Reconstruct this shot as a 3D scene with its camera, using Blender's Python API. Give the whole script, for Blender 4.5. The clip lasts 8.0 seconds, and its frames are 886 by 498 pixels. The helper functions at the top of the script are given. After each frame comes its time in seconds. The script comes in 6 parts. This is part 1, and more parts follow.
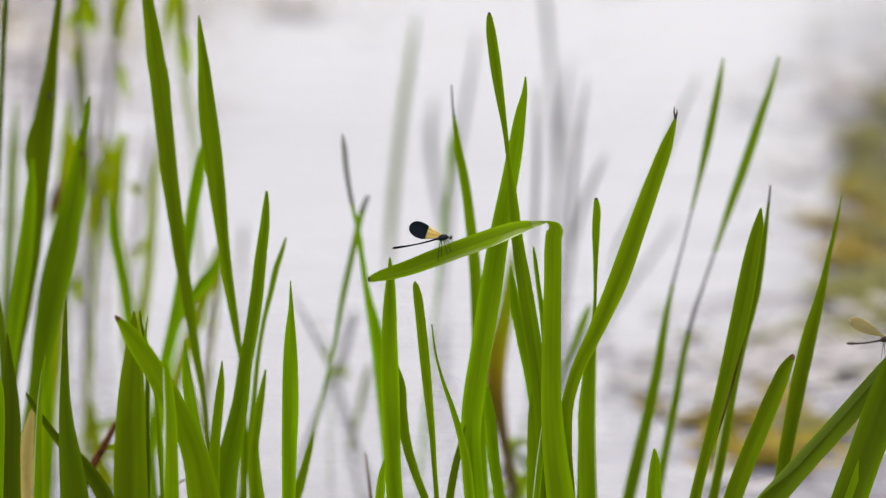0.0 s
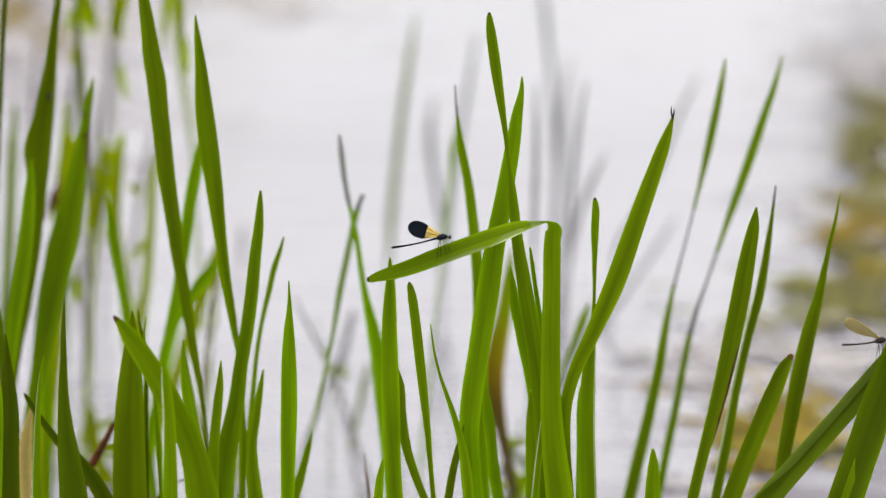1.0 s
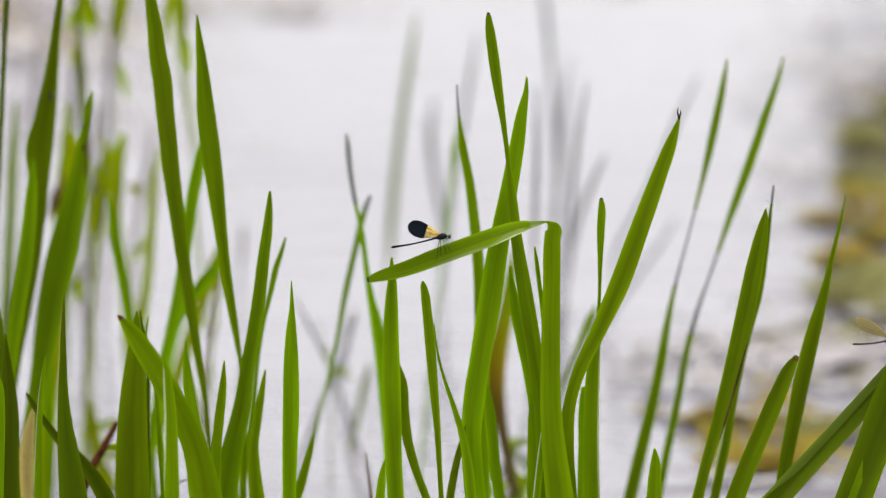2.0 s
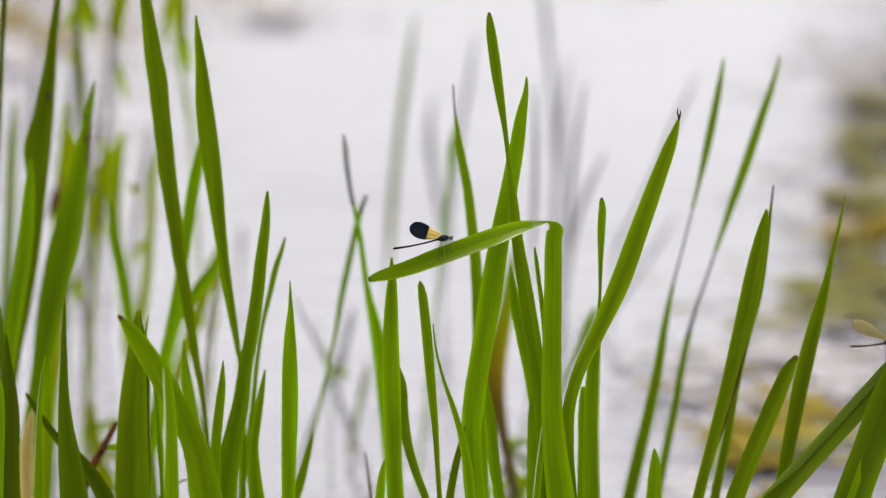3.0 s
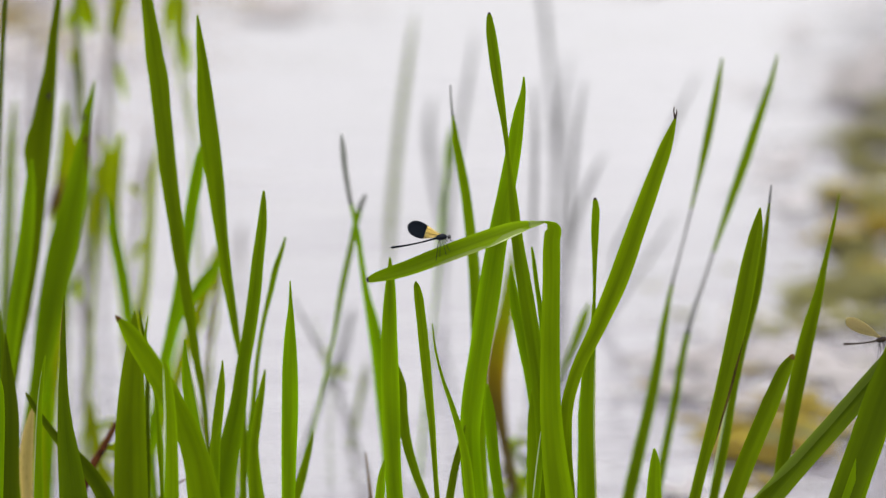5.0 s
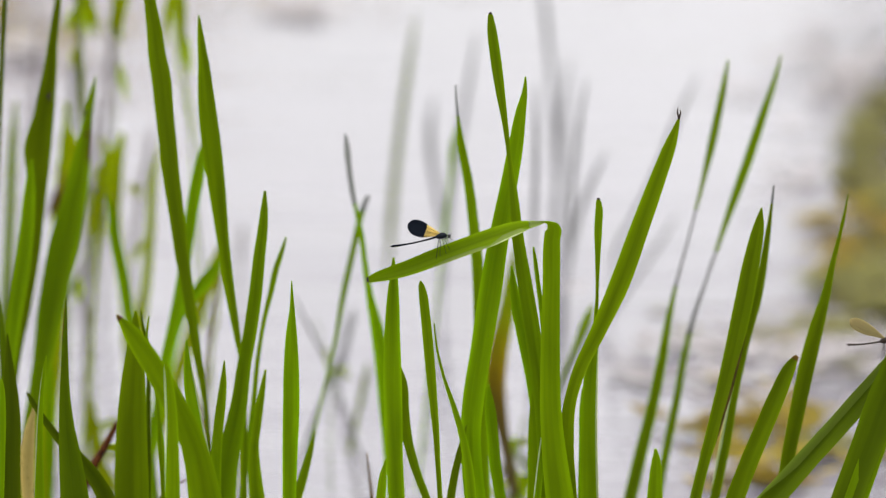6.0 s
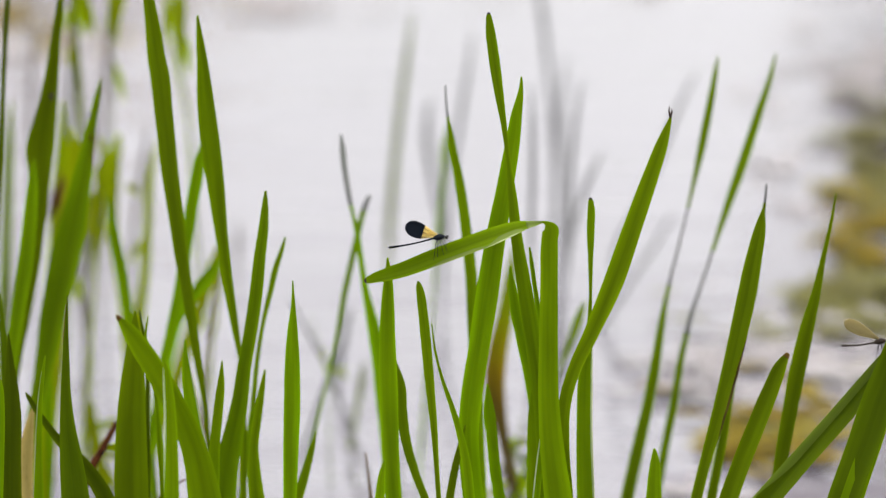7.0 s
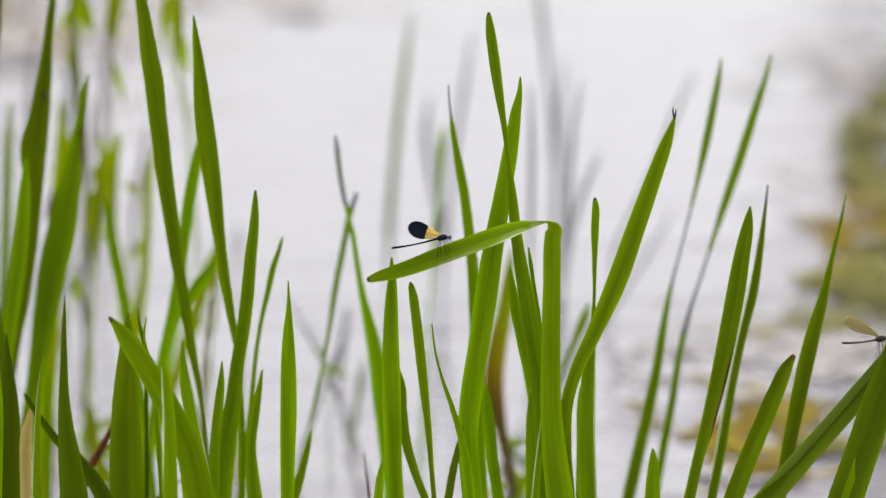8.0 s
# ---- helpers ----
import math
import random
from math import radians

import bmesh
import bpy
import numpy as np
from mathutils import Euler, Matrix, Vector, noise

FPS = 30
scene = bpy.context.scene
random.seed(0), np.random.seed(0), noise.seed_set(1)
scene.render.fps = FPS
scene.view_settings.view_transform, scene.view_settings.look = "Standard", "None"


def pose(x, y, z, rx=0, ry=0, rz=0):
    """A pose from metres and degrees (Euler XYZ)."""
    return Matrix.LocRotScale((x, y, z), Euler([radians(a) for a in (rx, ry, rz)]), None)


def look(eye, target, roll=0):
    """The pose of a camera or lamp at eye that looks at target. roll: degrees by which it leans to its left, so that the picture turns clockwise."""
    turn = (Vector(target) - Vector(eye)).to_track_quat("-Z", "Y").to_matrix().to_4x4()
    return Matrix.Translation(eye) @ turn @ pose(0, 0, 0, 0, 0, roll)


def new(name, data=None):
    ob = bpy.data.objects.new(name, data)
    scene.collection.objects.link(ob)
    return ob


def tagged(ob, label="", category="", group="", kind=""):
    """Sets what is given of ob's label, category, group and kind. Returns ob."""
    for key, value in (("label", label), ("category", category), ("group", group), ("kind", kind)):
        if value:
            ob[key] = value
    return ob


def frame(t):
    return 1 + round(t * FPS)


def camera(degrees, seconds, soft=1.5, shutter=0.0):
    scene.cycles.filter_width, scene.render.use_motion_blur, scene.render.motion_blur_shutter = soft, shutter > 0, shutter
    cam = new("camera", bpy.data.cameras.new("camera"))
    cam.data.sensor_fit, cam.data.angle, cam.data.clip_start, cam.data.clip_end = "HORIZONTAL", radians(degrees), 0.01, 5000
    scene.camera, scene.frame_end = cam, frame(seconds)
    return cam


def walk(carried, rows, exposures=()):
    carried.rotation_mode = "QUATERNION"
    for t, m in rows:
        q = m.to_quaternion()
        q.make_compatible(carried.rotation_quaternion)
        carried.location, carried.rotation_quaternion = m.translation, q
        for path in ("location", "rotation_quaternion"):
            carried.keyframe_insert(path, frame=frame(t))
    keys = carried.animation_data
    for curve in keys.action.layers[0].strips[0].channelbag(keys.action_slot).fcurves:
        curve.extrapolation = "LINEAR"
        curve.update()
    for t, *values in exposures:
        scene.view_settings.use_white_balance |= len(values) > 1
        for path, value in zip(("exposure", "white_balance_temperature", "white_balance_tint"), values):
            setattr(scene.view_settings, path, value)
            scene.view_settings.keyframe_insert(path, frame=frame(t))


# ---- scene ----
# A pond's edge: tall flag leaves with a damselfly, out-of-focus bright water behind.
cam = camera(12.0, 8.0, soft=1.35)
EYE, AIM = (0.0, 0.0, 1.13), (0.0, 3.2, 0.45)
walk(cam, [(0.0, look(EYE, AIM)), (8.0, look(EYE, AIM))])
cam.data.dof.use_dof = True
cam.data.dof.focus_distance = 3.255
cam.data.dof.aperture_fstop = 4.0

# ---- light: a bright overcast sky, a wide soft sun high behind the leaves ----
SUN_UP, SUN_ROUND = radians(52), radians(-25)
world = bpy.data.worlds.new("overcast_sky")
scene.world = world
world.use_nodes = True
wn, wl = world.node_tree.nodes, world.node_tree.links
sky = wn.new("ShaderNodeTexSky")
sky.sky_type, sky.sun_disc = "NISHITA", False
sky.sun_elevation, sky.sun_rotation = SUN_UP, SUN_ROUND
sky.dust_density, sky.air_density = 4.0, 1.0
veil = wn.new("ShaderNodeMixRGB")
veil.inputs[0].default_value = 0.88
veil.inputs[2].default_value = (34.5, 34.5, 34.4, 1)
wl.new(sky.outputs[0], veil.inputs[1])
# an overcast sky is brighter overhead than at the horizon, and faintly clouded
where = wn.new("ShaderNodeTexCoord")
axes = wn.new("ShaderNodeSeparateXYZ")
wl.new(where.outputs["Generated"], axes.inputs[0])
rise = wn.new("ShaderNodeValToRGB")  # even haze low down, brighter towards the zenith
rise.color_ramp.interpolation = "EASE"
for half_way in (0.4, 0.6):
    rise.color_ramp.elements.new(half_way)
for stop, (place, level) in zip(rise.color_ramp.elements, ((0.13, 0.38), (0.205, 0.49), (0.28, 0.535), (1.0, 1.12))):
    stop.position, stop.color = place, (level, level, level, 1)
wl.new(axes.outputs[2], rise.inputs[0])
tint = wn.new("ShaderNodeValToRGB")  # the haze is white at the horizon and faintly lilac above it
for stop, (place, colour) in zip((tint.color_ramp.elements[0], tint.color_ramp.elements[1]), ((0.14, (1.0, 1.0, 1.0, 1)), (0.30, (0.99, 0.980, 1.0, 1)))):
    stop.position, stop.color = place, colour
wl.new(axes.outputs[2], tint.inputs[0])
clouds = wn.new("ShaderNodeTexNoise")
clouds.inputs["Scale"].default_value, clouds.inputs["Detail"].default_value = 9.0, 4.0
wl.new(where.outputs["Generated"], clouds.inputs[0])
soft_clouds = wn.new("ShaderNodeMapRange")
soft_clouds.inputs[1].default_value, soft_clouds.inputs[2].default_value = 0.3, 0.7
soft_clouds.inputs[3].default_value, soft_clouds.inputs[4].default_value = 0.93, 1.04
wl.new(clouds.outputs[0], soft_clouds.inputs[0])
both = wn.new("ShaderNodeMath")
both.operation = "MULTIPLY"
wl.new(rise.outputs[0], both.inputs[0])
wl.new(soft_clouds.outputs[0], both.inputs[1])
shaded = wn.new("ShaderNodeVectorMath")
shaded.operation = "SCALE"
wl.new(veil.outputs[0], shaded.inputs[0])
wl.new(both.outputs[0], shaded.inputs["Scale"])
tinted = wn.new("ShaderNodeVectorMath")
tinted.operation = "MULTIPLY"
wl.new(shaded.outputs[0], tinted.inputs[0])
wl.new(tint.outputs[0], tinted.inputs[1])
wl.new(tinted.outputs[0], wn["Background"].inputs[0])
wn["Background"].inputs[1].default_value = 0.129

sun_data = bpy.data.lights.new("sun", "SUN")
sun_data.energy, sun_data.angle, sun_data.color = 1.5, radians(15), (1.0, 0.96, 0.88)
sun = new("sun", sun_data)
sun.matrix_world = look((math.sin(SUN_ROUND) * 10, math.cos(SUN_ROUND) * 10, 10 * math.tan(SUN_UP)), (0, 0, 0))
scene.view_settings.exposure = 0.0


# ---- materials ----
def fresh(name):
    m = bpy.data.materials.new(name)
    m.use_nodes = True
    return m, m.node_tree.nodes, m.node_tree.links, m.node_tree.nodes["Principled BSDF"]


def ramp(nodes, stops):
    r = nodes.new("ShaderNodeValToRGB")
    while len(r.color_ramp.elements) < len(stops):
        r.color_ramp.elements.new(0.5)
    for e, (p, c) in zip(r.color_ramp.elements, stops):
        e.position, e.color = p, (*c, 1)
    return r


def noise_tex(nodes, links, coords, scale, detail=4.0, stretch=(1, 1, 1)):
    mp = nodes.new("ShaderNodeMapping")
    mp.inputs["Scale"].default_value = stretch
    n = nodes.new("ShaderNodeTexNoise")
    n.inputs["Scale"].default_value, n.inputs["Detail"].default_value = scale, detail
    links.new(coords, mp.inputs[0])
    links.new(mp.outputs[0], n.inputs[0])
    return n


def leaf_material(name, dark, light, glow, through_part=0.45, specks=0.72, rough=0.5, gloss=0.05, stripe=0.30, along=()):
    """A living leaf: fine veins along it, mottling, brown specks; light shines through."""
    m, n, l, b = fresh(name)
    tc = n.new("ShaderNodeTexCoord")
    info = n.new("ShaderNodeObjectInfo")
    own = n.new("ShaderNodeMath")  # every leaf has a pattern of its own
    own.operation = "MULTIPLY"
    own.inputs[1].default_value = 60.0
    l.new(info.outputs["Random"], own.inputs[0])
    veins = noise_tex(n, l, tc.outputs["UV"], 1.0, 2.0, (34, 3.0, 1))
    mottle = noise_tex(n, l, tc.outputs["UV"], 1.0, 5.0, (2.0, 14, 1))
    patchy = noise_tex(n, l, tc.outputs["UV"], 1.0, 2.0, (1.3, 7.0, 1))
    for tex in (veins, mottle, patchy):
        tex.noise_dimensions = "4D"
        l.new(own.outputs[0], tex.inputs["W"])
    base = ramp(n, [(0.22, dark), (0.8, light)])
    add = n.new("ShaderNodeMath")
    add.operation = "MULTIPLY_ADD"
    l.new(veins.outputs[0], add.inputs[0])
    add.inputs[1].default_value = 0.40
    half = n.new("ShaderNodeMath")
    half.operation = "MULTIPLY"
    half.inputs[1].default_value = 0.60
    l.new(mottle.outputs[0], half.inputs[0])
    l.new(half.outputs[0], add.inputs[2])
    l.new(add.outputs[0], base.inputs[0])
    hue = n.new("ShaderNodeHueSaturation")
    shift = n.new("ShaderNodeMapRange")
    shift.inputs[3].default_value, shift.inputs[4].default_value = 0.490, 0.505
    value = n.new("ShaderNodeMapRange")
    value.inputs[3].default_value, value.inputs[4].default_value = 0.78, 1.14
    l.new(info.outputs["Random"], shift.inputs[0])
    l.new(info.outputs["Random"], value.inputs[0])
    l.new(shift.outputs[0], hue.inputs["Hue"])
    worn = n.new("ShaderNodeMapRange")
    worn.inputs[1].default_value, worn.inputs[2].default_value = 0.3, 0.7
    worn.inputs[3].default_value, worn.inputs[4].default_value = 0.74, 1.18
    l.new(patchy.outputs[0], worn.inputs[0])
    tone = n.new("ShaderNodeMath")
    tone.operation = "MULTIPLY"
    l.new(value.outputs[0], tone.inputs[0])
    l.new(worn.outputs[0], tone.inputs[1])
    uvs = n.new("ShaderNodeSeparateXYZ")
    l.new(tc.outputs["UV"], uvs.inputs[0])
    middle = n.new("ShaderNodeMath")  # light showing through the thin margins, painted paler than the middle
    middle.operation = "SUBTRACT"
    middle.inputs[1].default_value = 0.5
    l.new(uvs.outputs[0], middle.inputs[0])
    off = n.new("ShaderNodeMath")
    off.operation = "ABSOLUTE"
    l.new(middle.outputs[0], off.inputs[0])
    margin = n.new("ShaderNodeMapRange")
    margin.inputs[1].default_value, margin.inputs[2].default_value = 0.30, 0.50
    margin.inputs[3].default_value, margin.inputs[4].default_value = 0.93, 1.25
    l.new(off.outputs[0], margin.inputs[0])
    margined = n.new("ShaderNodeMath")
    margined.operation = "MULTIPLY"
    l.new(tone.outputs[0], margined.inputs[0])
    l.new(margin.outputs[0], margined.inputs[1])
    l.new(margined.outputs[0], hue.inputs["Value"])
    # dark midrib stripe, plus a sunlit edge and a shaded half painted across
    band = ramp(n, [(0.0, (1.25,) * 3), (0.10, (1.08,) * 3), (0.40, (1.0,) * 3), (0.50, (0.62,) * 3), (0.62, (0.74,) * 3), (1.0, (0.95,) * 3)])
    cycle = n.new("ShaderNodeMath")  # the fold's shade is painted as a darker half, on one side or the other
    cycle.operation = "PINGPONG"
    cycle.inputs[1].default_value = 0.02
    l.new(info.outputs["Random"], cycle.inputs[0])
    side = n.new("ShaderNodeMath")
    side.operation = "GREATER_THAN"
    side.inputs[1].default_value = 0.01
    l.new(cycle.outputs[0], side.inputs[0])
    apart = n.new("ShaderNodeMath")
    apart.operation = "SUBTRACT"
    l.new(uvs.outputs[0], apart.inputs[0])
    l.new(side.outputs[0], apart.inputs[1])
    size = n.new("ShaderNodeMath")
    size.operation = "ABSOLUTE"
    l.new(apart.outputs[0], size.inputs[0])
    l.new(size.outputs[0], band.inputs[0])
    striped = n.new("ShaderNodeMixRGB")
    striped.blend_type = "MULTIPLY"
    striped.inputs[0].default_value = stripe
    if along:  # colours that change from the foot (0) to half a metre up (1)
        grade = ramp(n, along)
        twice = n.new("ShaderNodeMath")
        twice.operation = "MULTIPLY"
        twice.inputs[1].default_value = 2.0
        l.new(uvs.outputs[1], twice.inputs[0])
        l.new(twice.outputs[0], grade.inputs[0])
        graded = n.new("ShaderNodeMixRGB")
        graded.inputs[0].default_value = 0.8
        l.new(base.outputs[0], graded.inputs[1])
        l.new(grade.outputs[0], graded.inputs[2])
        l.new(graded.outputs[0], striped.inputs[1])
    else:
        l.new(base.outputs[0], striped.inputs[1])
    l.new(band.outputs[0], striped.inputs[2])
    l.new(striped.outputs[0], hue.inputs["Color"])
    dots = noise_tex(n, l, tc.outputs["UV"], 1.0, 3.0, (9, 160, 1))
    spot = ramp(n, [(specks, (0, 0, 0)), (specks + 0.06, (1, 1, 1))])
    l.new(dots.outputs[0], spot.inputs[0])
    brown = n.new("ShaderNodeMixRGB")
    brown.inputs[2].default_value = (0.09, 0.075, 0.012, 1)
    soft = n.new("ShaderNodeMath")
    soft.operation = "MULTIPLY"
    soft.inputs[1].default_value = 0.5
    l.new(spot.outputs[0], soft.inputs[0])
    l.new(soft.outputs[0], brown.inputs[0])
    l.new(hue.outputs[0], brown.inputs[1])
    l.new(brown.outputs[0], b.inputs["Base Color"])
    b.inputs["Roughness"].default_value = rough
    b.inputs["Specular IOR Level"].default_value = gloss
    bump = n.new("ShaderNodeBump")
    bump.inputs["Strength"].default_value, bump.inputs["Distance"].default_value = 0.35, 0.0006
    l.new(veins.outputs[0], bump.inputs["Height"])
    l.new(bump.outputs[0], b.inputs["Normal"])
    tr = n.new("ShaderNodeBsdfTranslucent")
    tint = n.new("ShaderNodeMixRGB")
    tint.blend_type = "MULTIPLY"
    tint.inputs[0].default_value = 1.0
    tint.inputs[2].default_value = (*glow, 1)
    l.new(brown.outputs[0], tint.inputs[1])
    l.new(tint.outputs[0], tr.inputs[0])
    mix = n.new("ShaderNodeMixShader")
    mix.inputs[0].default_value = through_part
    l.new(b.outputs[0], mix.inputs[1])
    l.new(tr.outputs[0], mix.inputs[2])
    l.new(mix.outputs[0], n["Material Output"].inputs[0])
    return m


def plain_material(name, low, high, scale, rough=0.6, metal=0.0, bump=0.2, distance=0.001, spec=0.4):
    """A surface with mottling at two scales and fine relief."""
    m, n, l, b = fresh(name)
    tc = n.new("ShaderNodeTexCoord")
    a = noise_tex(n, l, tc.outputs["Object"], scale, 6.0)
    c = ramp(n, [(0.32, low), (0.7, high)])
    l.new(a.outputs[0], c.inputs[0])
    l.new(c.outputs[0], b.inputs["Base Color"])
    fine = noise_tex(n, l, tc.outputs["Object"], scale * 7, 4.0)
    bp = n.new("ShaderNodeBump")
    bp.inputs["Strength"].default_value, bp.inputs["Distance"].default_value = bump, distance
    l.new(fine.outputs[0], bp.inputs["Height"])
    l.new(bp.outputs[0], b.inputs["Normal"])
    b.inputs["Roughness"].default_value, b.inputs["Metallic"].default_value = rough, metal
    b.inputs["Specular IOR Level"].default_value = spec
    return m


def wing_material(name, colour, alpha, rough=0.25, tint=0.3):
    """A veined insect wing: a clear film, coloured, with darker veins."""
    m, n, l, b = fresh(name)
    tc = n.new("ShaderNodeTexCoord")
    cells = n.new("ShaderNodeTexVoronoi")
    cells.feature = "DISTANCE_TO_EDGE"
    mp = n.new("ShaderNodeMapping")
    mp.inputs["Scale"].default_value = (26, 14, 1)
    l.new(tc.outputs["UV"], mp.inputs[0])
    l.new(mp.outputs[0], cells.inputs["Vector"])
    cells.inputs["Scale"].default_value = 1.0
    c = ramp(n, [(0.02, tuple(v * 0.6 for v in colour)), (0.10, colour)])
    l.new(cells.outputs[0], c.inputs[0])
    l.new(c.outputs[0], b.inputs["Base Color"])
    b.inputs["Roughness"].default_value = rough
    b.inputs["Specular IOR Level"].default_value = 0.06
    tr = n.new("ShaderNodeBsdfTranslucent")
    l.new(c.outputs[0], tr.inputs[0])
    mix = n.new("ShaderNodeMixShader")
    mix.inputs[0].default_value = tint
    l.new(b.outputs[0], mix.inputs[1])
    l.new(tr.outputs[0], mix.inputs[2])
    clear = n.new("ShaderNodeBsdfTransparent")
    out = n.new("ShaderNodeMixShader")
    out.inputs[0].default_value = alpha
    l.new(clear.outputs[0], out.inputs[1])
    l.new(mix.outputs[0], out.inputs[2])
    l.new(out.outputs[0], n["Material Output"].inputs[0])
    return m


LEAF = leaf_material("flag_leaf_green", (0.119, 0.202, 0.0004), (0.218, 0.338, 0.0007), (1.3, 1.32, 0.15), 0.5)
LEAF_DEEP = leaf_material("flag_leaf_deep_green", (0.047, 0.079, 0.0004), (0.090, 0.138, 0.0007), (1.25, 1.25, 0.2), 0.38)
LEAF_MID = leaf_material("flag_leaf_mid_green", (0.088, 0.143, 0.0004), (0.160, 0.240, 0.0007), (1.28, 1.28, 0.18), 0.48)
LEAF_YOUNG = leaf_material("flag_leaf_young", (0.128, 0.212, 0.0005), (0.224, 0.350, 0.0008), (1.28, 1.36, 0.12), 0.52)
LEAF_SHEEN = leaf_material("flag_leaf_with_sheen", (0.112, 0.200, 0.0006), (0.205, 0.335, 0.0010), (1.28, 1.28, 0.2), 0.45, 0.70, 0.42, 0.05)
# a glossier leaf, the grey sheen of the sky mixed into its green
LEAF_PAINTED_SHEEN = leaf_material("painted_leaf_sheen", (0.105, 0.155, 0.018), (0.175, 0.235, 0.04), (1.15, 1.2, 0.4), 0.3, 0.8, 0.34, 0.13)
# paler green that paints the sheen on an upturned half of a blade
LEAF_PALE = leaf_material("painted_sheen_blade", (0.115, 0.185, 0.014), (0.185, 0.275, 0.03), (1.1, 1.15, 0.4), 0.35, 0.8, 0.45, 0.08)
# far leaves: the haze over them is mixed into the colour as lilac grey
LEAF_FAR = leaf_material("haze_grey_flag_leaf", (0.165, 0.163, 0.169), (0.28, 0.276, 0.282), (1.1, 1.15, 0.95), 0.5)
LEAF_MIST = leaf_material("olive_green_flag_leaf", (0.11, 0.14, 0.015), (0.19, 0.235, 0.03), (1.15, 1.2, 0.4), 0.5)
LEAF_RIB = leaf_material("leaf_rib", (0.105, 0.178, 0.0008), (0.18, 0.285, 0.0015), (1.25, 1.25, 0.2), 0.45, 0.9)
# edge highlights, painted as strips of pale colour
LEAF_RIM = leaf_material("leaf_rim_highlight", (0.30, 0.36, 0.16), (0.5, 0.55, 0.3), (1.1, 1.1, 0.8), 0.45, 0.9)
LEAF_HERB = leaf_material("herb_leaf", (0.19, 0.245, 0.001), (0.33, 0.40, 0.002), (1.5, 1.5, 0.2), 0.6)
LEAF_DRY = leaf_material("withered_leaf", (0.055, 0.032, 0.008), (0.17, 0.10, 0.02), (1.2, 1.0, 0.6), 0.3, 0.55, 0.7)
LEAF_STRAW = leaf_material("straw_leaf", (0.37, 0.31, 0.085), (0.54, 0.45, 0.16), (1.1, 1.0, 0.8), 0.4, 0.6, 0.7)
TIP_DRY = plain_material("dry_leaf_tip", (0.008, 0.006, 0.005), (0.05, 0.03, 0.014), 900, 0.8)
MARGIN_BROWN = plain_material("withered_leaf_margin", (0.025, 0.018, 0.005), (0.065, 0.045, 0.012), 160, 0.85, spec=0.01)
STALK_RED = plain_material("red_brown_stalk", (0.022, 0.008, 0.003), (0.085, 0.027, 0.008), 160, 0.6, spec=0.04)
# grey of dried tips, also painted as sheen on blades seen edge-on
LEAF_GREY = leaf_material("grey_dry_and_sheen_leaf", (0.20, 0.205, 0.20), (0.34, 0.345, 0.33), (1.1, 1.1, 1.1), 0.45, 0.9, 0.7)
LEAF_RUST = leaf_material("withering_leaf", (0.10, 0.08, 0.008), (0.27, 0.21, 0.016), (1.3, 1.2, 0.3), 0.5, 0.66, 0.6, 0.05, 0.5,
                          [(0.0, (0.12, 0.10, 0.07)), (0.30, (0.09, 0.07, 0.03)), (0.375, (0.11, 0.075, 0.012)), (0.44, (0.20, 0.150, 0.005)), (0.50, (0.23, 0.23, 0.002)), (0.57, (0.20, 0.29, 0.001))])
LEAF_TAUPE = leaf_material("taupe_dead_reed", (0.17, 0.15, 0.14), (0.29, 0.26, 0.25), (1.05, 1.0, 1.0), 0.45, 0.9, 0.7)
STALK = plain_material("green_stalk", (0.06, 0.09, 0.01), (0.12, 0.16, 0.03), 160, 0.55)
BODY_DARK = plain_material("dark_metallic_body", (0.002, 0.003, 0.005), (0.007, 0.010, 0.015), 700, 0.45, 0.0, 0.3, 0.0002, 0.10)
BODY_BLUE = plain_material("blue_black_abdomen", (0.0012, 0.0016, 0.003), (0.003, 0.0045, 0.009), 600, 0.5, 0.0, 0.3, 0.0002, 0.04)
BODY_BROWN = plain_material("bronze_brown_body", (0.013, 0.009, 0.007), (0.034, 0.024, 0.017), 600, 0.5, 0.0, 0.3, 0.0002, 0.1)
LEG = plain_material("insect_leg", (0.004, 0.004, 0.004), (0.015, 0.013, 0.012), 900, 0.5, 0.0, 0.2, 0.0005, 0.08)
EYE_DARK = plain_material("insect_eye", (0.006, 0.006, 0.006), (0.02, 0.018, 0.014), 2500, 0.3, 0.0, 0.2, 0.0001)
WING_BLACK = wing_material("wing_black", (0.007, 0.010, 0.016), 0.985, 0.3, 0.1)
WING_AMBER = wing_material("wing_amber", (0.85, 0.68, 0.24), 0.40, 0.3, 0.6)
WING_OLIVE = wing_material("wing_olive", (0.44, 0.365, 0.16), 0.78, 0.35, 0.5)
BARK = plain_material("bark", (0.05, 0.04, 0.03), (0.16, 0.13, 0.10), 9, 0.9, 0.0, 0.6, 0.02)
CROWN_OLIVE = leaf_material("crown_olive", (0.04, 0.05, 0.006), (0.12, 0.12, 0.02), (1.2, 1.2, 0.6), 0.3)
CROWN_TAN = leaf_material("crown_tan", (0.38, 0.23, 0.13), (0.6, 0.42, 0.27), (1.2, 1.0, 0.6), 0.3)
# colours of the mirrored bank, painted on flecks that lie on the water
REFLECTION_TAUPE = leaf_material("reflection_taupe", (0.24, 0.222, 0.222), (0.385, 0.36, 0.355), (1.1, 1.0, 0.8), 0.2)
REFLECTION_OLIVE = leaf_material("reflection_olive", (0.062, 0.060, 0.014), (0.145, 0.135, 0.04), (1.1, 1.1, 0.7), 0.2)
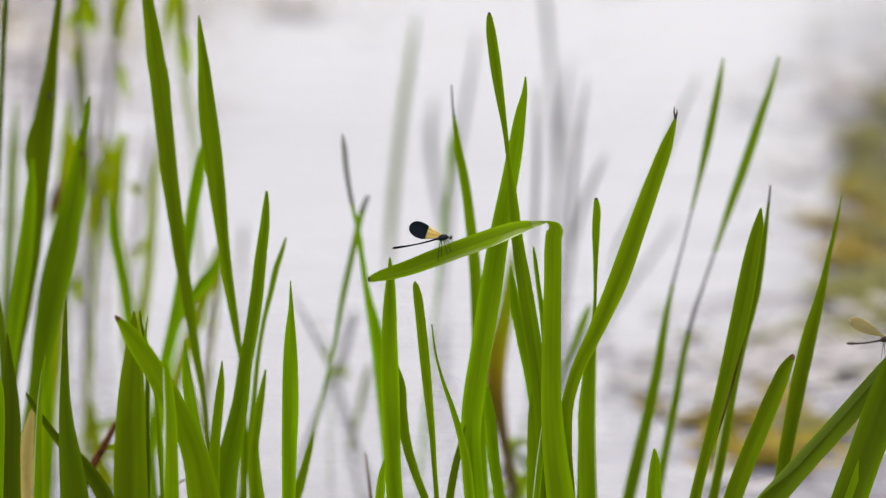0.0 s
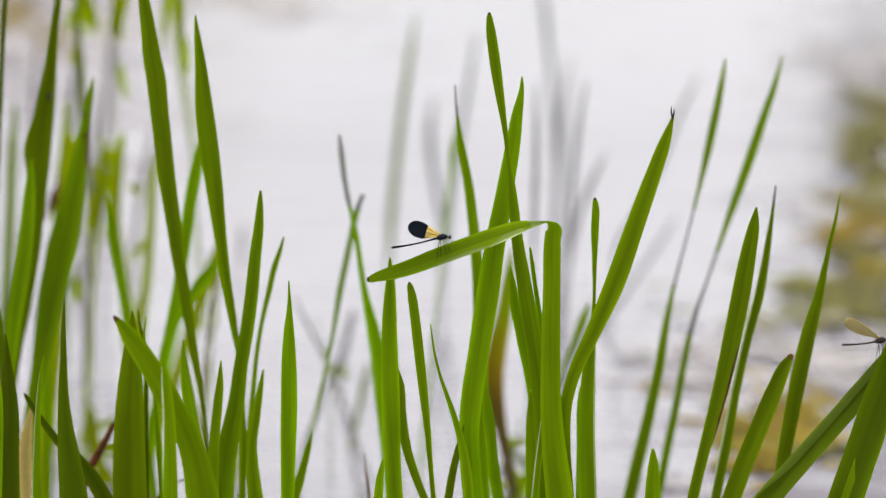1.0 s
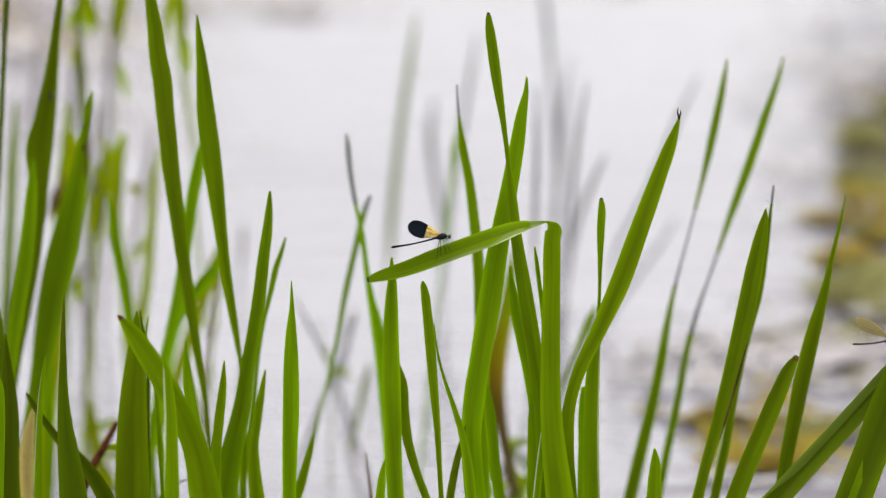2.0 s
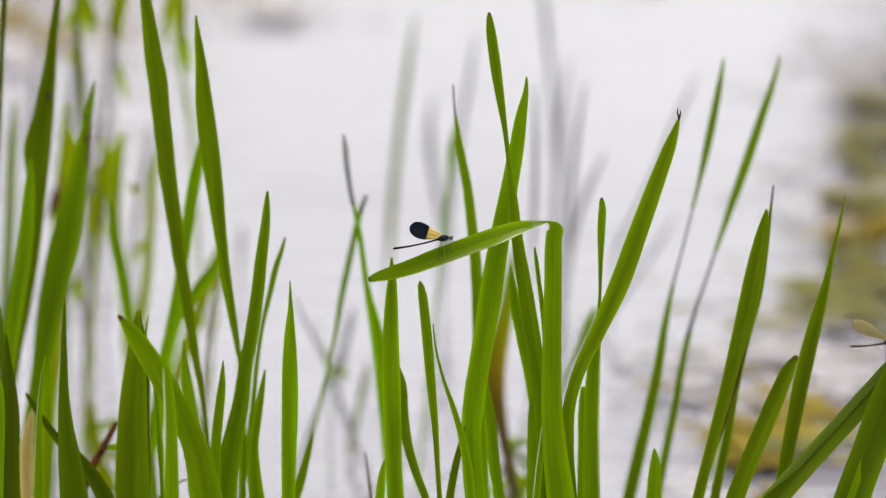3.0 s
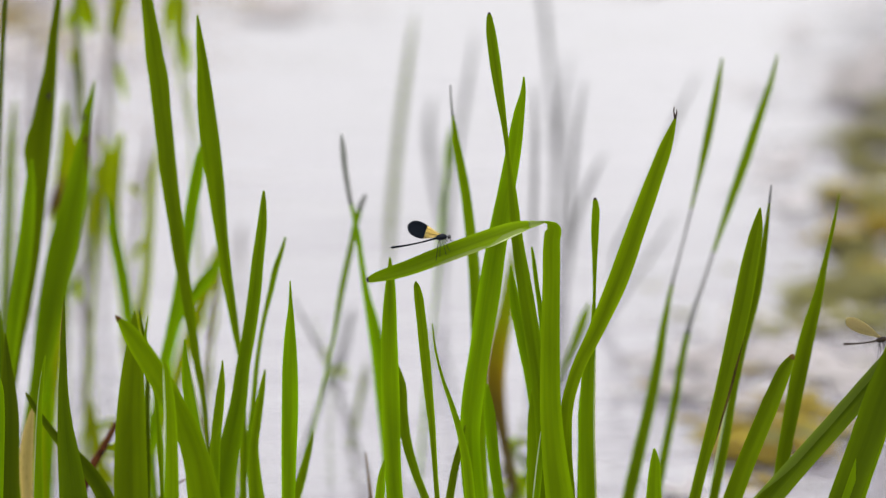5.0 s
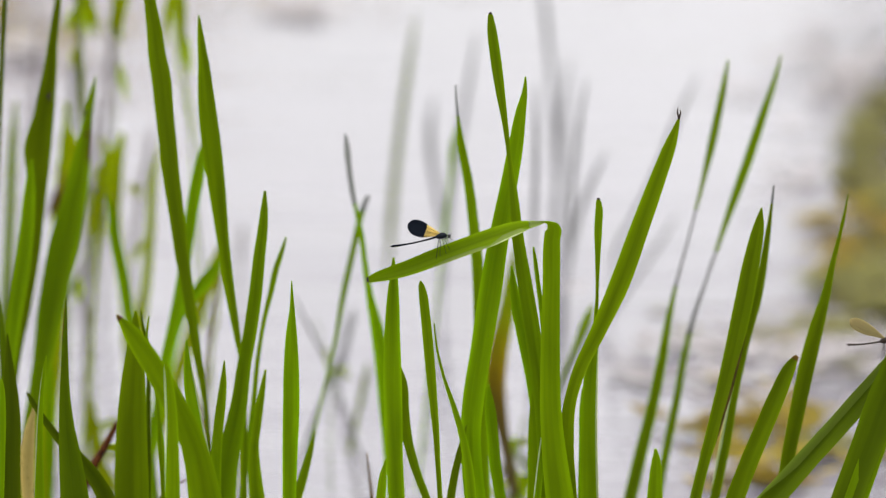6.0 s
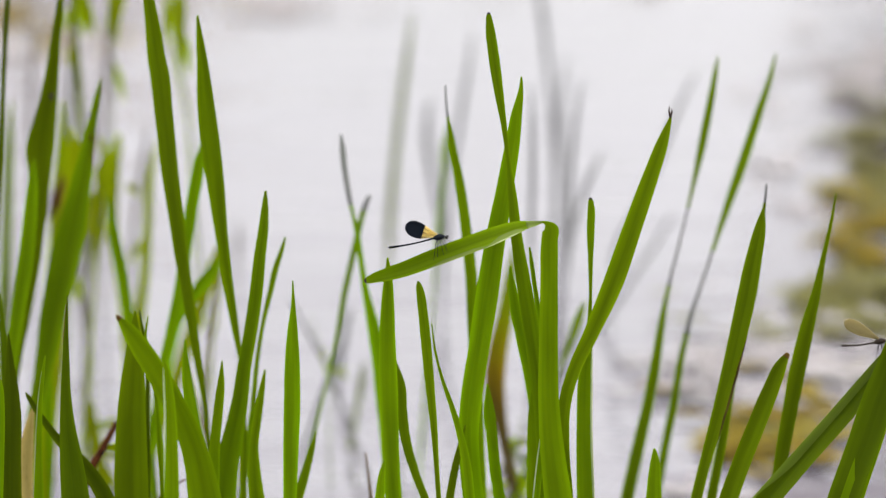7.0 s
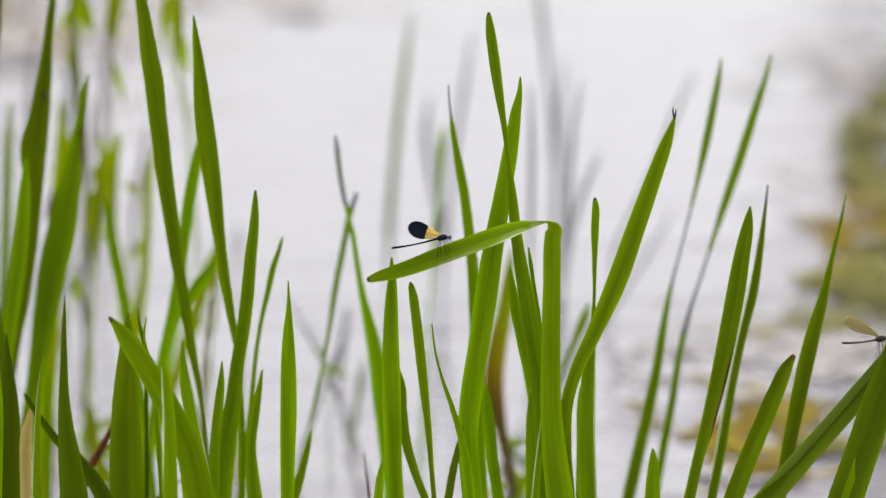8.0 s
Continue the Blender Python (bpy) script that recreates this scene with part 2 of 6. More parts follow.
REFLECTION_TAN = leaf_material("reflection_tan", (0.105, 0.080, 0.004), (0.205, 0.150, 0.010), (1.1, 1.0, 0.7), 0.2)
SOIL = plain_material("bank_soil", (0.035, 0.04, 0.014), (0.085, 0.095, 0.03), 2.2, 0.95, 0.0, 0.5, 0.02)


def water_material():
    m, n, l, b = fresh("pond_water")
    tc = n.new("ShaderNodeTexCoord")
    big = noise_tex(n, l, tc.outputs["Object"], 1.0, 2.0, (2.2, 5.0, 1))
    small = noise_tex(n, l, tc.outputs["Object"], 1.0, 3.0, (9.0, 26.0, 1))
    murk = noise_tex(n, l, tc.outputs["Object"], 0.35, 4.0)
    c = ramp(n, [(0.3, (0.062, 0.057, 0.067)), (0.75, (0.116, 0.109, 0.124))])
    l.new(murk.outputs[0], c.inputs[0])
    l.new(c.outputs[0], b.inputs["Base Color"])
    b.inputs["Roughness"].default_value, b.inputs["IOR"].default_value = 0.08, 1.33
    b1, b2 = n.new("ShaderNodeBump"), n.new("ShaderNodeBump")
    b1.inputs["Strength"].default_value, b1.inputs["Distance"].default_value = 1.0, 0.010
    b2.inputs["Strength"].default_value, b2.inputs["Distance"].default_value = 1.0, 0.0016
    l.new(big.outputs[0], b1.inputs["Height"])
    l.new(small.outputs[0], b2.inputs["Height"])
    l.new(b1.outputs[0], b2.inputs["Normal"])
    l.new(b2.outputs[0], b.inputs["Normal"])
    return m


WATER = water_material()


# ---- builders ----
def part(name, bm, material, parent, label=""):
    """One mesh object under a thing or a part; coordinates in the parent's space."""
    me = bpy.data.meshes.new(name)
    bm.to_mesh(me)
    bm.free()
    me.materials.append(material)
    for p in me.polygons:
        p.use_smooth = True
    ob = new(name, me)
    ob.parent = parent
    if label:
        ob["label"] = label
    return ob


def empty(name, place, label, category, group=""):
    ob = new(name)
    ob.empty_display_size = 0.02
    ob.location = place
    return tagged(ob, label, category, group)


def glide(points, steps):
    """Points along a smooth curve through a few given ones (of any width), even where these are unevenly spaced."""
    p = [np.array(q, float) for q in points]
    gap = [max(1e-6, float(np.linalg.norm(b[:3] - a[:3]))) for a, b in zip(p, p[1:])]
    slope = [(b - a) / g for a, b, g in zip(p, p[1:], gap)]
    way = [slope[0]]
    for k in range(1, len(p) - 1):
        way.append((slope[k - 1] * gap[k] + slope[k] * gap[k - 1]) / (gap[k - 1] + gap[k]))
    way.append(slope[-1])
    out = []
    for k, g in enumerate(gap):
        for n in range(steps):
            t = n / steps
            out.append(p[k] * (2 * t ** 3 - 3 * t * t + 1) + way[k] * g * (t ** 3 - 2 * t * t + t)
                       + p[k + 1] * (3 * t * t - 2 * t ** 3) + way[k + 1] * g * (t ** 3 - t * t))
    out.append(p[-1])
    return out


def ribbon(curve, turn=0.0, keel=0.2, thick=0.0007, lift=0.0, narrow=1.0, wave=0.03, seed=0, span=(-1.0, 1.0)):
    """A leaf-like closed strip along curve points (x, y, z, width), folded along its middle."""
    bm = bmesh.new()
    uv = bm.loops.layers.uv.new("UVMap")
    sections, along = [], 0.0
    n = len(curve)
    for i, c in enumerate(curve):
        low, high = span
        if high - low < 1.9:  # an edge strip runs out at both ends
            run = 1 - min(1.0, 3.5 * min(i, n - 1 - i) / n + 0.06)
            low, high = (low, high + (low - high) * run) if low < 0 else (low + (high - low) * run, high)
        fronts = [low + (high - low) * f for f in (0, 0.25, 0.5, 0.75, 1.0)]
        ring = [(s, 1) for s in fronts] + [(s, -1) for s in reversed(fronts[1:-1])]
        a, b = curve[max(0, i - 1)], curve[min(n - 1, i + 1)]
        tan = Vector((b[0] - a[0], b[1] - a[1], b[2] - a[2])).normalized()
        if i:
            along += float(np.linalg.norm(np.array(c[:3]) - np.array(curve[i - 1][:3])))
        flat = Vector((tan.z, 0, -tan.x))
        flat = flat.normalized() if flat.length > 1e-6 else Vector((1, 0, 0))
        front = tan.cross(flat).normalized()
        if front.y > 0:
            front = -front
        ang = radians(turn[i] if isinstance(turn, list) else turn)
        across = flat * math.cos(ang) + front * math.sin(ang)
        face = front * math.cos(ang) - flat * math.sin(ang)
        half = max(0.00015, c[3] * 0.5 * narrow / max(0.4, math.cos(ang)))
        half *= 1 + wave * noise.noise((along * 18, seed * 3.7, 0.0))
        row = []
        for s, side in ring:
            edge = 1 - abs(s) ** 3
            t = thick * (0.25 + 0.75 * edge) * side * 0.5 * min(1.0, half / 0.003)
            place = Vector(c[:3]) + across * (s * half) + face * (abs(s) * half * keel + t + lift * min(1.0, half / 0.004))
            row.append((bm.verts.new(place), (s + 1) / 2, along))
        sections.append(row)
    k = len(ring)
    for r0, r1 in zip(sections, sections[1:]):
        for j in range(k):
            q = (r0[j], r0[(j + 1) % k], r1[(j + 1) % k], r1[j])
            f = bm.faces.new([v[0] for v in q])
            for loop, v in zip(f.loops, q):
                loop[uv].uv = (v[1], v[2])
    for r0, r1 in zip(sections, sections[1:]):
        for j in (0, 4):
            bm.edges.get((r0[j][0], r1[j][0])).smooth = False
    for row in (sections[0], sections[-1]):
        f = bm.faces.new([v[0] for v in row])
        for loop, v in zip(f.loops, row):
            loop[uv].uv = (v[1], v[2])
    bmesh.ops.recalc_face_normals(bm, faces=bm.faces[:])
    return bm


def tube(points, radius, sides=8, ends=True):
    """A round stalk along points; radius: one number or one a point."""
    bm = bmesh.new()
    uv = bm.loops.layers.uv.new("UVMap")
    pts = [Vector(p[:3]) for p in points]
    rad = radius if isinstance(radius, (list, tuple)) else [radius] * len(pts)
    rows = []
    for i, p in enumerate(pts):
        tan = (pts[min(i + 1, len(pts) - 1)] - pts[max(i - 1, 0)]).normalized()
        u = tan.cross(Vector((0.13, 0.97, 0.21))).normalized()
        v = tan.cross(u)
        rows.append([bm.verts.new(p + (u * math.cos(a) + v * math.sin(a)) * rad[i]) for a in (2 * math.pi * k / sides for k in range(sides))])
    for i, (r0, r1) in enumerate(zip(rows, rows[1:])):
        for j in range(sides):
            f = bm.faces.new((r0[j], r0[(j + 1) % sides], r1[(j + 1) % sides], r1[j]))
            for loop, w in zip(f.loops, ((j, i), (j + 1, i), (j + 1, i + 1), (j, i + 1))):
                loop[uv].uv = (w[0] / sides, w[1] / len(rows))
    if ends:
        bm.faces.new(rows[0])
        bm.faces.new(rows[-1])
    bmesh.ops.recalc_face_normals(bm, faces=bm.faces[:])
    return bm


def ball(place, radii, turn=(0, 0, 0), segments=16):
    bm = bmesh.new()
    m = Matrix.LocRotScale(place, Euler([radians(a) for a in turn]), radii)
    bmesh.ops.create_uvsphere(bm, u_segments=segments, v_segments=segments * 3 // 4, radius=1.0, matrix=m)
    return bm


MOVES = []
LEAVES = "leaves of the waterside flag bed"


def end_of(curve, length):
    """The last stretch of a leaf's curve, a trace wider, for its withered tip."""
    e = np.array(curve[-1][:3])
    keep = [c for c in curve[-45:] if np.linalg.norm(np.array(c[:3]) - e) <= length]
    keep = keep if len(keep) > 1 else curve[-2:]
    return [(c[0], c[1], c[2], c[3] + 0.0005) for c in keep]


def leaf(y, path, label, material=LEAF, lean=0.0, turn=0.0, keel=0.22, tip="", rim=None, marks=(), sway=None, nod=None, rib=True, name="flag_leaf", group=LEAVES):
    """One long leaf. path: a few places (x, z, width) from its foot in the water to its tip; lean: how far the tip leans back."""
    top = max(p[1] for p in path)
    seed = len(MOVES) + round(path[-1][0] * 1000)
    x0 = path[0][0]
    pts = [(x - x0, lean * max(0.0, z / top) ** 2, z, w) for x, z, w in path]
    curve = [tuple(c) for c in glide(pts, 7)]
    n = len(curve)
    turns = [float(np.interp(k / (n - 1), [q[0] for q in turn], [q[1] for q in turn])) if isinstance(turn, tuple) else float(turn) for k in range(n)]
    thing = empty(name, (x0, y, 0.0), label, "leaf", group)
    part("blade", ribbon(curve, turns, keel, seed=seed), material, thing)
    if rib:
        part("midrib", ribbon(curve[:-3], turns[:-3], 0.0, 0.0005, 0.0005, 0.07, 0.0, seed), LEAF_RIB, thing, "slightly raised green midrib")
    if tip == "wisp":
        e = Vector(curve[-1][:3])
        for dx, dz in ((0.0004, 0.0055), (-0.0014, 0.0075)):
            part("dry_tip", tube([e - Vector((0.0006, 0, 0.002)), e + Vector((dx * 1.3, 0, dz * 0.5)), e + Vector((dx, 0, dz))], [0.0009, 0.0006, 0.0002], 6), TIP_DRY, thing, "dark split withered tip")
    elif tip:
        length, stuff, words = {"blunt": (0.0018, TIP_DRY, "dark withered tip of the leaf"), "brown": (0.0042, LEAF_DRY, "brown withered tip of the leaf"),
                                "long": (0.027, LEAF_GREY, "thin grey dried tip of the leaf"), "grey": (0.062, LEAF_GREY, "long grey dried tip of the leaf"), "pale": (0.016, LEAF_GREY, "pale grey dried tip of the leaf")}[tip]
        cap = end_of(curve, length)
        part("dry_tip", ribbon(cap, turns[-len(cap):], keel, 0.0014), stuff, thing, words)
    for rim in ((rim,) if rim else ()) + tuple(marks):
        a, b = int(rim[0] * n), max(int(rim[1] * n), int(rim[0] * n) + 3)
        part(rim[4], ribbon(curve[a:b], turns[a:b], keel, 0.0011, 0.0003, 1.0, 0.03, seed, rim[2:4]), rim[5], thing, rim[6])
    if sway:
        MOVES.append((thing, (x0, y, 0.0), top, sway, nod))
    return thing


def herb(y, stem, leaves, label, radius=0.0012, material=LEAF_HERB, stalk=STALK, sway=None, group="leafy herbs behind the flag bed"):
    """A leafy herb: a stalk through a few places (x, z) and lance-shaped leaves (x, z, length, angle, width) on it."""
    x0 = stem[0][0]
    thing = empty("leafy_herb", (x0, y, 0.0), label, "herb", group)
    pts = [tuple(c) for c in glide([(x - x0, 0.0, z) for x, z in stem], 6)]
    part("stalk", tube(pts, [radius * (1.3 - 0.8 * i / len(pts)) for i in range(len(pts))], 7), stalk, thing)
    for i, (x, z, length, angle, width) in enumerate(leaves):
        d = Vector((math.sin(radians(angle)), 0.25 * math.sin(i * 2.4), math.cos(radians(angle))))
        droop = Vector((0, 0, -0.16 * length * abs(math.sin(radians(angle)))))
        width *= 0.62
        c = [(x - x0, 0.0, z, width * 0.15)]
        for f, w in ((0.3, 0.9), (0.6, 0.8), (1.0, 0.03)):
            q = Vector((x - x0, 0, z)) + d * (length * f) + droop * f * f
            c.append((q.x, q.y, q.z, width * w))
        part("leaf", ribbon([tuple(q) for q in glide(c, 4)], 20 * math.sin(i * 1.7), 0.25, 0.0005, seed=i), material, thing)
    if sway:
        MOVES.append((thing, (x0, y, 0.0), max(q[1] for q in stem), sway, None))
    return thing


# ---- the pond ----
def ground():
    """One sheet of land with the pond's basin in it."""
    bm = bmesh.new()
    xs = [-300, -120, -60, -30, -16, -9, -5, -2.5, 0, 2.5, 5, 9, 16, 30, 60, 120, 300]
    ys = [-200, -60, -20, -8, -3, 0, 1.2, 1.8, 2.4, 3.2, 4.5, 7, 10, 13, 15, 16, 17, 18, 20, 24, 32, 50, 90, 160, 320]
    grid = []
    for yy in ys:
        row = []
        for xx in xs:
            if 2.0 < yy < 15.5 and abs(xx) < 40:
                z = -0.32
            elif yy >= 15.5:
                z = min(0.5, -0.3 + (yy - 15.5) * 0.3)
            elif yy <= 2.0:
                z = 0.10 if yy < 1.5 else -0.05
            else:
                z = 0.3
            row.append(bm.verts.new((xx, yy, z + 0.05 * noise.noise((xx * 0.4, yy * 0.4, 0)))))
        grid.append(row)
    for r0, r1 in zip(grid, grid[1:]):
        for j in range(len(xs) - 1):
            bm.faces.new((r0[j], r0[j + 1], r1[j + 1], r1[j]))
    me = bpy.data.meshes.new("ground")
    bm.to_mesh(me)
    bm.free()
    me.materials.append(SOIL)
    tagged(new("ground", me), "dark grassy soil of the pond's banks and bed", "ground", kind="structure")


def pond():
    """The water: a sheet with low swells of its own, which drift slowly."""
    bm = bmesh.new()
    nx, ny = 60, 90
    grid = [[bm.verts.new((-42 + 84 * i / nx, 0.3 + 18.5 * j / ny, 0.0)) for i in range(nx + 1)] for j in range(ny + 1)]
    for r0, r1 in zip(grid, grid[1:]):
        for i in range(nx):
            bm.faces.new((r0[i], r0[i + 1], r1[i + 1], r1[i]))
    me = bpy.data.meshes.new("water")
    bm.to_mesh(me)
    bm.free()
    me.materials.append(WATER)
    for p in me.polygons:
        p.use_smooth = True
    return tagged(new("water", me), "pale rippled pond water mirroring an overcast sky", "water", kind="structure")


def tree(x, y, height, spread, crown_low, crown_high, material, label, count=900, size=0.16, seed=1):
    """A bank tree: a tapered trunk, limbs and a loose crown of many small leaves."""
    r = random.Random(seed)
    thing = empty("bank_tree", (x, y, 0.2), label, "tree", "trees on the far bank")
    part("trunk", tube([(0, 0, -0.3), (0.05, 0, height * 0.4), (0.0, 0.05, height * 0.75), (0.06, 0, height)], [0.13, 0.10, 0.06, 0.02], 10), BARK, thing)
    heads = []
    for i in range(9):
        a, z = i * 2.4, crown_low + (crown_high - crown_low) * (i + 0.5) / 9
        d = spread * r.uniform(0.45, 1.0)
        e = (math.cos(a) * d, math.sin(a) * d, z + r.uniform(0, 0.4))
        heads.append(e)
        part("limb", tube([(0, 0, z * 0.7), (e[0] * 0.5, e[1] * 0.5, z * 0.9), e], [0.05, 0.03, 0.01], 7), BARK, thing)
    bm = bmesh.new()
    uv = bm.loops.layers.uv.new("UVMap")
    for k in range(count):
        h = heads[k % len(heads)]
        c = Vector((h[0] + r.gauss(0, spread * 0.3), h[1] + r.gauss(0, spread * 0.3), h[2] + r.gauss(0, (crown_high - crown_low) * 0.13)))
        m = Euler((r.uniform(0, 6), r.uniform(0, 6), r.uniform(0, 6))).to_matrix()
        s = size * r.uniform(0.5, 1.1)
        f = bm.faces.new([bm.verts.new(c + m @ Vector(q)) for q in ((0, -s, 0), (s * 0.45, 0, s * 0.1), (0, s, 0), (-s * 0.45, 0, s * 0.1))])
        for loop, q in zip(f.loops, ((0.5, 0), (1, 0.5), (0.5, 1), (0, 0.5))):
            loop[uv].uv = q
    part("crown", bm, material, thing, "loose leafy crown")
    return thing


def reflection_mat(x, y, wide, deep, count, material, label, seed):
    """A loose mat of small flat flecks on the water, standing in for a reflection."""
    r = random.Random(seed)
    bm = bmesh.new()
    uv = bm.loops.layers.uv.new("UVMap")
    for k in range(count):
        a, d = r.uniform(0, 6.283), abs(r.gauss(0, 0.62))
        c = Vector((math.cos(a) * d * wide, math.sin(a) * d * deep, 0.004 + r.uniform(0, 0.006)))
        if noise.noise((c.x * 11 + seed, c.y * 9, 0.3)) < 0.05:
            continue
        m = Euler((r.gauss(0, 0.12), r.gauss(0, 0.12), r.gauss(0, 0.4))).to_matrix()
        s = r.uniform(0.007, 0.02)
        ring = [bm.verts.new(c + m @ Vector((math.cos(q) * s * 1.5, math.sin(q) * s * 0.4, 0.003 * math.cos(2 * q)))) for q in (t * 6.283 / 7 for t in range(7))]
        f = bm.faces.new(ring)
        for q, loop in enumerate(f.loops):
            loop[uv].uv = (0.5 + 0.5 * math.cos(q), 0.5 + 0.5 * math.sin(q))
    thing = empty("reflection_mat", (x, y, 0.0), label, "water weed", "floating weed on the pond")
    ob = part("weed_leaves", bm, material, thing)
    tagged(ob, kind="stuff")
    MATS.append((thing, (x, y, 0.0), seed))


MATS = []
ground()
water = pond()
# flecks added where the ripples mirror trees and bank
reflection_mat(0.686, 6.557, 0.021, 0.061, 77, REFLECTION_OLIVE, "small loose patch of olive flecks standing in for a reflection", 1)
reflection_mat(0.676, 6.371, 0.028, 0.098, 87, REFLECTION_OLIVE, "small loose patch of olive flecks standing in for a reflection", 2)
reflection_mat(0.680, 6.336, 0.017, 0.054, 86, REFLECTION_OLIVE, "small loose patch of olive flecks standing in for a reflection", 3)
reflection_mat(0.684, 6.187, 0.027, 0.094, 85, REFLECTION_OLIVE, "small loose patch of olive flecks standing in for a reflection", 4)
reflection_mat(0.645, 6.113, 0.026, 0.096, 128, REFLECTION_OLIVE, "small loose patch of olive flecks standing in for a reflection", 5)
reflection_mat(0.615, 6.040, 0.028, 0.073, 91, REFLECTION_OLIVE, "small loose patch of olive flecks standing in for a reflection", 6)
reflection_mat(0.607, 5.956, 0.032, 0.073, 115, REFLECTION_OLIVE, "small loose patch of olive flecks standing in for a reflection", 7)
reflection_mat(0.614, 5.898, 0.031, 0.070, 97, REFLECTION_OLIVE, "small loose patch of olive flecks standing in for a reflection", 8)
reflection_mat(0.601, 5.881, 0.020, 0.086, 67, REFLECTION_OLIVE, "small loose patch of olive flecks standing in for a reflection", 9)
reflection_mat(0.610, 5.814, 0.024, 0.066, 120, REFLECTION_OLIVE, "small loose patch of olive flecks standing in for a reflection", 10)
reflection_mat(0.596, 5.747, 0.018, 0.073, 84, REFLECTION_OLIVE, "small loose patch of olive flecks standing in for a reflection", 11)
reflection_mat(0.608, 5.695, 0.024, 0.086, 68, REFLECTION_OLIVE, "small loose patch of olive flecks standing in for a reflection", 12)
reflection_mat(0.574, 5.619, 0.029, 0.050, 94, REFLECTION_TAN, "small loose patch of tan flecks standing in for a reflection", 13)
reflection_mat(0.568, 5.605, 0.030, 0.083, 216, REFLECTION_OLIVE, "small loose patch of olive flecks standing in for a reflection", 14)
reflection_mat(0.609, 5.558, 0.021, 0.085, 179, REFLECTION_OLIVE, "small loose patch of olive flecks standing in for a reflection", 15)
reflection_mat(0.600, 5.483, 0.032, 0.050, 183, REFLECTION_TAN, "small loose patch of tan flecks standing in for a reflection", 16)
reflection_mat(0.550, 5.448, 0.035, 0.051, 138, REFLECTION_TAN, "small loose patch of tan flecks standing in for a reflection", 17)
reflection_mat(0.547, 5.384, 0.022, 0.048, 244, REFLECTION_TAN, "small loose patch of tan flecks standing in for a reflection", 18)
reflection_mat(0.568, 5.365, 0.016, 0.037, 210, REFLECTION_TAN, "small loose patch of tan flecks standing in for a reflection", 19)
reflection_mat(0.540, 5.328, 0.025, 0.045, 146, REFLECTION_OLIVE, "small loose patch of olive flecks standing in for a reflection", 20)
reflection_mat(0.535, 5.244, 0.020, 0.072, 143, REFLECTION_OLIVE, "small loose patch of olive flecks standing in for a reflection", 21)
reflection_mat(0.525, 5.230, 0.020, 0.041, 203, REFLECTION_OLIVE, "small loose patch of olive flecks standing in for a reflection", 22)
reflection_mat(0.526, 5.178, 0.017, 0.040, 142, REFLECTION_TAN, "small loose patch of tan flecks standing in for a reflection", 23)
reflection_mat(0.549, 5.120, 0.014, 0.066, 220, REFLECTION_OLIVE, "small loose patch of olive flecks standing in for a reflection", 24)
reflection_mat(0.505, 5.032, 0.023, 0.059, 110, REFLECTION_OLIVE, "small loose patch of olive flecks standing in for a reflection", 25)
reflection_mat(0.506, 5.016, 0.027, 0.063, 100, REFLECTION_OLIVE, "small loose patch of olive flecks standing in for a reflection", 26)
reflection_mat(0.515, 4.939, 0.023, 0.058, 90, REFLECTION_OLIVE, "small loose patch of olive flecks standing in for a reflection", 27)
reflection_mat(0.380, 4.414, 0.034, 0.047, 45, REFLECTION_OLIVE, "small loose patch of olive flecks standing in for a reflection", 33)
reflection_mat(0.368, 4.391, 0.034, 0.055, 75, REFLECTION_TAN, "small loose patch of tan flecks standing in for a reflection", 34)
reflection_mat(0.319, 4.361, 0.027, 0.044, 60, REFLECTION_OLIVE, "small loose patch of olive flecks standing in for a reflection", 35)
reflection_mat(0.323, 4.306, 0.031, 0.044, 85, REFLECTION_TAN, "small loose patch of tan flecks standing in for a reflection", 36)
reflection_mat(0.370, 4.276, 0.026, 0.039, 65, REFLECTION_TAN, "small loose patch of tan flecks standing in for a reflection", 37)
reflection_mat(0.324, 4.220, 0.034, 0.027, 53, REFLECTION_TAN, "small loose patch of tan flecks standing in for a reflection", 38)
reflection_mat(0.455, 4.270, 0.025, 0.055, 53, REFLECTION_OLIVE, "small loose patch of olive flecks standing in for a reflection", 39)
reflection_mat(0.601, 5.968, 0.031, 0.071, 128, REFLECTION_OLIVE, "small loose patch of olive flecks standing in for a reflection", 60)
reflection_mat(0.582, 5.484, 0.035, 0.120, 104, REFLECTION_TAN, "small loose patch of tan flecks standing in for a reflection", 63)
reflection_mat(0.336, 4.362, 0.033, 0.101, 18, REFLECTION_TAN, "small loose patch of tan flecks standing in for a reflection", 65)
reflection_mat(0.362, 4.315, 0.045, 0.107, 40, REFLECTION_TAN, "small loose patch of tan flecks standing in for a reflection", 66)
reflection_mat(0.307, 4.291, 0.027, 0.107, 13, REFLECTION_TAN, "small loose patch of tan flecks standing in for a reflection", 67)
reflection_mat(0.344, 4.563, 0.106, 0.038, 50, REFLECTION_TAUPE, "small loose patch of greyish brown flecks standing in for a reflection", 71)
reflection_mat(0.452, 4.643, 0.130, 0.033, 50, REFLECTION_TAUPE, "small loose patch of greyish brown flecks standing in for a reflection", 74)
reflection_mat(0.251, 4.156, 0.098, 0.040, 15, REFLECTION_TAUPE, "small loose patch of greyish brown flecks standing in for a reflection", 77)
reflection_mat(0.309, 7.710, 0.052, 0.058, 99, REFLECTION_TAN, "small loose patch of tan flecks standing in for a reflection", 93)
reflection_mat(-0.714, 7.076, 0.140, 0.220, 100, REFLECTION_TAN, "wide loose patch of tan flecks standing in for a reflection", 101)
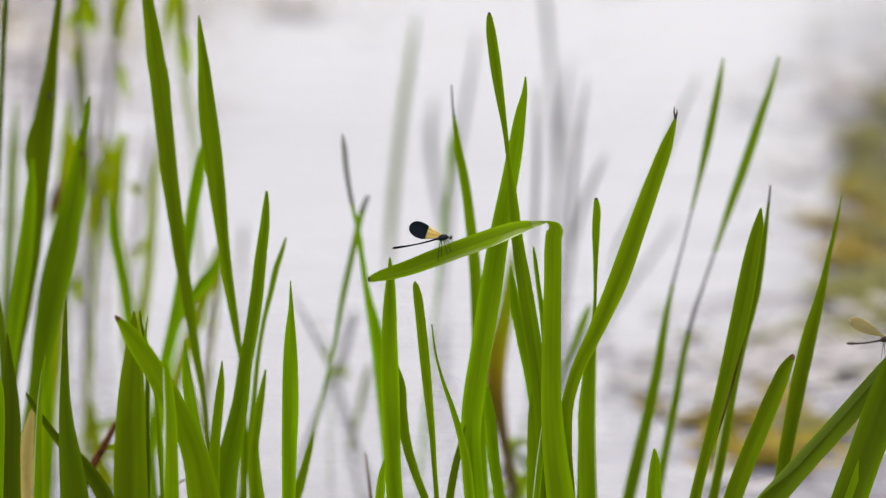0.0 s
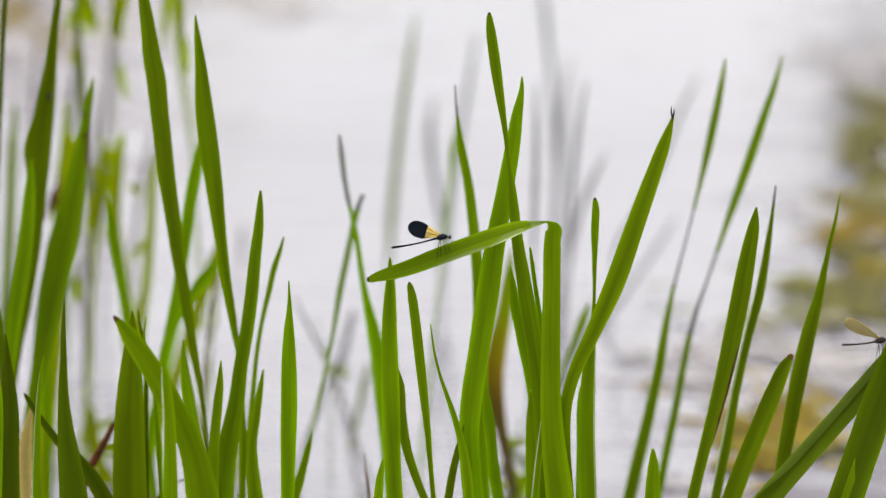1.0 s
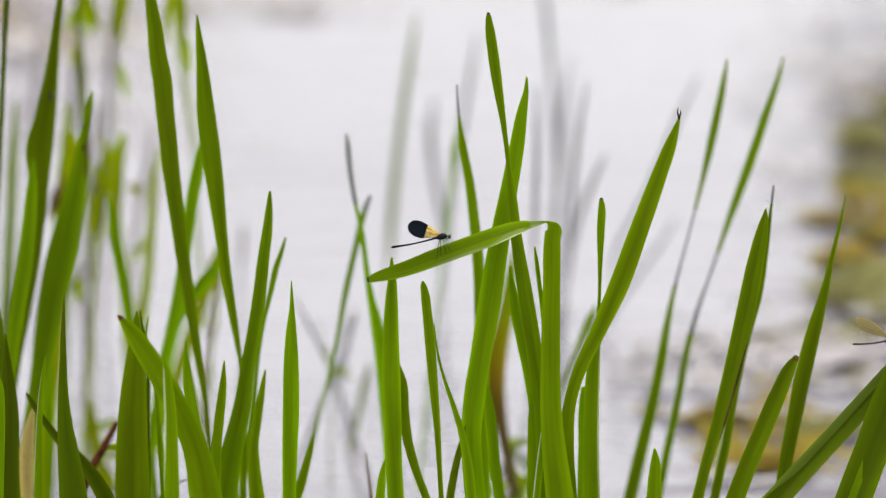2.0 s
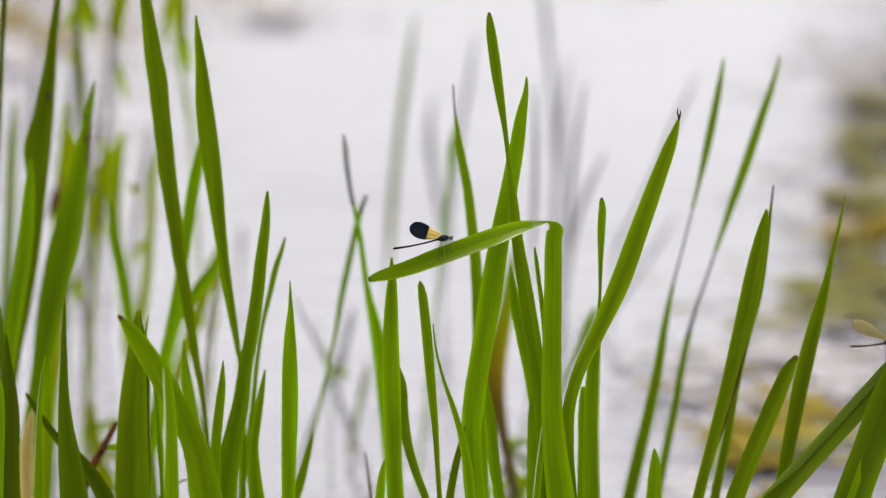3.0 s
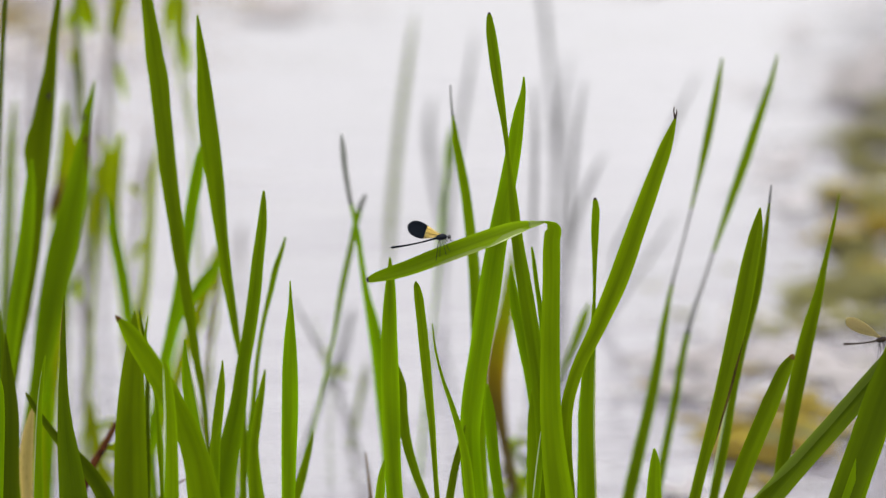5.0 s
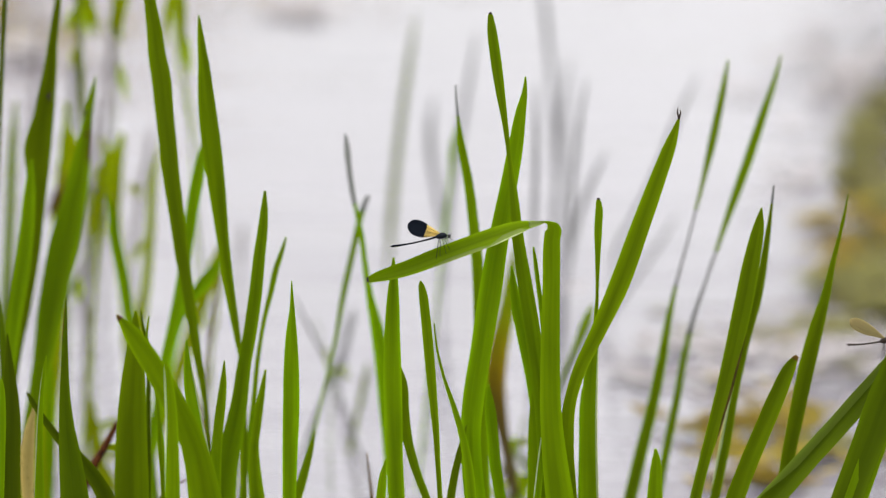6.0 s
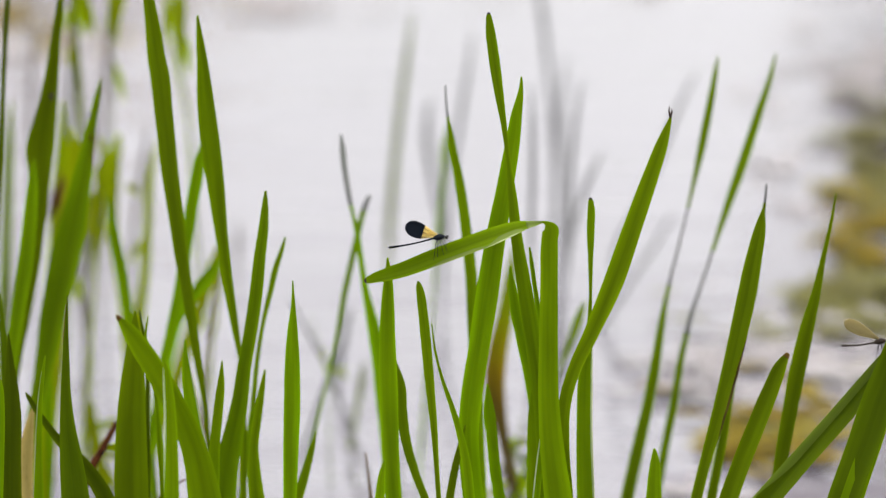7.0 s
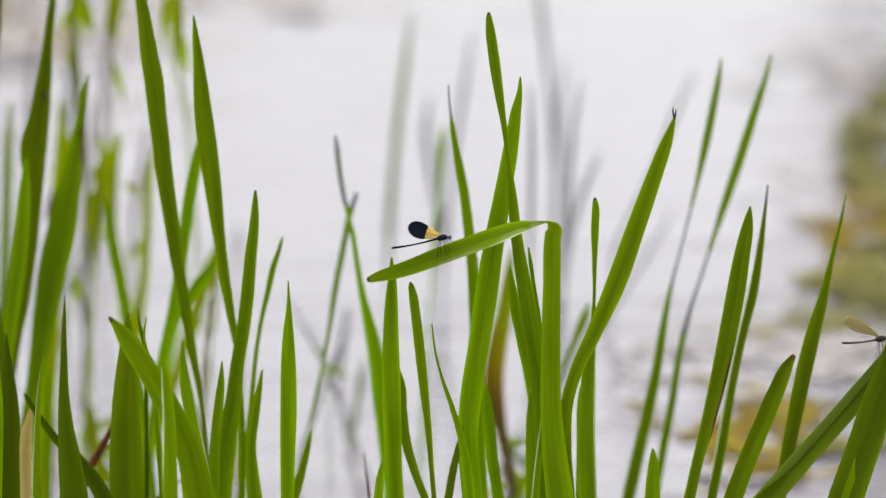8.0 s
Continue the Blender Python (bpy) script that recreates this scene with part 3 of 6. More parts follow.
reflection_mat(-0.712, 6.870, 0.120, 0.198, 100, REFLECTION_TAUPE, "wide loose patch of greyish brown flecks standing in for a reflection", 102)
reflection_mat(-0.647, 7.076, 0.120, 0.198, 92, REFLECTION_TAN, "wide loose patch of tan flecks standing in for a reflection", 103)
reflection_mat(-0.689, 7.328, 0.160, 0.198, 100, REFLECTION_TAUPE, "wide loose patch of greyish brown flecks standing in for a reflection", 104)
reflection_mat(-0.762, 7.263, 0.100, 0.220, 84, REFLECTION_TAN, "wide loose patch of tan flecks standing in for a reflection", 105)
reflection_mat(-0.556, 6.785, 0.120, 0.176, 75, REFLECTION_TAUPE, "wide loose patch of greyish brown flecks standing in for a reflection", 106)
reflection_mat(-0.313, 7.367, 0.180, 0.110, 80, REFLECTION_TAUPE, "wide loose patch of greyish brown flecks standing in for a reflection", 107)
reflection_mat(-0.262, 7.315, 0.140, 0.110, 90, REFLECTION_TAUPE, "wide loose patch of greyish brown flecks standing in for a reflection", 108)
reflection_mat(-0.366, 7.420, 0.120, 0.110, 60, REFLECTION_TAN, "wide loose patch of tan flecks standing in for a reflection", 109)
reflection_mat(0.322, 4.423, 0.073, 0.039, 25, REFLECTION_TAN, "small loose patch of tan flecks standing in for a reflection", 110)
reflection_mat(0.339, 4.374, 0.081, 0.039, 70, REFLECTION_TAN, "small loose patch of tan flecks standing in for a reflection", 111)
reflection_mat(0.373, 4.448, 0.065, 0.039, 20, REFLECTION_TAN, "small loose patch of tan flecks standing in for a reflection", 112)
reflection_mat(0.336, 4.291, 0.081, 0.039, 70, REFLECTION_TAN, "small loose patch of tan flecks standing in for a reflection", 113)
reflection_mat(0.380, 4.315, 0.081, 0.039, 50, REFLECTION_OLIVE, "small loose patch of olive flecks standing in for a reflection", 114)
reflection_mat(0.483, 5.054, 0.050, 0.050, 80, REFLECTION_OLIVE, "small loose patch of olive flecks standing in for a reflection", 115)
reflection_mat(0.544, 5.321, 0.040, 0.060, 200, REFLECTION_TAN, "small loose patch of tan flecks standing in for a reflection", 116)
reflection_mat(0.543, 5.540, 0.050, 0.060, 220, REFLECTION_TAN, "small loose patch of tan flecks standing in for a reflection", 117)
reflection_mat(0.592, 5.736, 0.040, 0.070, 124, REFLECTION_OLIVE, "small loose patch of olive flecks standing in for a reflection", 118)
reflection_mat(0.631, 6.079, 0.040, 0.080, 111, REFLECTION_OLIVE, "small loose patch of olive flecks standing in for a reflection", 119)
reflection_mat(0.646, 6.363, 0.030, 0.080, 74, REFLECTION_OLIVE, "small loose patch of olive flecks standing in for a reflection", 120)

reflection_mat(0.418, 4.698, 0.200, 0.300, 200, REFLECTION_TAUPE, "greyish brown strands scattered over the water, standing in for reflections", 140)
reflection_mat(0.461, 4.811, 0.160, 0.300, 115, REFLECTION_OLIVE, "olive strands scattered over the water, standing in for reflections", 141)
reflection_mat(0.382, 4.486, 0.160, 0.220, 18, REFLECTION_TAN, "tan strands scattered over the water, standing in for reflections", 142)
reflection_mat(0.300, 4.670, 0.140, 0.260, 110, REFLECTION_TAUPE, "greyish brown strands scattered over the water, standing in for reflections", 143)
reflection_mat(0.470, 4.563, 0.120, 0.200, 110, REFLECTION_TAUPE, "greyish brown strands scattered over the water, standing in for reflections", 144)
reflection_mat(0.639, 6.567, 0.160, 0.550, 300, REFLECTION_TAUPE, "greyish brown strands scattered over the water, standing in for reflections", 150)
reflection_mat(0.514, 5.736, 0.100, 0.400, 120, REFLECTION_TAUPE, "greyish brown strands scattered over the water, standing in for reflections", 151)
reflection_mat(0.708, 6.898, 0.100, 0.300, 270, REFLECTION_TAUPE, "greyish brown strands scattered over the water, standing in for reflections", 152)

tree(2.25, 18.2, 4.2, 0.55, 1.7, 2.6, CROWN_OLIVE, "olive-leaved tree on the far bank, mirrored in the water", 1500, 0.10, seed=3)
tree(2.8, 19.4, 7.2, 1.3, 4.0, 6.8, CROWN_TAN, "tall tan-leaved tree with a loose crown on the far bank", 3200, 0.15, seed=5)
tree(4.6, 19.0, 6.5, 1.9, 1.2, 5.6, CROWN_OLIVE, "tall olive-leaved tree on the far bank", 1400, 0.2, seed=15)
tree(-1.8, 18.0, 1.8, 0.7, 0.7, 1.3, CROWN_TAN, "low tan-leaved shrub on the far bank", 1200, 0.10, seed=9)
tree(-4.6, 18.6, 3.4, 1.4, 0.9, 2.8, CROWN_OLIVE, "olive-leaved shrub on the far bank", 800, 0.16, seed=12)


# ---- the flag bed, leaf by leaf ----
# around the perch
leaf(3.20, [(0.0890, -0.0300, 0.0098), (0.0856, 0.1124, 0.0115), (0.0808, 0.2498, 0.0115), (0.0769, 0.3239, 0.0119), (0.0714, 0.3693, 0.0123), (0.0637, 0.4190, 0.0114), (0.0574, 0.4594, 0.0092), (0.0538, 0.4929, 0.0070), (0.0511, 0.5174, 0.0039), (0.0475, 0.5463, 0.0044), (0.0435, 0.5728, 0.0070), (0.0391, 0.6036, 0.0083), (0.0360, 0.6278, 0.0056), (0.0355, 0.6339, 0.0030), (0.0355, 0.6357, 0.0009)],
     "tall twisted green flag leaf with a dark blunt tip", LEAF_MID, tip='blunt', keel=0.15, sway=[0.0, -0.4, 0.0, -1.3, 0.0, 0.0, -0.4, 0.0, 0.9, 0.0, -0.4, -0.4, -0.4])
leaf(3.22, [(0.0450, -0.0300, 0.0160), (0.0380, 0.1200, 0.0180), (0.0259, 0.2452, 0.0167), (0.0232, 0.2729, 0.0162), (0.0223, 0.2982, 0.0158), (0.0245, 0.3257, 0.0167), (0.0302, 0.3646, 0.0164), (0.0372, 0.4100, 0.0177), (0.0441, 0.4552, 0.0154), (0.0506, 0.4912, 0.0132), (0.0571, 0.5292, 0.0114), (0.0605, 0.5537, 0.0083), (0.0635, 0.5715, 0.0039), (0.0639, 0.5822, 0.0013)],
     "broad spear-shaped green flag leaf with a sharp tip", LEAF_YOUNG, keel=0.3, turn=12, sway=[0.0, 0.0, -2.6, -0.4, 0.9, -0.4, -1.3, 0.0, 0.0, -2.6, -3.1, -2.6, -4.0])
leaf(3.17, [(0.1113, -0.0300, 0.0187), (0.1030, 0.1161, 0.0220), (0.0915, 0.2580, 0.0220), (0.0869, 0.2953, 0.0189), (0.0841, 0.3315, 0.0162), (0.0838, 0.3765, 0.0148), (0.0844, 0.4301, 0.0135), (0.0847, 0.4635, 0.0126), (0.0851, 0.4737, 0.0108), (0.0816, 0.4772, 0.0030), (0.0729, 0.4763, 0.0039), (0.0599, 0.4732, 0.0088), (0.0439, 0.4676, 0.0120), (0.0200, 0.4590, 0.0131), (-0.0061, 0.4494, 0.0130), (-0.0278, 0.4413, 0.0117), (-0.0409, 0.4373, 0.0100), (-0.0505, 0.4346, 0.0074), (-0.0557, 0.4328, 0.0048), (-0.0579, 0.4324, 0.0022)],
     "green flag leaf bent over sideways, a damselfly perched on it", LEAF_SHEEN, tip='blunt', keel=0.25, name='bent_flag_leaf', rim=(0.56, 0.66, -1.02, -0.84, "pale_rim", LEAF_RIM, "pale edge of the folded leaf"), marks=((0.49, 0.555, -1.0, 0.9, "glossy_stretch", LEAF_PAINTED_SHEEN, "glossy stretch near the fold, its sky sheen painted greyish"), (0.545, 0.66, -1.0, -0.25, "glossy_stretch", LEAF_PAINTED_SHEEN, "glossy stretch near the fold, its sky sheen painted greyish"), (0.64, 0.76, -1.0, -0.6, "glossy_stretch", LEAF_PAINTED_SHEEN, "glossy stretch near the fold, its sky sheen painted greyish")), turn=((0, 0), (0.46, 0), (0.53, -34), (0.60, -32), (0.68, -20), (0.78, -8), (1, -3)), sway=[0.0, -0.7, -0.7, -1.8, 0.3, 0.3, 0.0, -0.7, -1.1, -0.7, -3.0, -0.7, -0.7])
leaf(3.18, [(0.0975, -0.0300, 0.0113), (0.0973, 0.1149, 0.0132), (0.0971, 0.2553, 0.0132), (0.0951, 0.2972, 0.0114), (0.0975, 0.3335, 0.0097), (0.1044, 0.3583, 0.0101), (0.1173, 0.3867, 0.0118), (0.1349, 0.4279, 0.0157), (0.1493, 0.4703, 0.0144), (0.1645, 0.5146, 0.0117), (0.1721, 0.5367, 0.0091), (0.1759, 0.5486, 0.0052), (0.1788, 0.5583, 0.0013)],
     "leaning bright green flag leaf with a split dry tip", LEAF, tip='wisp', keel=0.3, turn=10, sway=[0.0, 3.5, -2.2, 0.4, 2.6, 2.6, 0.0, 1.3, 2.6, -0.9, -3.9, 1.3, -0.9])
leaf(3.23, [(0.1175, -0.0300, 0.0118), (0.1165, 0.1087, 0.0139), (0.1152, 0.2415, 0.0139), (0.1144, 0.2979, 0.0125), (0.1154, 0.3439, 0.0107), (0.1183, 0.3759, 0.0053), (0.1194, 0.4032, 0.0027), (0.1196, 0.4350, 0.0040), (0.1198, 0.4622, 0.0062), (0.1202, 0.4775, 0.0053), (0.1197, 0.4829, 0.0031), (0.1197, 0.4847, 0.0009)],
     "short twisted green flag leaf with a blunt tip", LEAF, tip='blunt', marks=((0.1, 0.5, 0.78, 1.04, "pale_rim", LEAF_RIM, "thin edge painted pale as if catching the light"),), sway=[0.0, 5.3, -0.9, 1.8, 4.4, 2.7, 0.4, 0.4, 1.8, -0.9, -4.4, -0.9, -0.9])
leaf(3.26, [(0.1108, -0.0300, 0.0069), (0.1110, 0.1050, 0.0081), (0.1113, 0.2332, 0.0081), (0.1115, 0.2762, 0.0077), (0.1117, 0.3134, 0.0068), (0.1120, 0.3255, 0.0040)],
     "short stub of a young green flag leaf", LEAF_YOUNG, sway=[0.0, -0.4, -1.3, 0.0, 0.0, 0.0, 0.9, 0.0, 0.9, 0.9, 0.0, -0.4, -1.3])
leaf(3.23, [(0.0877, -0.0300, 0.0069), (0.0863, 0.1087, 0.0081), (0.0843, 0.2415, 0.0081), (0.0820, 0.3439, 0.0062), (0.0782, 0.3896, 0.0044), (0.0745, 0.4169, 0.0035), (0.0722, 0.4350, 0.0031), (0.0708, 0.4454, 0.0013)],
     "thin pale green flag leaf", LEAF_YOUNG, sway=[0.0, 0.0, -2.7, -0.4, 0.9, -0.4, -1.3, 0.0, 0.0, -2.7, -3.1, -2.7, -4.0])
leaf(3.88, [(0.0889, -0.0300, 0.0092), (0.0623, 0.0985, 0.0097), (0.0568, 0.1263, 0.0112), (0.0515, 0.1511, 0.0160), (0.0490, 0.1759, 0.0190), (0.0518, 0.2078, 0.0185), (0.0586, 0.2418, 0.0150), (0.0638, 0.2799, 0.0103), (0.0659, 0.3071, 0.0016)],
     "yellow-green flag leaf withering to brown lower down", LEAF_RUST, sway=[0.0, -0.5, -1.6, 0.0, 0.0, 0.0, 1.1, 0.0, 1.1, 1.1, 0.0, -0.5, -1.6])
leaf(3.27, [(0.0670, -0.0300, 0.0077), (0.0579, 0.1037, 0.0091), (0.0454, 0.2305, 0.0091), (0.0417, 0.2549, 0.0091), (0.0389, 0.2830, 0.0090), (0.0371, 0.3016, 0.0090), (0.0352, 0.3249, 0.0018)],
     "green flag leaf before a withering one", LEAF, sway=[0.0, -0.4, -1.3, 0.0, 0.0, 0.0, 0.9, 0.0, 0.9, 0.9, 0.0, -0.4, -1.3])
leaf(3.26, [(0.0873, -0.0300, 0.0085), (0.0837, 0.1050, 0.0100), (0.0787, 0.2332, 0.0100), (0.0748, 0.2995, 0.0099), (0.0692, 0.3366, 0.0099), (0.0619, 0.3689, 0.0090), (0.0564, 0.3988, 0.0081), (0.0532, 0.4240, 0.0018)],
     "narrow green flag leaf behind the perch", LEAF, sway=[0.0, -0.4, 0.0, -1.3, 0.0, 0.0, -0.4, 0.0, 0.9, 0.0, -0.4, -0.4, -0.4])
leaf(3.17, [(0.0584, -0.0300, 0.0049), (0.0643, 0.1161, 0.0057), (0.0726, 0.2580, 0.0057), (0.0751, 0.2862, 0.0053), (0.0780, 0.3134, 0.0039), (0.0797, 0.3351, 0.0013)],
     "short thin young flag leaf", LEAF_YOUNG, marks=((0.30, 0.95, -1.04, -0.66, "pale_rim", LEAF_RIM, "thin edge painted pale as if catching the light"),), sway=[0.0, -0.4, -1.3, 0.0, 0.0, 0.0, 0.9, 0.0, 0.9, 0.9, 0.0, -0.4, -1.3])
leaf(3.23, [(0.0742, -0.0300, 0.0088), (0.0731, 0.1087, 0.0103), (0.0717, 0.2415, 0.0103), (0.0711, 0.2795, 0.0094), (0.0705, 0.3071, 0.0071), (0.0704, 0.3301, 0.0018)],
     "short upright green flag leaf", LEAF, sway=[0.0, -0.4, -1.3, 0.0, 0.0, 0.0, 0.9, 0.0, 0.9, 0.9, 0.0, -0.4, -1.3])
leaf(3.42, [(0.0427, -0.0300, 0.0099), (0.0363, 0.1249, 0.0104), (0.0312, 0.2500, 0.0112), (0.0302, 0.3073, 0.0112), (0.0287, 0.3460, 0.0107), (0.0267, 0.3845, 0.0098), (0.0229, 0.4229, 0.0088), (0.0187, 0.4563, 0.0079), (0.0140, 0.4824, 0.0065), (0.0102, 0.5047, 0.0042), (0.0088, 0.5156, 0.0019), (0.0079, 0.5250, 0.0014), (0.0070, 0.5415, 0.0009)],
     "green flag leaf with a thin dried grey tip", LEAF_YOUNG, tip='long', sway=[0.0, 6.1, 2.9, 3.3, 1.4, 5.2, 0.0, 0.0, 3.3, -3.3, -5.2, -3.5, -2.5])
leaf(4.15, [(-0.0288, -0.0300, 0.0033), (-0.0141, 0.1188, 0.0034), (-0.0023, 0.2377, 0.0034), (0.0006, 0.2725, 0.0062), (0.0040, 0.3015, 0.0045), (0.0067, 0.3246, 0.0056), (0.0091, 0.3522, 0.0080), (0.0124, 0.3735, 0.0022)],
     "slender blurred flag leaf farther out in the pond", LEAF, sway=[0.0, 5.1, 2.3, 2.9, 0.0, 2.9, -1.1, -2.3, 1.7, -4.5, -6.9, -11.4, -11.4])
leaf(3.20, [(0.0384, -0.0300, 0.0068), (0.0312, 0.1124, 0.0080), (0.0213, 0.2498, 0.0080), (0.0182, 0.2782, 0.0071), (0.0124, 0.3057, 0.0053), (0.0062, 0.3262, 0.0040), (-0.0004, 0.3457, 0.0026), (-0.0062, 0.3693, 0.0018), (-0.0088, 0.3906, 0.0009)],
     "very thin arching flag leaf", LEAF, rib=False, sway=[0.0, 1.8, -0.9, 0.9, 0.9, 1.3, 0.0, 1.3, 1.8, 0.9, 0.0, 1.8, 0.0])
leaf(3.18, [(0.0069, -0.0300, 0.0034), (0.0019, 0.1149, 0.0040), (-0.0049, 0.2553, 0.0040), (-0.0066, 0.2790, 0.0040), (-0.0088, 0.3108, 0.0053), (-0.0119, 0.3425, 0.0070), (-0.0149, 0.3741, 0.0079), (-0.0179, 0.4033, 0.0074), (-0.0201, 0.4203, 0.0061), (-0.0214, 0.4266, 0.0035), (-0.0218, 0.4288, 0.0009)],
     "short blunt green flag leaf", LEAF_YOUNG, tip='', sway=[0.0, 3.9, -4.4, 2.6, 3.9, 0.0, 1.3, 4.4, 4.4, -1.7, 2.6, 2.6, -3.5])
leaf(3.20, [(-0.0285, -0.0300, 0.0109), (-0.0324, 0.1124, 0.0129), (-0.0378, 0.2498, 0.0129), (-0.0395, 0.2782, 0.0133), (-0.0407, 0.3148, 0.0142), (-0.0415, 0.3512, 0.0141), (-0.0418, 0.3829, 0.0123), (-0.0413, 0.4100, 0.0097), (-0.0408, 0.4302, 0.0057), (-0.0412, 0.4433, 0.0013)],
     "upright green flag leaf with a pointed tip", LEAF, keel=0.3, sway=[0.0, 3.1, 0.0, 0.0, 1.3, 1.8, 0.4, 0.4, 2.6, 0.0, -1.8, 3.1, 1.3])
leaf(3.56, [(-0.0251, -0.0300, 0.0131), (-0.0371, 0.0965, 0.0138), (-0.0463, 0.1931, 0.0138), (-0.0497, 0.2338, 0.0147), (-0.0539, 0.2741, 0.0137), (-0.0592, 0.3044, 0.0108), (-0.0655, 0.3345, 0.0063), (-0.0698, 0.3645, 0.0049), (-0.0731, 0.3894, 0.0044), (-0.0759, 0.4018, 0.0034), (-0.0798, 0.4216, 0.0039), (-0.0831, 0.4439, 0.0044), (-0.0849, 0.4627, 0.0044), (-0.0863, 0.4745, 0.0015)],
     "thin curved flag leaf widening downwards, its end dried grey", LEAF, tip='grey', sway=[0.0, 4.9, -2.9, 1.5, 0.9, 0.9, 0.0, 0.9, 2.5, 0.0, -1.5, -2.0, -6.3])
leaf(3.65, [(-0.1649, -0.0300, 0.0029), (-0.1339, 0.1054, 0.0030), (-0.1099, 0.2108, 0.0030), (-0.1011, 0.2471, 0.0030), (-0.0940, 0.2807, 0.0040), (-0.0882, 0.3141, 0.0056), (-0.0821, 0.3423, 0.0056), (-0.0775, 0.3628, 0.0055), (-0.0739, 0.3796, 0.0055), (-0.0698, 0.3934, 0.0045), (-0.0658, 0.4030, 0.0030)],
     "thin arching flag leaf with a pale dried tip", LEAF_YOUNG, tip='pale', sway=[0.0, 0.0, -4.5, 1.5, -1.5, -3.0, -2.0, -1.5, 0.0, -1.5, 1.0, -4.0, -10.0])
leaf(3.24, [(0.0027, -0.0300, 0.0054), (-0.0067, 0.1074, 0.0063), (-0.0144, 0.2388, 0.0063), (-0.0216, 0.2583, 0.0067), (-0.0283, 0.2815, 0.0076), (-0.0327, 0.3092, 0.0090), (-0.0344, 0.3323, 0.0089), (-0.0375, 0.3506, 0.0018)],
     "narrow flag leaf crossing the others", LEAF, sway=[0.0, 1.8, -0.9, 0.9, 0.9, 1.3, 0.0, 1.3, 1.8, 0.9, 0.0, 1.8, 0.0])
leaf(3.20, [(-0.1243, -0.0300, 0.0091), (-0.1230, 0.1124, 0.0107), (-0.1213, 0.2498, 0.0107), (-0.1205, 0.2874, 0.0120), (-0.1194, 0.3239, 0.0128), (-0.1191, 0.3603, 0.0115), (-0.1189, 0.3829, 0.0084), (-0.1183, 0.4055, 0.0035), (-0.1186, 0.4249, 0.0009)],
     "straight upright green flag leaf with a sharp tip", LEAF_YOUNG, keel=0.3, sway=[0.0, -1.8, -1.3, 0.9, -0.4, 0.0, 0.9, -0.4, 0.9, 0.0, 1.8, -3.1, -1.8])
leaf(3.30, [(-0.1694, -0.0300, 0.0078), (-0.1487, 0.1000, 0.0092), (-0.1200, 0.2222, 0.0092), (-0.1163, 0.2327, 0.0082), (-0.1116, 0.2492, 0.0064), (-0.1074, 0.2658, 0.0046), (-0.1041, 0.2790, 0.0009)],
     "short green flag leaf leaning outwards", LEAF, sway=[0.0, -1.8, -1.4, 0.9, -0.5, 0.0, 0.9, -0.5, 0.9, 0.0, 1.8, -3.2, -1.8])
leaf(3.37, [(-0.0421, -0.0300, 0.0027), (-0.0510, 0.0835, 0.0028), (-0.0598, 0.2043, 0.0028), (-0.0620, 0.2247, 0.0018), (-0.0639, 0.2420, 0.0009)],
     "thin dry stalk-like leaf", LEAF_DRY, rib=False, sway=[0.0, -0.5, -1.4, 0.0, 0.0, 0.0, 0.9, 0.0, 0.9, 0.9, 0.0, -0.5, -1.4])
leaf(3.18, [(-0.0645, -0.0300, 0.0064), (-0.0582, 0.1149, 0.0075), (-0.0494, 0.2553, 0.0075), (-0.0476, 0.2744, 0.0053), (-0.0454, 0.2872, 0.0013)],
     "short young flag leaf tip", LEAF_YOUNG, sway=[0.0, -0.4, -1.3, 0.0, 0.0, 0.0, 0.9, 0.0, 0.9, 0.9, 0.0, -0.4, -1.3])

leaf(3.21, [(0.0010, -0.0300, 0.0050), (0.0030, 0.1300, 0.0058), (0.0053, 0.2470, 0.0066), (0.0089, 0.2687, 0.0061), (0.0129, 0.2870, 0.0048), (0.0178, 0.3067, 0.0013)],
     "short thin green flag leaf crossing behind the spear-shaped one", LEAF_MID, rib=False, sway=[0.0, -0.4, -1.3, 0.0, 0.0, 0.0, 0.9, 0.0, 0.9, 0.9, 0.0, -0.4, -1.3])

# the side towards the open bank
leaf(3.29, [(-0.1790, -0.0300, 0.0182), (-0.1785, 0.1012, 0.0215), (-0.1781, 0.2250, 0.0215), (-0.1751, 0.2495, 0.0196), (-0.1689, 0.2778, 0.0164), (-0.1631, 0.3059, 0.0132), (-0.1592, 0.3340, 0.0113), (-0.1540, 0.3619, 0.0109), (-0.1491, 0.3944, 0.0104), (-0.1457, 0.4244, 0.0095), (-0.1423, 0.4498, 0.0077), (-0.1408, 0.4690, 0.0045), (-0.1403, 0.4782, 0.0018)],
     "curved green flag leaf with a blunt tip", LEAF_MID, keel=0.3, turn=-10, sway=[0.0, -2.7, -5.0, 3.2, 0.5, -5.0, -0.9, -2.3, -1.4, -2.3, -0.9, -7.2, -9.0])
leaf(3.40, [(-0.1983, -0.0300, 0.0044), (-0.1760, 0.1369, 0.0047), (-0.1577, 0.2737, 0.0047), (-0.1532, 0.3172, 0.0038), (-0.1478, 0.3484, 0.0038), (-0.1420, 0.3723, 0.0047), (-0.1376, 0.3915, 0.0051), (-0.1328, 0.4058, 0.0038), (-0.1294, 0.4177, 0.0014)],
     "slender yellow-green flag leaf", LEAF_YOUNG, sway=[0.0, -0.5, -1.8, -0.5, -0.5, -0.5, 0.0, 0.0, 0.0, 0.0, -0.5, -1.8, -2.7])
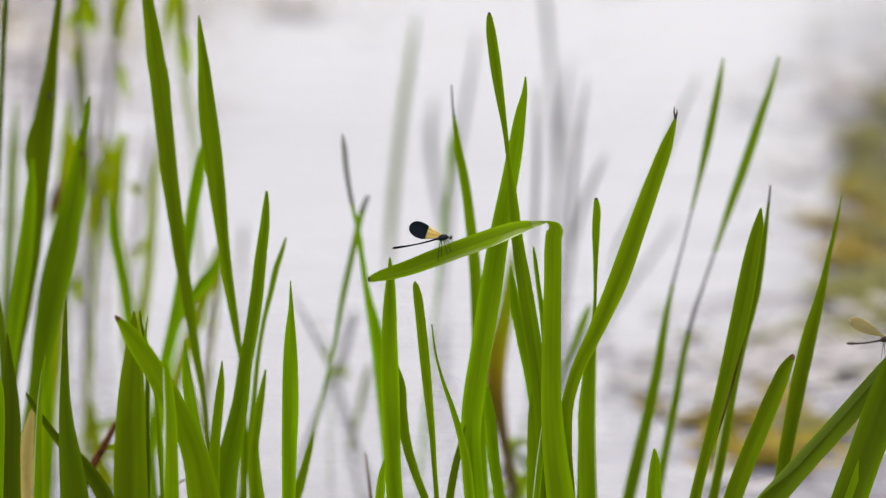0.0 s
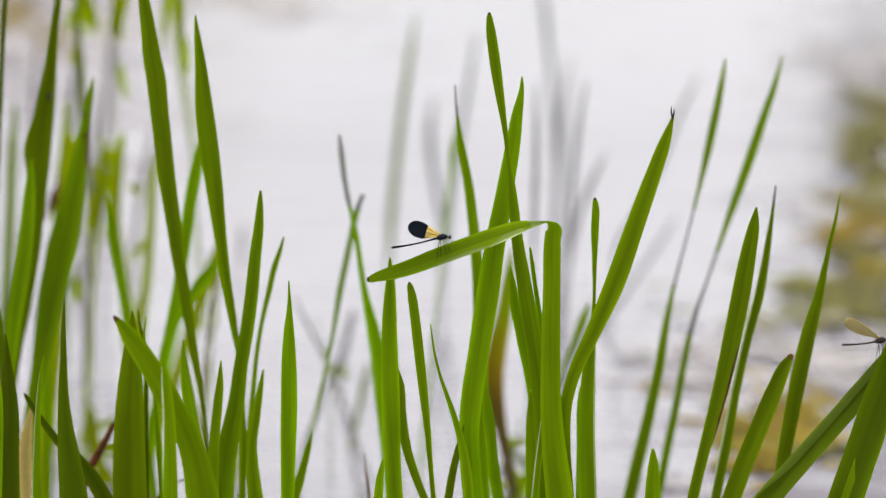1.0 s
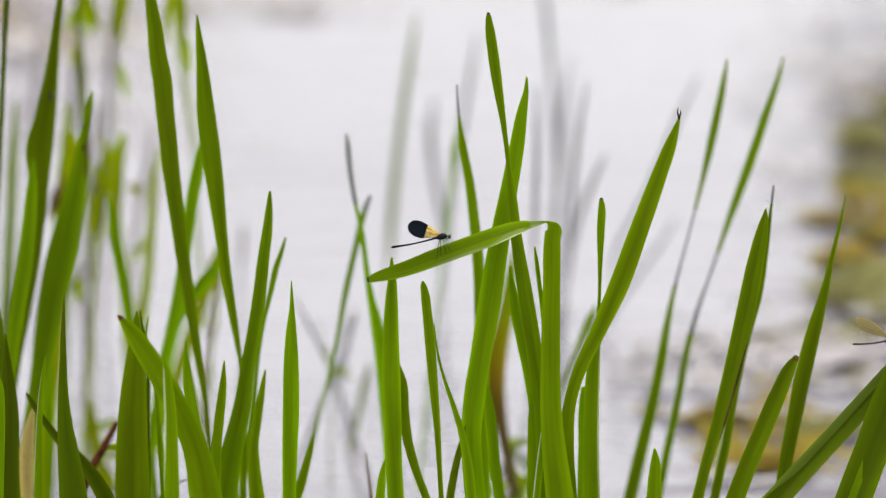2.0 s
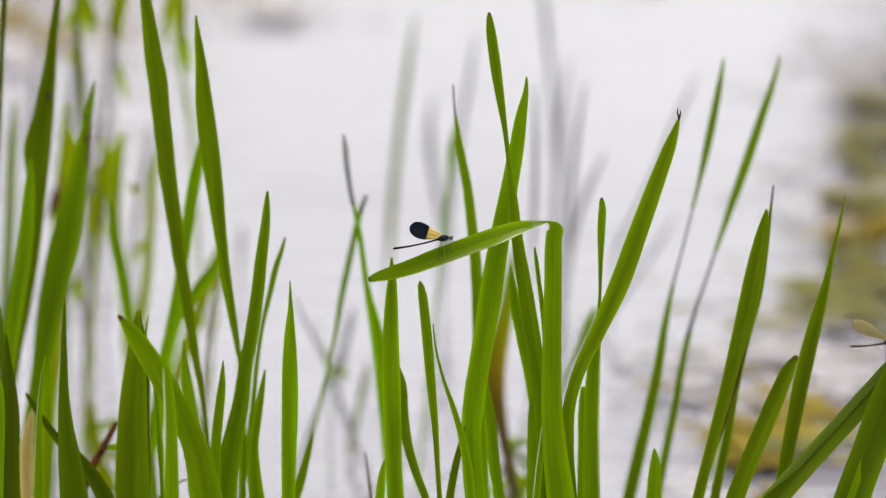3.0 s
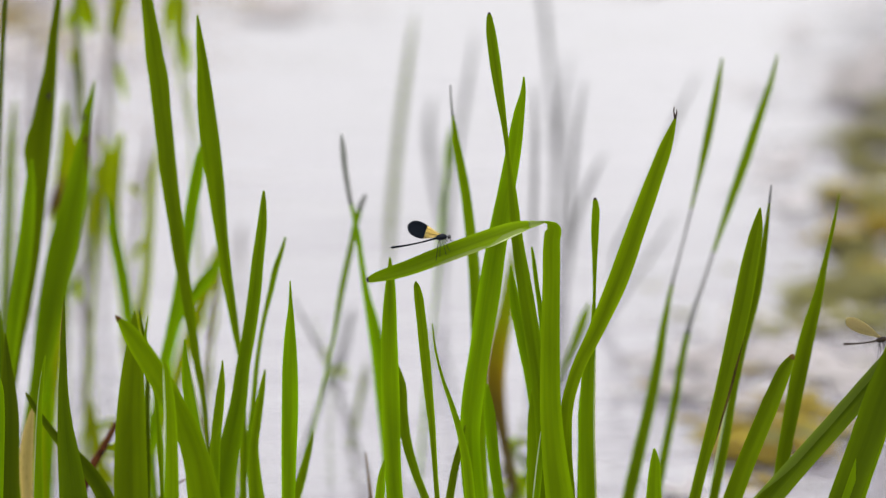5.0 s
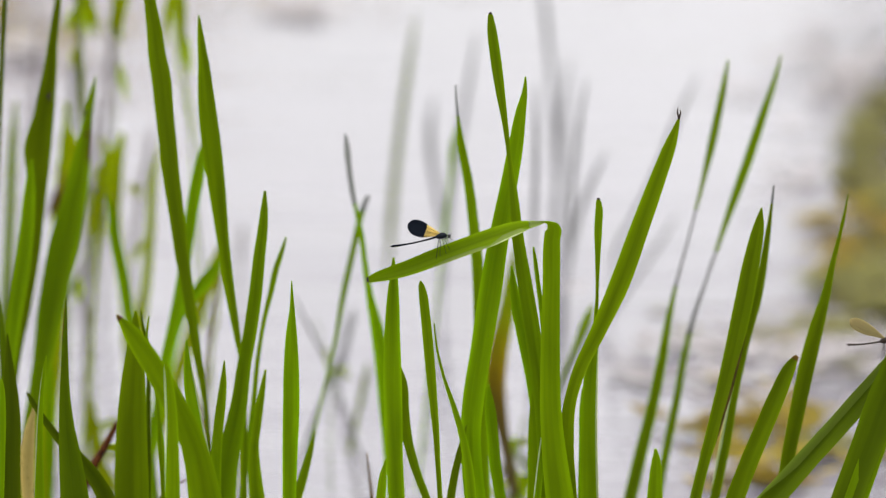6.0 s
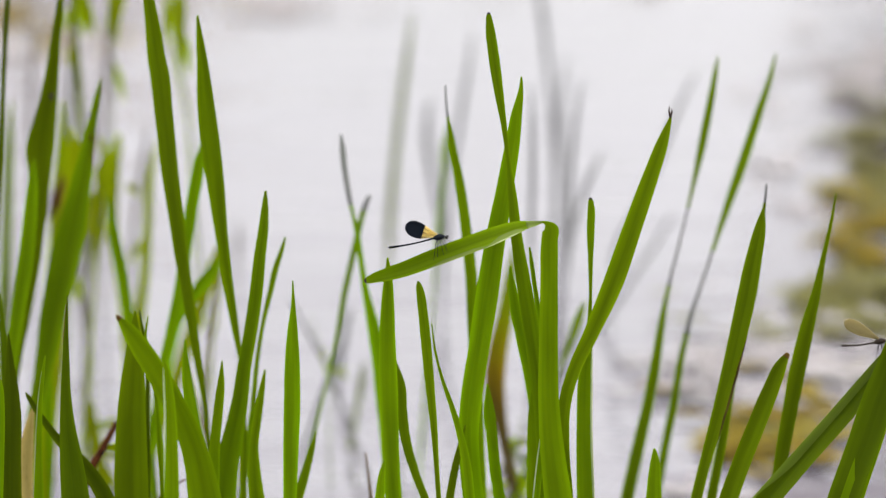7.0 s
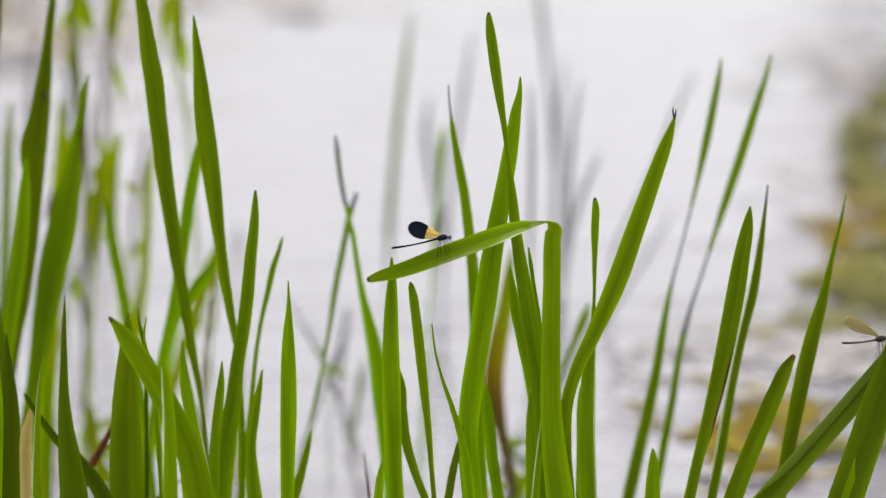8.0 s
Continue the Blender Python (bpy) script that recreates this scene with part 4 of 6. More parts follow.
leaf(3.28, [(-0.1381, -0.0300, 0.0108), (-0.1430, 0.1025, 0.0127), (-0.1498, 0.2277, 0.0127), (-0.1514, 0.2475, 0.0109), (-0.1517, 0.2710, 0.0077), (-0.1482, 0.2967, 0.0068), (-0.1444, 0.3201, 0.0045), (-0.1420, 0.3345, 0.0014)],
     "short green flag leaf", LEAF, sway=[0.0, -0.4, -1.8, -0.4, -0.4, -0.4, 0.0, 0.0, 0.0, 0.0, -0.4, -1.8, -2.7])
leaf(3.37, [(-0.1660, -0.0300, 0.0053), (-0.1654, 0.0787, 0.0056), (-0.1644, 0.2041, 0.0056), (-0.1635, 0.2829, 0.0046), (-0.1653, 0.3215, 0.0037), (-0.1696, 0.3529, 0.0064), (-0.1746, 0.3888, 0.0088), (-0.1787, 0.4270, 0.0105), (-0.1827, 0.4698, 0.0142), (-0.1867, 0.5076, 0.0159), (-0.1898, 0.5404, 0.0141), (-0.1920, 0.5732, 0.0091), (-0.1943, 0.5965, 0.0050), (-0.1955, 0.6118, 0.0013)],
     "tall broad green flag leaf with a sharp tip", LEAF, lean=-0.030, keel=0.3, turn=14, sway=[0.0, -2.3, -2.7, -1.4, -2.3, -2.3, -0.9, -0.9, 0.0, -0.9, -0.9, -2.7, -4.1])
leaf(3.56, [(-0.2934, -0.0300, 0.0065), (-0.2778, 0.0947, 0.0069), (-0.2492, 0.2322, 0.0069), (-0.2427, 0.2701, 0.0079), (-0.2350, 0.3004, 0.0093), (-0.2271, 0.3382, 0.0098), (-0.2208, 0.3781, 0.0098), (-0.2149, 0.4155, 0.0107), (-0.2091, 0.4453, 0.0098), (-0.2040, 0.4724, 0.0025)],
     "leaning yellow-green flag leaf", LEAF_YOUNG, sway=[0.0, -2.4, -2.9, -1.4, -2.4, -2.4, -0.9, -0.9, 0.0, -0.9, -0.9, -2.9, -4.2])
leaf(3.37, [(-0.1828, -0.0300, 0.0036), (-0.1856, 0.0781, 0.0038), (-0.1908, 0.2029, 0.0038), (-0.1940, 0.2523, 0.0033), (-0.1981, 0.2955, 0.0046), (-0.2012, 0.3145, 0.0059), (-0.2047, 0.3385, 0.0074), (-0.2080, 0.3622, 0.0087), (-0.2114, 0.3859, 0.0096), (-0.2149, 0.4096, 0.0110), (-0.2177, 0.4332, 0.0119), (-0.2207, 0.4567, 0.0129), (-0.2235, 0.4802, 0.0138), (-0.2256, 0.5036, 0.0142), (-0.2280, 0.5292, 0.0147), (-0.2305, 0.5576, 0.0156), (-0.2328, 0.5710, 0.0147), (-0.2357, 0.5964, 0.0119), (-0.2386, 0.6195, 0.0092), (-0.2422, 0.6471, 0.0046)],
     "very tall broad green flag leaf", LEAF_MID, keel=0.3, turn=-12, sway=[0.0, 2.3, -3.2, 2.3, -1.8, 0.0, -2.3, 0.9, 1.8, 1.8, 0.9, 0.0, -5.4])
leaf(3.64, [(-0.3184, -0.0300, 0.0048), (-0.2833, 0.1370, 0.0050), (-0.2242, 0.3059, 0.0050), (-0.2171, 0.3187, 0.0100), (-0.2059, 0.3325, 0.0110), (-0.1956, 0.3494, 0.0021)],
     "folded yellow-green leaf blade", LEAF_YOUNG, sway=[0.0, -0.5, -2.0, -0.5, -0.5, -0.5, 0.0, 0.0, 0.0, 0.0, -0.5, -2.0, -2.9])
leaf(3.60, [(-0.4036, -0.0300, 0.0123), (-0.3917, 0.0688, 0.0129), (-0.3682, 0.1867, 0.0107), (-0.3519, 0.2640, 0.0167), (-0.3446, 0.3048, 0.0216), (-0.3364, 0.3453, 0.0245), (-0.3315, 0.3656, 0.0260), (-0.3267, 0.3857, 0.0245), (-0.3218, 0.4108, 0.0206), (-0.3170, 0.4359, 0.0171), (-0.3132, 0.4568, 0.0122), (-0.3088, 0.4832, 0.0073), (-0.3045, 0.5056, 0.0049), (-0.3018, 0.5200, 0.0009)],
     "broad deep green flag leaf, slightly twisted", LEAF_MID, keel=0.35, turn=14, rim=(0.70, 0.84, 0.72, 1.03, "withered_margin", LEAF_DRY, "red-brown withered edge of the leaf"), marks=((0.845, 0.875, -1.05, -0.4, "scar", TIP_DRY, "small dark scar on the blade"), (0.79, 0.82, -0.1, 0.5, "scar", LEAF_DRY, "brown spot on the blade")), sway=[2.7, 0.0, 0.5, 3.2, 2.3, -0.5, 5.0, 3.2, 1.8, 4.4, 6.8, -2.3, -5.0], nod=[8.2, 1.9, 1.2, 7.7, 2.4, 0.0, 2.9, 3.9, 0.5, 0.7, 1.6, 0.5, 0.2])
leaf(3.66, [(-0.3927, -0.0300, 0.0086), (-0.3793, 0.0984, 0.0091), (-0.3532, 0.2486, 0.0070), (-0.3432, 0.2936, 0.0079), (-0.3355, 0.3322, 0.0099), (-0.3289, 0.3630, 0.0110), (-0.3218, 0.3962, 0.0090), (-0.3168, 0.4192, 0.0060), (-0.3136, 0.4355, 0.0015)],
     "green flag leaf behind a broad one", LEAF, sway=[0.0, -1.4, -1.4, 0.9, 0.0, -2.9, 2.4, 2.4, 1.4, 2.0, 2.4, -2.9, -6.7])
leaf(3.58, [(-0.4160, -0.0300, 0.0112), (-0.4033, 0.0990, 0.0118), (-0.3789, 0.2475, 0.0118), (-0.3731, 0.2831, 0.0128), (-0.3664, 0.3235, 0.0167), (-0.3601, 0.3639, 0.0187), (-0.3549, 0.4040, 0.0187), (-0.3509, 0.4338, 0.0186), (-0.3504, 0.4577, 0.0235), (-0.3444, 0.4861, 0.0176), (-0.3390, 0.5183, 0.0122), (-0.3339, 0.5576, 0.0078), (-0.3294, 0.5870, 0.0058), (-0.3255, 0.6116, 0.0029)],
     "tall deep green flag leaf with a kinked edge", LEAF_MID, keel=0.35, turn=-15, marks=((0.30, 0.33, -0.2, 0.15, "scar", TIP_DRY, "small dark scar on the blade"), (0.72, 0.74, 0.0, 0.5, "scar", TIP_DRY, "small dark scar on the blade")), sway=[0.0, -0.9, -0.9, 1.4, -1.4, -1.8, -0.9, 0.0, -0.9, -1.4, 1.4, -5.6, -5.6])
leaf(3.52, [(-0.4106, -0.0300, 0.0092), (-0.3970, 0.1172, 0.0097), (-0.3711, 0.2846, 0.0097), (-0.3655, 0.3244, 0.0116), (-0.3588, 0.3638, 0.0131), (-0.3537, 0.4033, 0.0121), (-0.3505, 0.4376, 0.0087), (-0.3487, 0.4601, 0.0015)],
     "lighter green flag leaf before a deep green one", LEAF, sway=[0.0, -0.9, -0.9, 1.4, -1.4, -1.8, -0.9, 0.0, -0.9, -1.4, 1.4, -5.6, -5.6])
leaf(3.55, [(-0.4062, -0.0300, 0.0041), (-0.3962, 0.2212, 0.0044), (-0.3788, 0.4854, 0.0044), (-0.3749, 0.5489, 0.0044), (-0.3716, 0.5928, 0.0044), (-0.3692, 0.6169, 0.0019)],
     "thin deep green flag leaf", LEAF_DEEP, sway=[0.0, -0.9, -0.9, 1.4, -1.4, -1.8, -0.9, 0.0, -0.9, -1.4, 1.4, -5.6, -5.6])
leaf(3.26, [(-0.3460, -0.0300, 0.0100), (-0.3459, 0.1050, 0.0118), (-0.3457, 0.2332, 0.0118), (-0.3456, 0.2809, 0.0099), (-0.3473, 0.3273, 0.0081), (-0.3496, 0.3643, 0.0058), (-0.3524, 0.4011, 0.0013)],
     "deep green flag leaf with a sharp tip", LEAF_DEEP, sway=[0.0, -1.8, -1.3, -2.2, -0.9, 0.4, 0.0, -1.8, 0.0, 0.9, 0.9, -1.3, -0.9])
leaf(3.15, [(-0.3480, -0.0300, 0.0080), (-0.3466, 0.2099, 0.0086), (-0.3445, 0.2635, 0.0086), (-0.3424, 0.3005, 0.0077), (-0.3412, 0.3365, 0.0073), (-0.3409, 0.3499, 0.0056), (-0.3408, 0.3562, 0.0030), (-0.3407, 0.3589, 0.0009)],
     "short pale green flag leaf with a rounded tip", LEAF, sway=[0.0, -0.4, -1.3, 0.0, 0.0, 0.0, 0.9, 0.0, 0.9, 0.9, 0.0, -0.4, -1.3])
leaf(3.18, [(-0.2770, -0.0300, 0.0210), (-0.2852, 0.2011, 0.0234), (-0.2873, 0.2553, 0.0226), (-0.2903, 0.2881, 0.0174), (-0.2928, 0.3153, 0.0117), (-0.2937, 0.3425, 0.0078), (-0.2932, 0.3651, 0.0056), (-0.2928, 0.3876, 0.0039), (-0.2920, 0.4055, 0.0022), (-0.2914, 0.4181, 0.0004)],
     "deep green spear-shaped flag leaf", LEAF_DEEP, keel=0.35, rim=(0.72, 0.97, -1.03, -0.7, "withered_margin", LEAF_DRY, "red-brown withered edge of the leaf"), sway=[0.0, -1.7, -1.3, -2.2, -0.9, 0.4, 0.0, -1.7, 0.0, 0.9, 0.9, -1.3, -0.9])
leaf(3.05, [(-0.1500, -0.0300, 0.0190), (-0.1705, 0.2656, 0.0217), (-0.1782, 0.2910, 0.0250), (-0.1822, 0.3138, 0.0217), (-0.1878, 0.3356, 0.0192), (-0.1964, 0.3552, 0.0188), (-0.2051, 0.3725, 0.0179), (-0.2157, 0.3920, 0.0167), (-0.2252, 0.4071, 0.0150), (-0.2342, 0.4209, 0.0108), (-0.2404, 0.4283, 0.0046), (-0.2433, 0.4313, 0.0013)],
     "broad green flag leaf fallen across, with a brown tip", LEAF, tip='brown', keel=0.25, turn=8, sway=[0.0, -0.4, -1.3, 0.9, 2.2, 2.2, 2.2, 1.3, 1.3, 0.9, 0.9, -1.7, -4.8])
leaf(3.23, [(-0.2360, -0.0300, 0.0240), (-0.2483, 0.1865, 0.0264), (-0.2479, 0.2415, 0.0264), (-0.2478, 0.2795, 0.0255), (-0.2468, 0.3163, 0.0220), (-0.2449, 0.3485, 0.0167), (-0.2437, 0.3713, 0.0106), (-0.2430, 0.3873, 0.0044), (-0.2429, 0.3941, 0.0009)],
     "broad upright green flag leaf", LEAF_MID, keel=0.3, turn=-8, sway=[0.0, -0.4, -1.3, 0.9, 2.2, 2.2, 2.2, 1.3, 1.3, 0.9, 0.9, -1.8, -4.9])
leaf(3.03, [(-0.1925, -0.0300, 0.0115), (-0.2018, 0.2668, 0.0112), (-0.2019, 0.2965, 0.0112), (-0.2018, 0.3321, 0.0104), (-0.2022, 0.3624, 0.0087), (-0.2036, 0.3840, 0.0066), (-0.2051, 0.3960, 0.0037), (-0.2063, 0.4012, 0.0012)],
     "green flag leaf with a dark tip", LEAF, marks=((0.30, 0.97, -1.04, -0.74, "pale_rim", LEAF_RIM, "thin edge painted pale as if catching the light"),), sway=[0.0, -0.4, -1.3, 0.0, 0.0, 0.0, 0.9, 0.0, 0.9, 0.9, 0.0, -0.4, -1.3])
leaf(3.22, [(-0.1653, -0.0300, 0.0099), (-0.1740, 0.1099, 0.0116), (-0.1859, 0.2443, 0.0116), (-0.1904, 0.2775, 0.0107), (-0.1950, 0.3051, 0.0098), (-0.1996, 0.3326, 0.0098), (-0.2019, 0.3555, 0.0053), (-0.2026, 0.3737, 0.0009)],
     "short pointed green flag leaf", LEAF, marks=((0.35, 0.97, 0.74, 1.04, "pale_rim", LEAF_RIM, "thin edge painted pale as if catching the light"),), sway=[0.0, 0.4, -1.3, 0.4, -0.9, 0.0, 0.0, 0.0, 1.3, 0.0, 0.0, 0.0, -2.2])
leaf(3.24, [(-0.1885, -0.0300, 0.0076), (-0.1860, 0.1074, 0.0090), (-0.1826, 0.2388, 0.0090), (-0.1807, 0.2861, 0.0081), (-0.1782, 0.3092, 0.0076), (-0.1757, 0.3323, 0.0058), (-0.1746, 0.3516, 0.0009)],
     "short pointed green flag leaf", LEAF, sway=[0.0, 1.8, -0.9, 0.9, 0.9, 1.3, 0.0, 1.3, 1.8, 0.9, 0.0, 1.8, 0.0])
leaf(3.20, [(-0.3225, -0.0300, 0.0067), (-0.3182, 0.1953, 0.0079), (-0.3176, 0.2498, 0.0079), (-0.3174, 0.2782, 0.0065), (-0.3165, 0.3057, 0.0052), (-0.3151, 0.3285, 0.0039), (-0.3125, 0.3512, 0.0026), (-0.3104, 0.3648, 0.0009)],
     "short pale green flag leaf", LEAF_YOUNG, marks=((0.30, 0.9, -1.04, -0.7, "pale_rim", LEAF_RIM, "thin edge painted pale as if catching the light"),), sway=[0.0, -0.4, -1.3, 0.0, 0.0, 0.0, 0.9, 0.0, 0.9, 0.9, 0.0, -0.4, -1.3])
leaf(3.22, [(-0.2350, -0.0300, 0.0130), (-0.2591, 0.2220, 0.0149), (-0.2672, 0.2452, 0.0141), (-0.2777, 0.2637, 0.0119), (-0.2894, 0.2784, 0.0097), (-0.3017, 0.2904, 0.0070), (-0.3121, 0.3042, 0.0057), (-0.3212, 0.3179, 0.0044), (-0.3264, 0.3271, 0.0031), (-0.3285, 0.3303, 0.0009)],
     "narrow deep green leaf lying across", LEAF_DEEP, sway=[0.0, -0.4, -1.3, 0.0, 0.0, 0.0, 0.9, 0.0, 0.9, 0.9, 0.0, -0.4, -1.3])
leaf(3.34, [(-0.3360, -0.0300, 0.0070), (-0.3429, 0.1737, 0.0082), (-0.3412, 0.2112, 0.0096), (-0.3412, 0.2362, 0.0114), (-0.3403, 0.2553, 0.0109), (-0.3376, 0.2744, 0.0068), (-0.3350, 0.2863, 0.0027), (-0.3340, 0.2905, 0.0009)],
     "pale straw-coloured dead leaf", LEAF_STRAW, sway=[0.0, -0.5, -1.4, 0.0, 0.0, 0.0, 0.9, 0.0, 0.9, 0.9, 0.0, -0.5, -1.4])
leaf(3.66, [(-0.3720, -0.0300, 0.0050), (-0.3535, 0.1243, 0.0045), (-0.3532, 0.1662, 0.0070), (-0.3531, 0.1976, 0.0080), (-0.3516, 0.2236, 0.0050), (-0.3497, 0.2444, 0.0015)],
     "green flag leaf at the edge of the bed", LEAF, sway=[0.0, -0.5, -1.4, 0.0, 0.0, 0.0, 0.9, 0.0, 0.9, 0.9, 0.0, -0.5, -1.4])
leaf(3.25, [(-0.3447, -0.0300, 0.0145), (-0.3458, 0.1807, 0.0160), (-0.3446, 0.2360, 0.0160), (-0.3438, 0.2742, 0.0151), (-0.3432, 0.3020, 0.0151), (-0.3436, 0.3252, 0.0124), (-0.3441, 0.3436, 0.0080), (-0.3447, 0.3597, 0.0040), (-0.3449, 0.3712, 0.0009)],
     "broad deep green flag leaf at the edge of the bed", LEAF_DEEP, sway=[0.0, -1.8, -1.3, -2.2, -0.9, 0.4, 0.0, -1.8, 0.0, 0.9, 0.9, -1.3, -0.9])
leaf(3.30, [(-0.2480, -0.0300, 0.0032), (-0.2420, 0.1000, 0.0035), (-0.2391, 0.2222, 0.0036), (-0.2385, 0.2610, 0.0036), (-0.2380, 0.2987, 0.0036), (-0.2375, 0.3315, 0.0040), (-0.2394, 0.3549, 0.0036), (-0.2424, 0.3689, 0.0027), (-0.2436, 0.3791, 0.0009)],
     "thin deep green flag leaf", LEAF_DEEP, marks=((0.4, 0.95, 0.5, 1.05, "pale_rim", LEAF_RIM, "thin edge painted pale as if catching the light"),), sway=[0.0, -0.5, -1.4, 0.0, 0.0, 0.0, 0.9, 0.0, 0.9, 0.9, 0.0, -0.5, -1.4])
leaf(3.28, [(-0.2120, -0.0300, 0.0046), (-0.2167, 0.1025, 0.0055), (-0.2231, 0.2277, 0.0055), (-0.2246, 0.2475, 0.0050), (-0.2277, 0.2851, 0.0041), (-0.2305, 0.3177, 0.0014)],
     "thin pale green flag leaf", LEAF_YOUNG, rib=False, sway=[0.0, -0.4, -1.3, 0.0, 0.0, 0.0, 0.9, 0.0, 0.9, 0.9, 0.0, -0.4, -1.3])
leaf(3.37, [(-0.2479, -0.0300, 0.0063), (-0.2468, 0.0835, 0.0066), (-0.2457, 0.2043, 0.0066), (-0.2453, 0.2343, 0.0047), (-0.2463, 0.2583, 0.0014)],
     "short thin flag leaf", LEAF, sway=[0.0, -0.5, -1.4, 0.0, 0.0, 0.0, 0.9, 0.0, 0.9, 0.9, 0.0, -0.5, -1.4])

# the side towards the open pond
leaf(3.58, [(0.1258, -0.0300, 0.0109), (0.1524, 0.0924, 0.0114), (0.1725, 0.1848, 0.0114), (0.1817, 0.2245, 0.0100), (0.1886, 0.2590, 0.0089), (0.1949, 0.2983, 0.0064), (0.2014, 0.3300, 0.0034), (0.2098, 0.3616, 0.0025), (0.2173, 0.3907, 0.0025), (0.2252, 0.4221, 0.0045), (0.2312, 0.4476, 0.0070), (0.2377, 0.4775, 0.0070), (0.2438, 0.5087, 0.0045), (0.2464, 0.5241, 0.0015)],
     "tall slender green flag leaf, twisted midway", LEAF_MID, marks=((0.46, 0.638, -1.02, 1.02, "edge_on_stretch", LEAF_GREY, "stretch painted pale grey for the sheen where the blade turns edge-on"),), lean=0.080, sway=[0.0, 5.9, 2.0, 2.9, 0.5, 1.5, -1.5, -0.9, 4.4, -1.5, -4.9, -1.5, -1.5])
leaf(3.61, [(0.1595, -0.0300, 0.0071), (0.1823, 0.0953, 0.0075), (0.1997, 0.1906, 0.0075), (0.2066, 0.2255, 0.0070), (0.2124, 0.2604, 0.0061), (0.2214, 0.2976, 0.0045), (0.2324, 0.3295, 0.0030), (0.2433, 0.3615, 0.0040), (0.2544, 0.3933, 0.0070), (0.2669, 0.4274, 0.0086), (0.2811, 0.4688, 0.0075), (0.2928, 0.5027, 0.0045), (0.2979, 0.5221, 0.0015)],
     "tall slender leaning green flag leaf, twisted midway", LEAF_MID, marks=((0.382, 0.575, -1.02, 1.02, "edge_on_stretch", LEAF_GREY, "stretch painted pale grey for the sheen where the blade turns edge-on"),), lean=0.080, sway=[0.0, 5.4, 2.9, 4.0, 0.9, 2.5, 0.9, -0.5, 1.5, 0.0, -2.9, -4.0, -6.9])
leaf(3.18, [(0.1615, -0.0300, 0.0105), (0.1628, 0.1149, 0.0124), (0.1646, 0.2553, 0.0124), (0.1649, 0.2699, 0.0106), (0.1652, 0.2858, 0.0070), (0.1647, 0.2954, 0.0018)],
     "short green flag leaf with a rounded tip", LEAF_YOUNG, sway=[0.0, -0.4, -1.3, 0.0, 0.0, 0.0, 0.9, 0.0, 0.9, 0.9, 0.0, -0.4, -1.3])
leaf(3.22, [(0.1667, -0.0300, 0.0095), (0.1808, 0.1099, 0.0112), (0.1995, 0.2443, 0.0088), (0.2058, 0.2729, 0.0089), (0.2140, 0.3051, 0.0106), (0.2219, 0.3372, 0.0125), (0.2296, 0.3737, 0.0138), (0.2362, 0.4078, 0.0143), (0.2415, 0.4394, 0.0124), (0.2464, 0.4665, 0.0075), (0.2479, 0.4786, 0.0013)],
     "broad green flag leaf with a bent tip", LEAF_MID, marks=((0.343, 0.62, 0.74, 1.04, "withered_margin", MARGIN_BROWN, "dark brown withered edge of the leaf"),), keel=0.35, turn=10, sway=[0.0, 0.4, -3.5, 1.3, 4.4, 0.4, 1.8, 1.8, 0.4, -0.4, 1.8, -4.9, -8.4])
leaf(3.35, [(0.1850, -0.0300, 0.0065), (0.2005, 0.1000, 0.0070), (0.2223, 0.2085, 0.0078), (0.2257, 0.2287, 0.0082), (0.2304, 0.2579, 0.0087), (0.2371, 0.3009, 0.0074), (0.2452, 0.3436, 0.0078), (0.2543, 0.3814, 0.0078), (0.2606, 0.4260, 0.0051), (0.2637, 0.4541, 0.0023), (0.2653, 0.4714, 0.0009)],
     "slender green flag leaf behind a broad one", LEAF_MID, tip='pale', marks=((0.25, 0.75, -1.05, -0.6, "pale_rim", LEAF_RIM, "thin edge painted pale as if catching the light"),), sway=[0.0, 4.6, 4.1, 1.8, 2.3, 1.8, 0.5, 0.5, 2.7, 2.7, -3.2, -3.6, -2.3])
leaf(3.20, [(0.1743, -0.0300, 0.0125), (0.1967, 0.1124, 0.0147), (0.2279, 0.2498, 0.0147), (0.2385, 0.2805, 0.0142), (0.2491, 0.3079, 0.0137), (0.2598, 0.3353, 0.0128), (0.2704, 0.3603, 0.0071), (0.2738, 0.3657, 0.0026)],
     "leaning green flag leaf with a yellow dry tip", LEAF_MID, tip='brown', keel=0.3, turn=10, sway=[0.0, 3.1, -1.3, 1.8, 2.6, 2.6, 0.0, 0.0, 2.6, -0.9, -4.4, -2.2, 0.4])
leaf(3.30, [(0.2512, -0.0300, 0.0086), (0.2596, 0.1000, 0.0101), (0.2712, 0.2222, 0.0101), (0.2761, 0.2563, 0.0110), (0.2823, 0.2940, 0.0123), (0.2889, 0.3315, 0.0132), (0.2965, 0.3666, 0.0114), (0.3028, 0.3921, 0.0077), (0.3086, 0.4223, 0.0041), (0.3144, 0.4500, 0.0027), (0.3184, 0.4744, 0.0009)],
     "tall pointed green flag leaf", LEAF_MID, keel=0.3, sway=[0.0, 5.9, -1.4, 0.5, 2.7, 2.3, -4.1, -2.3, 5.0, -3.2, -4.5, -1.8, 3.2])
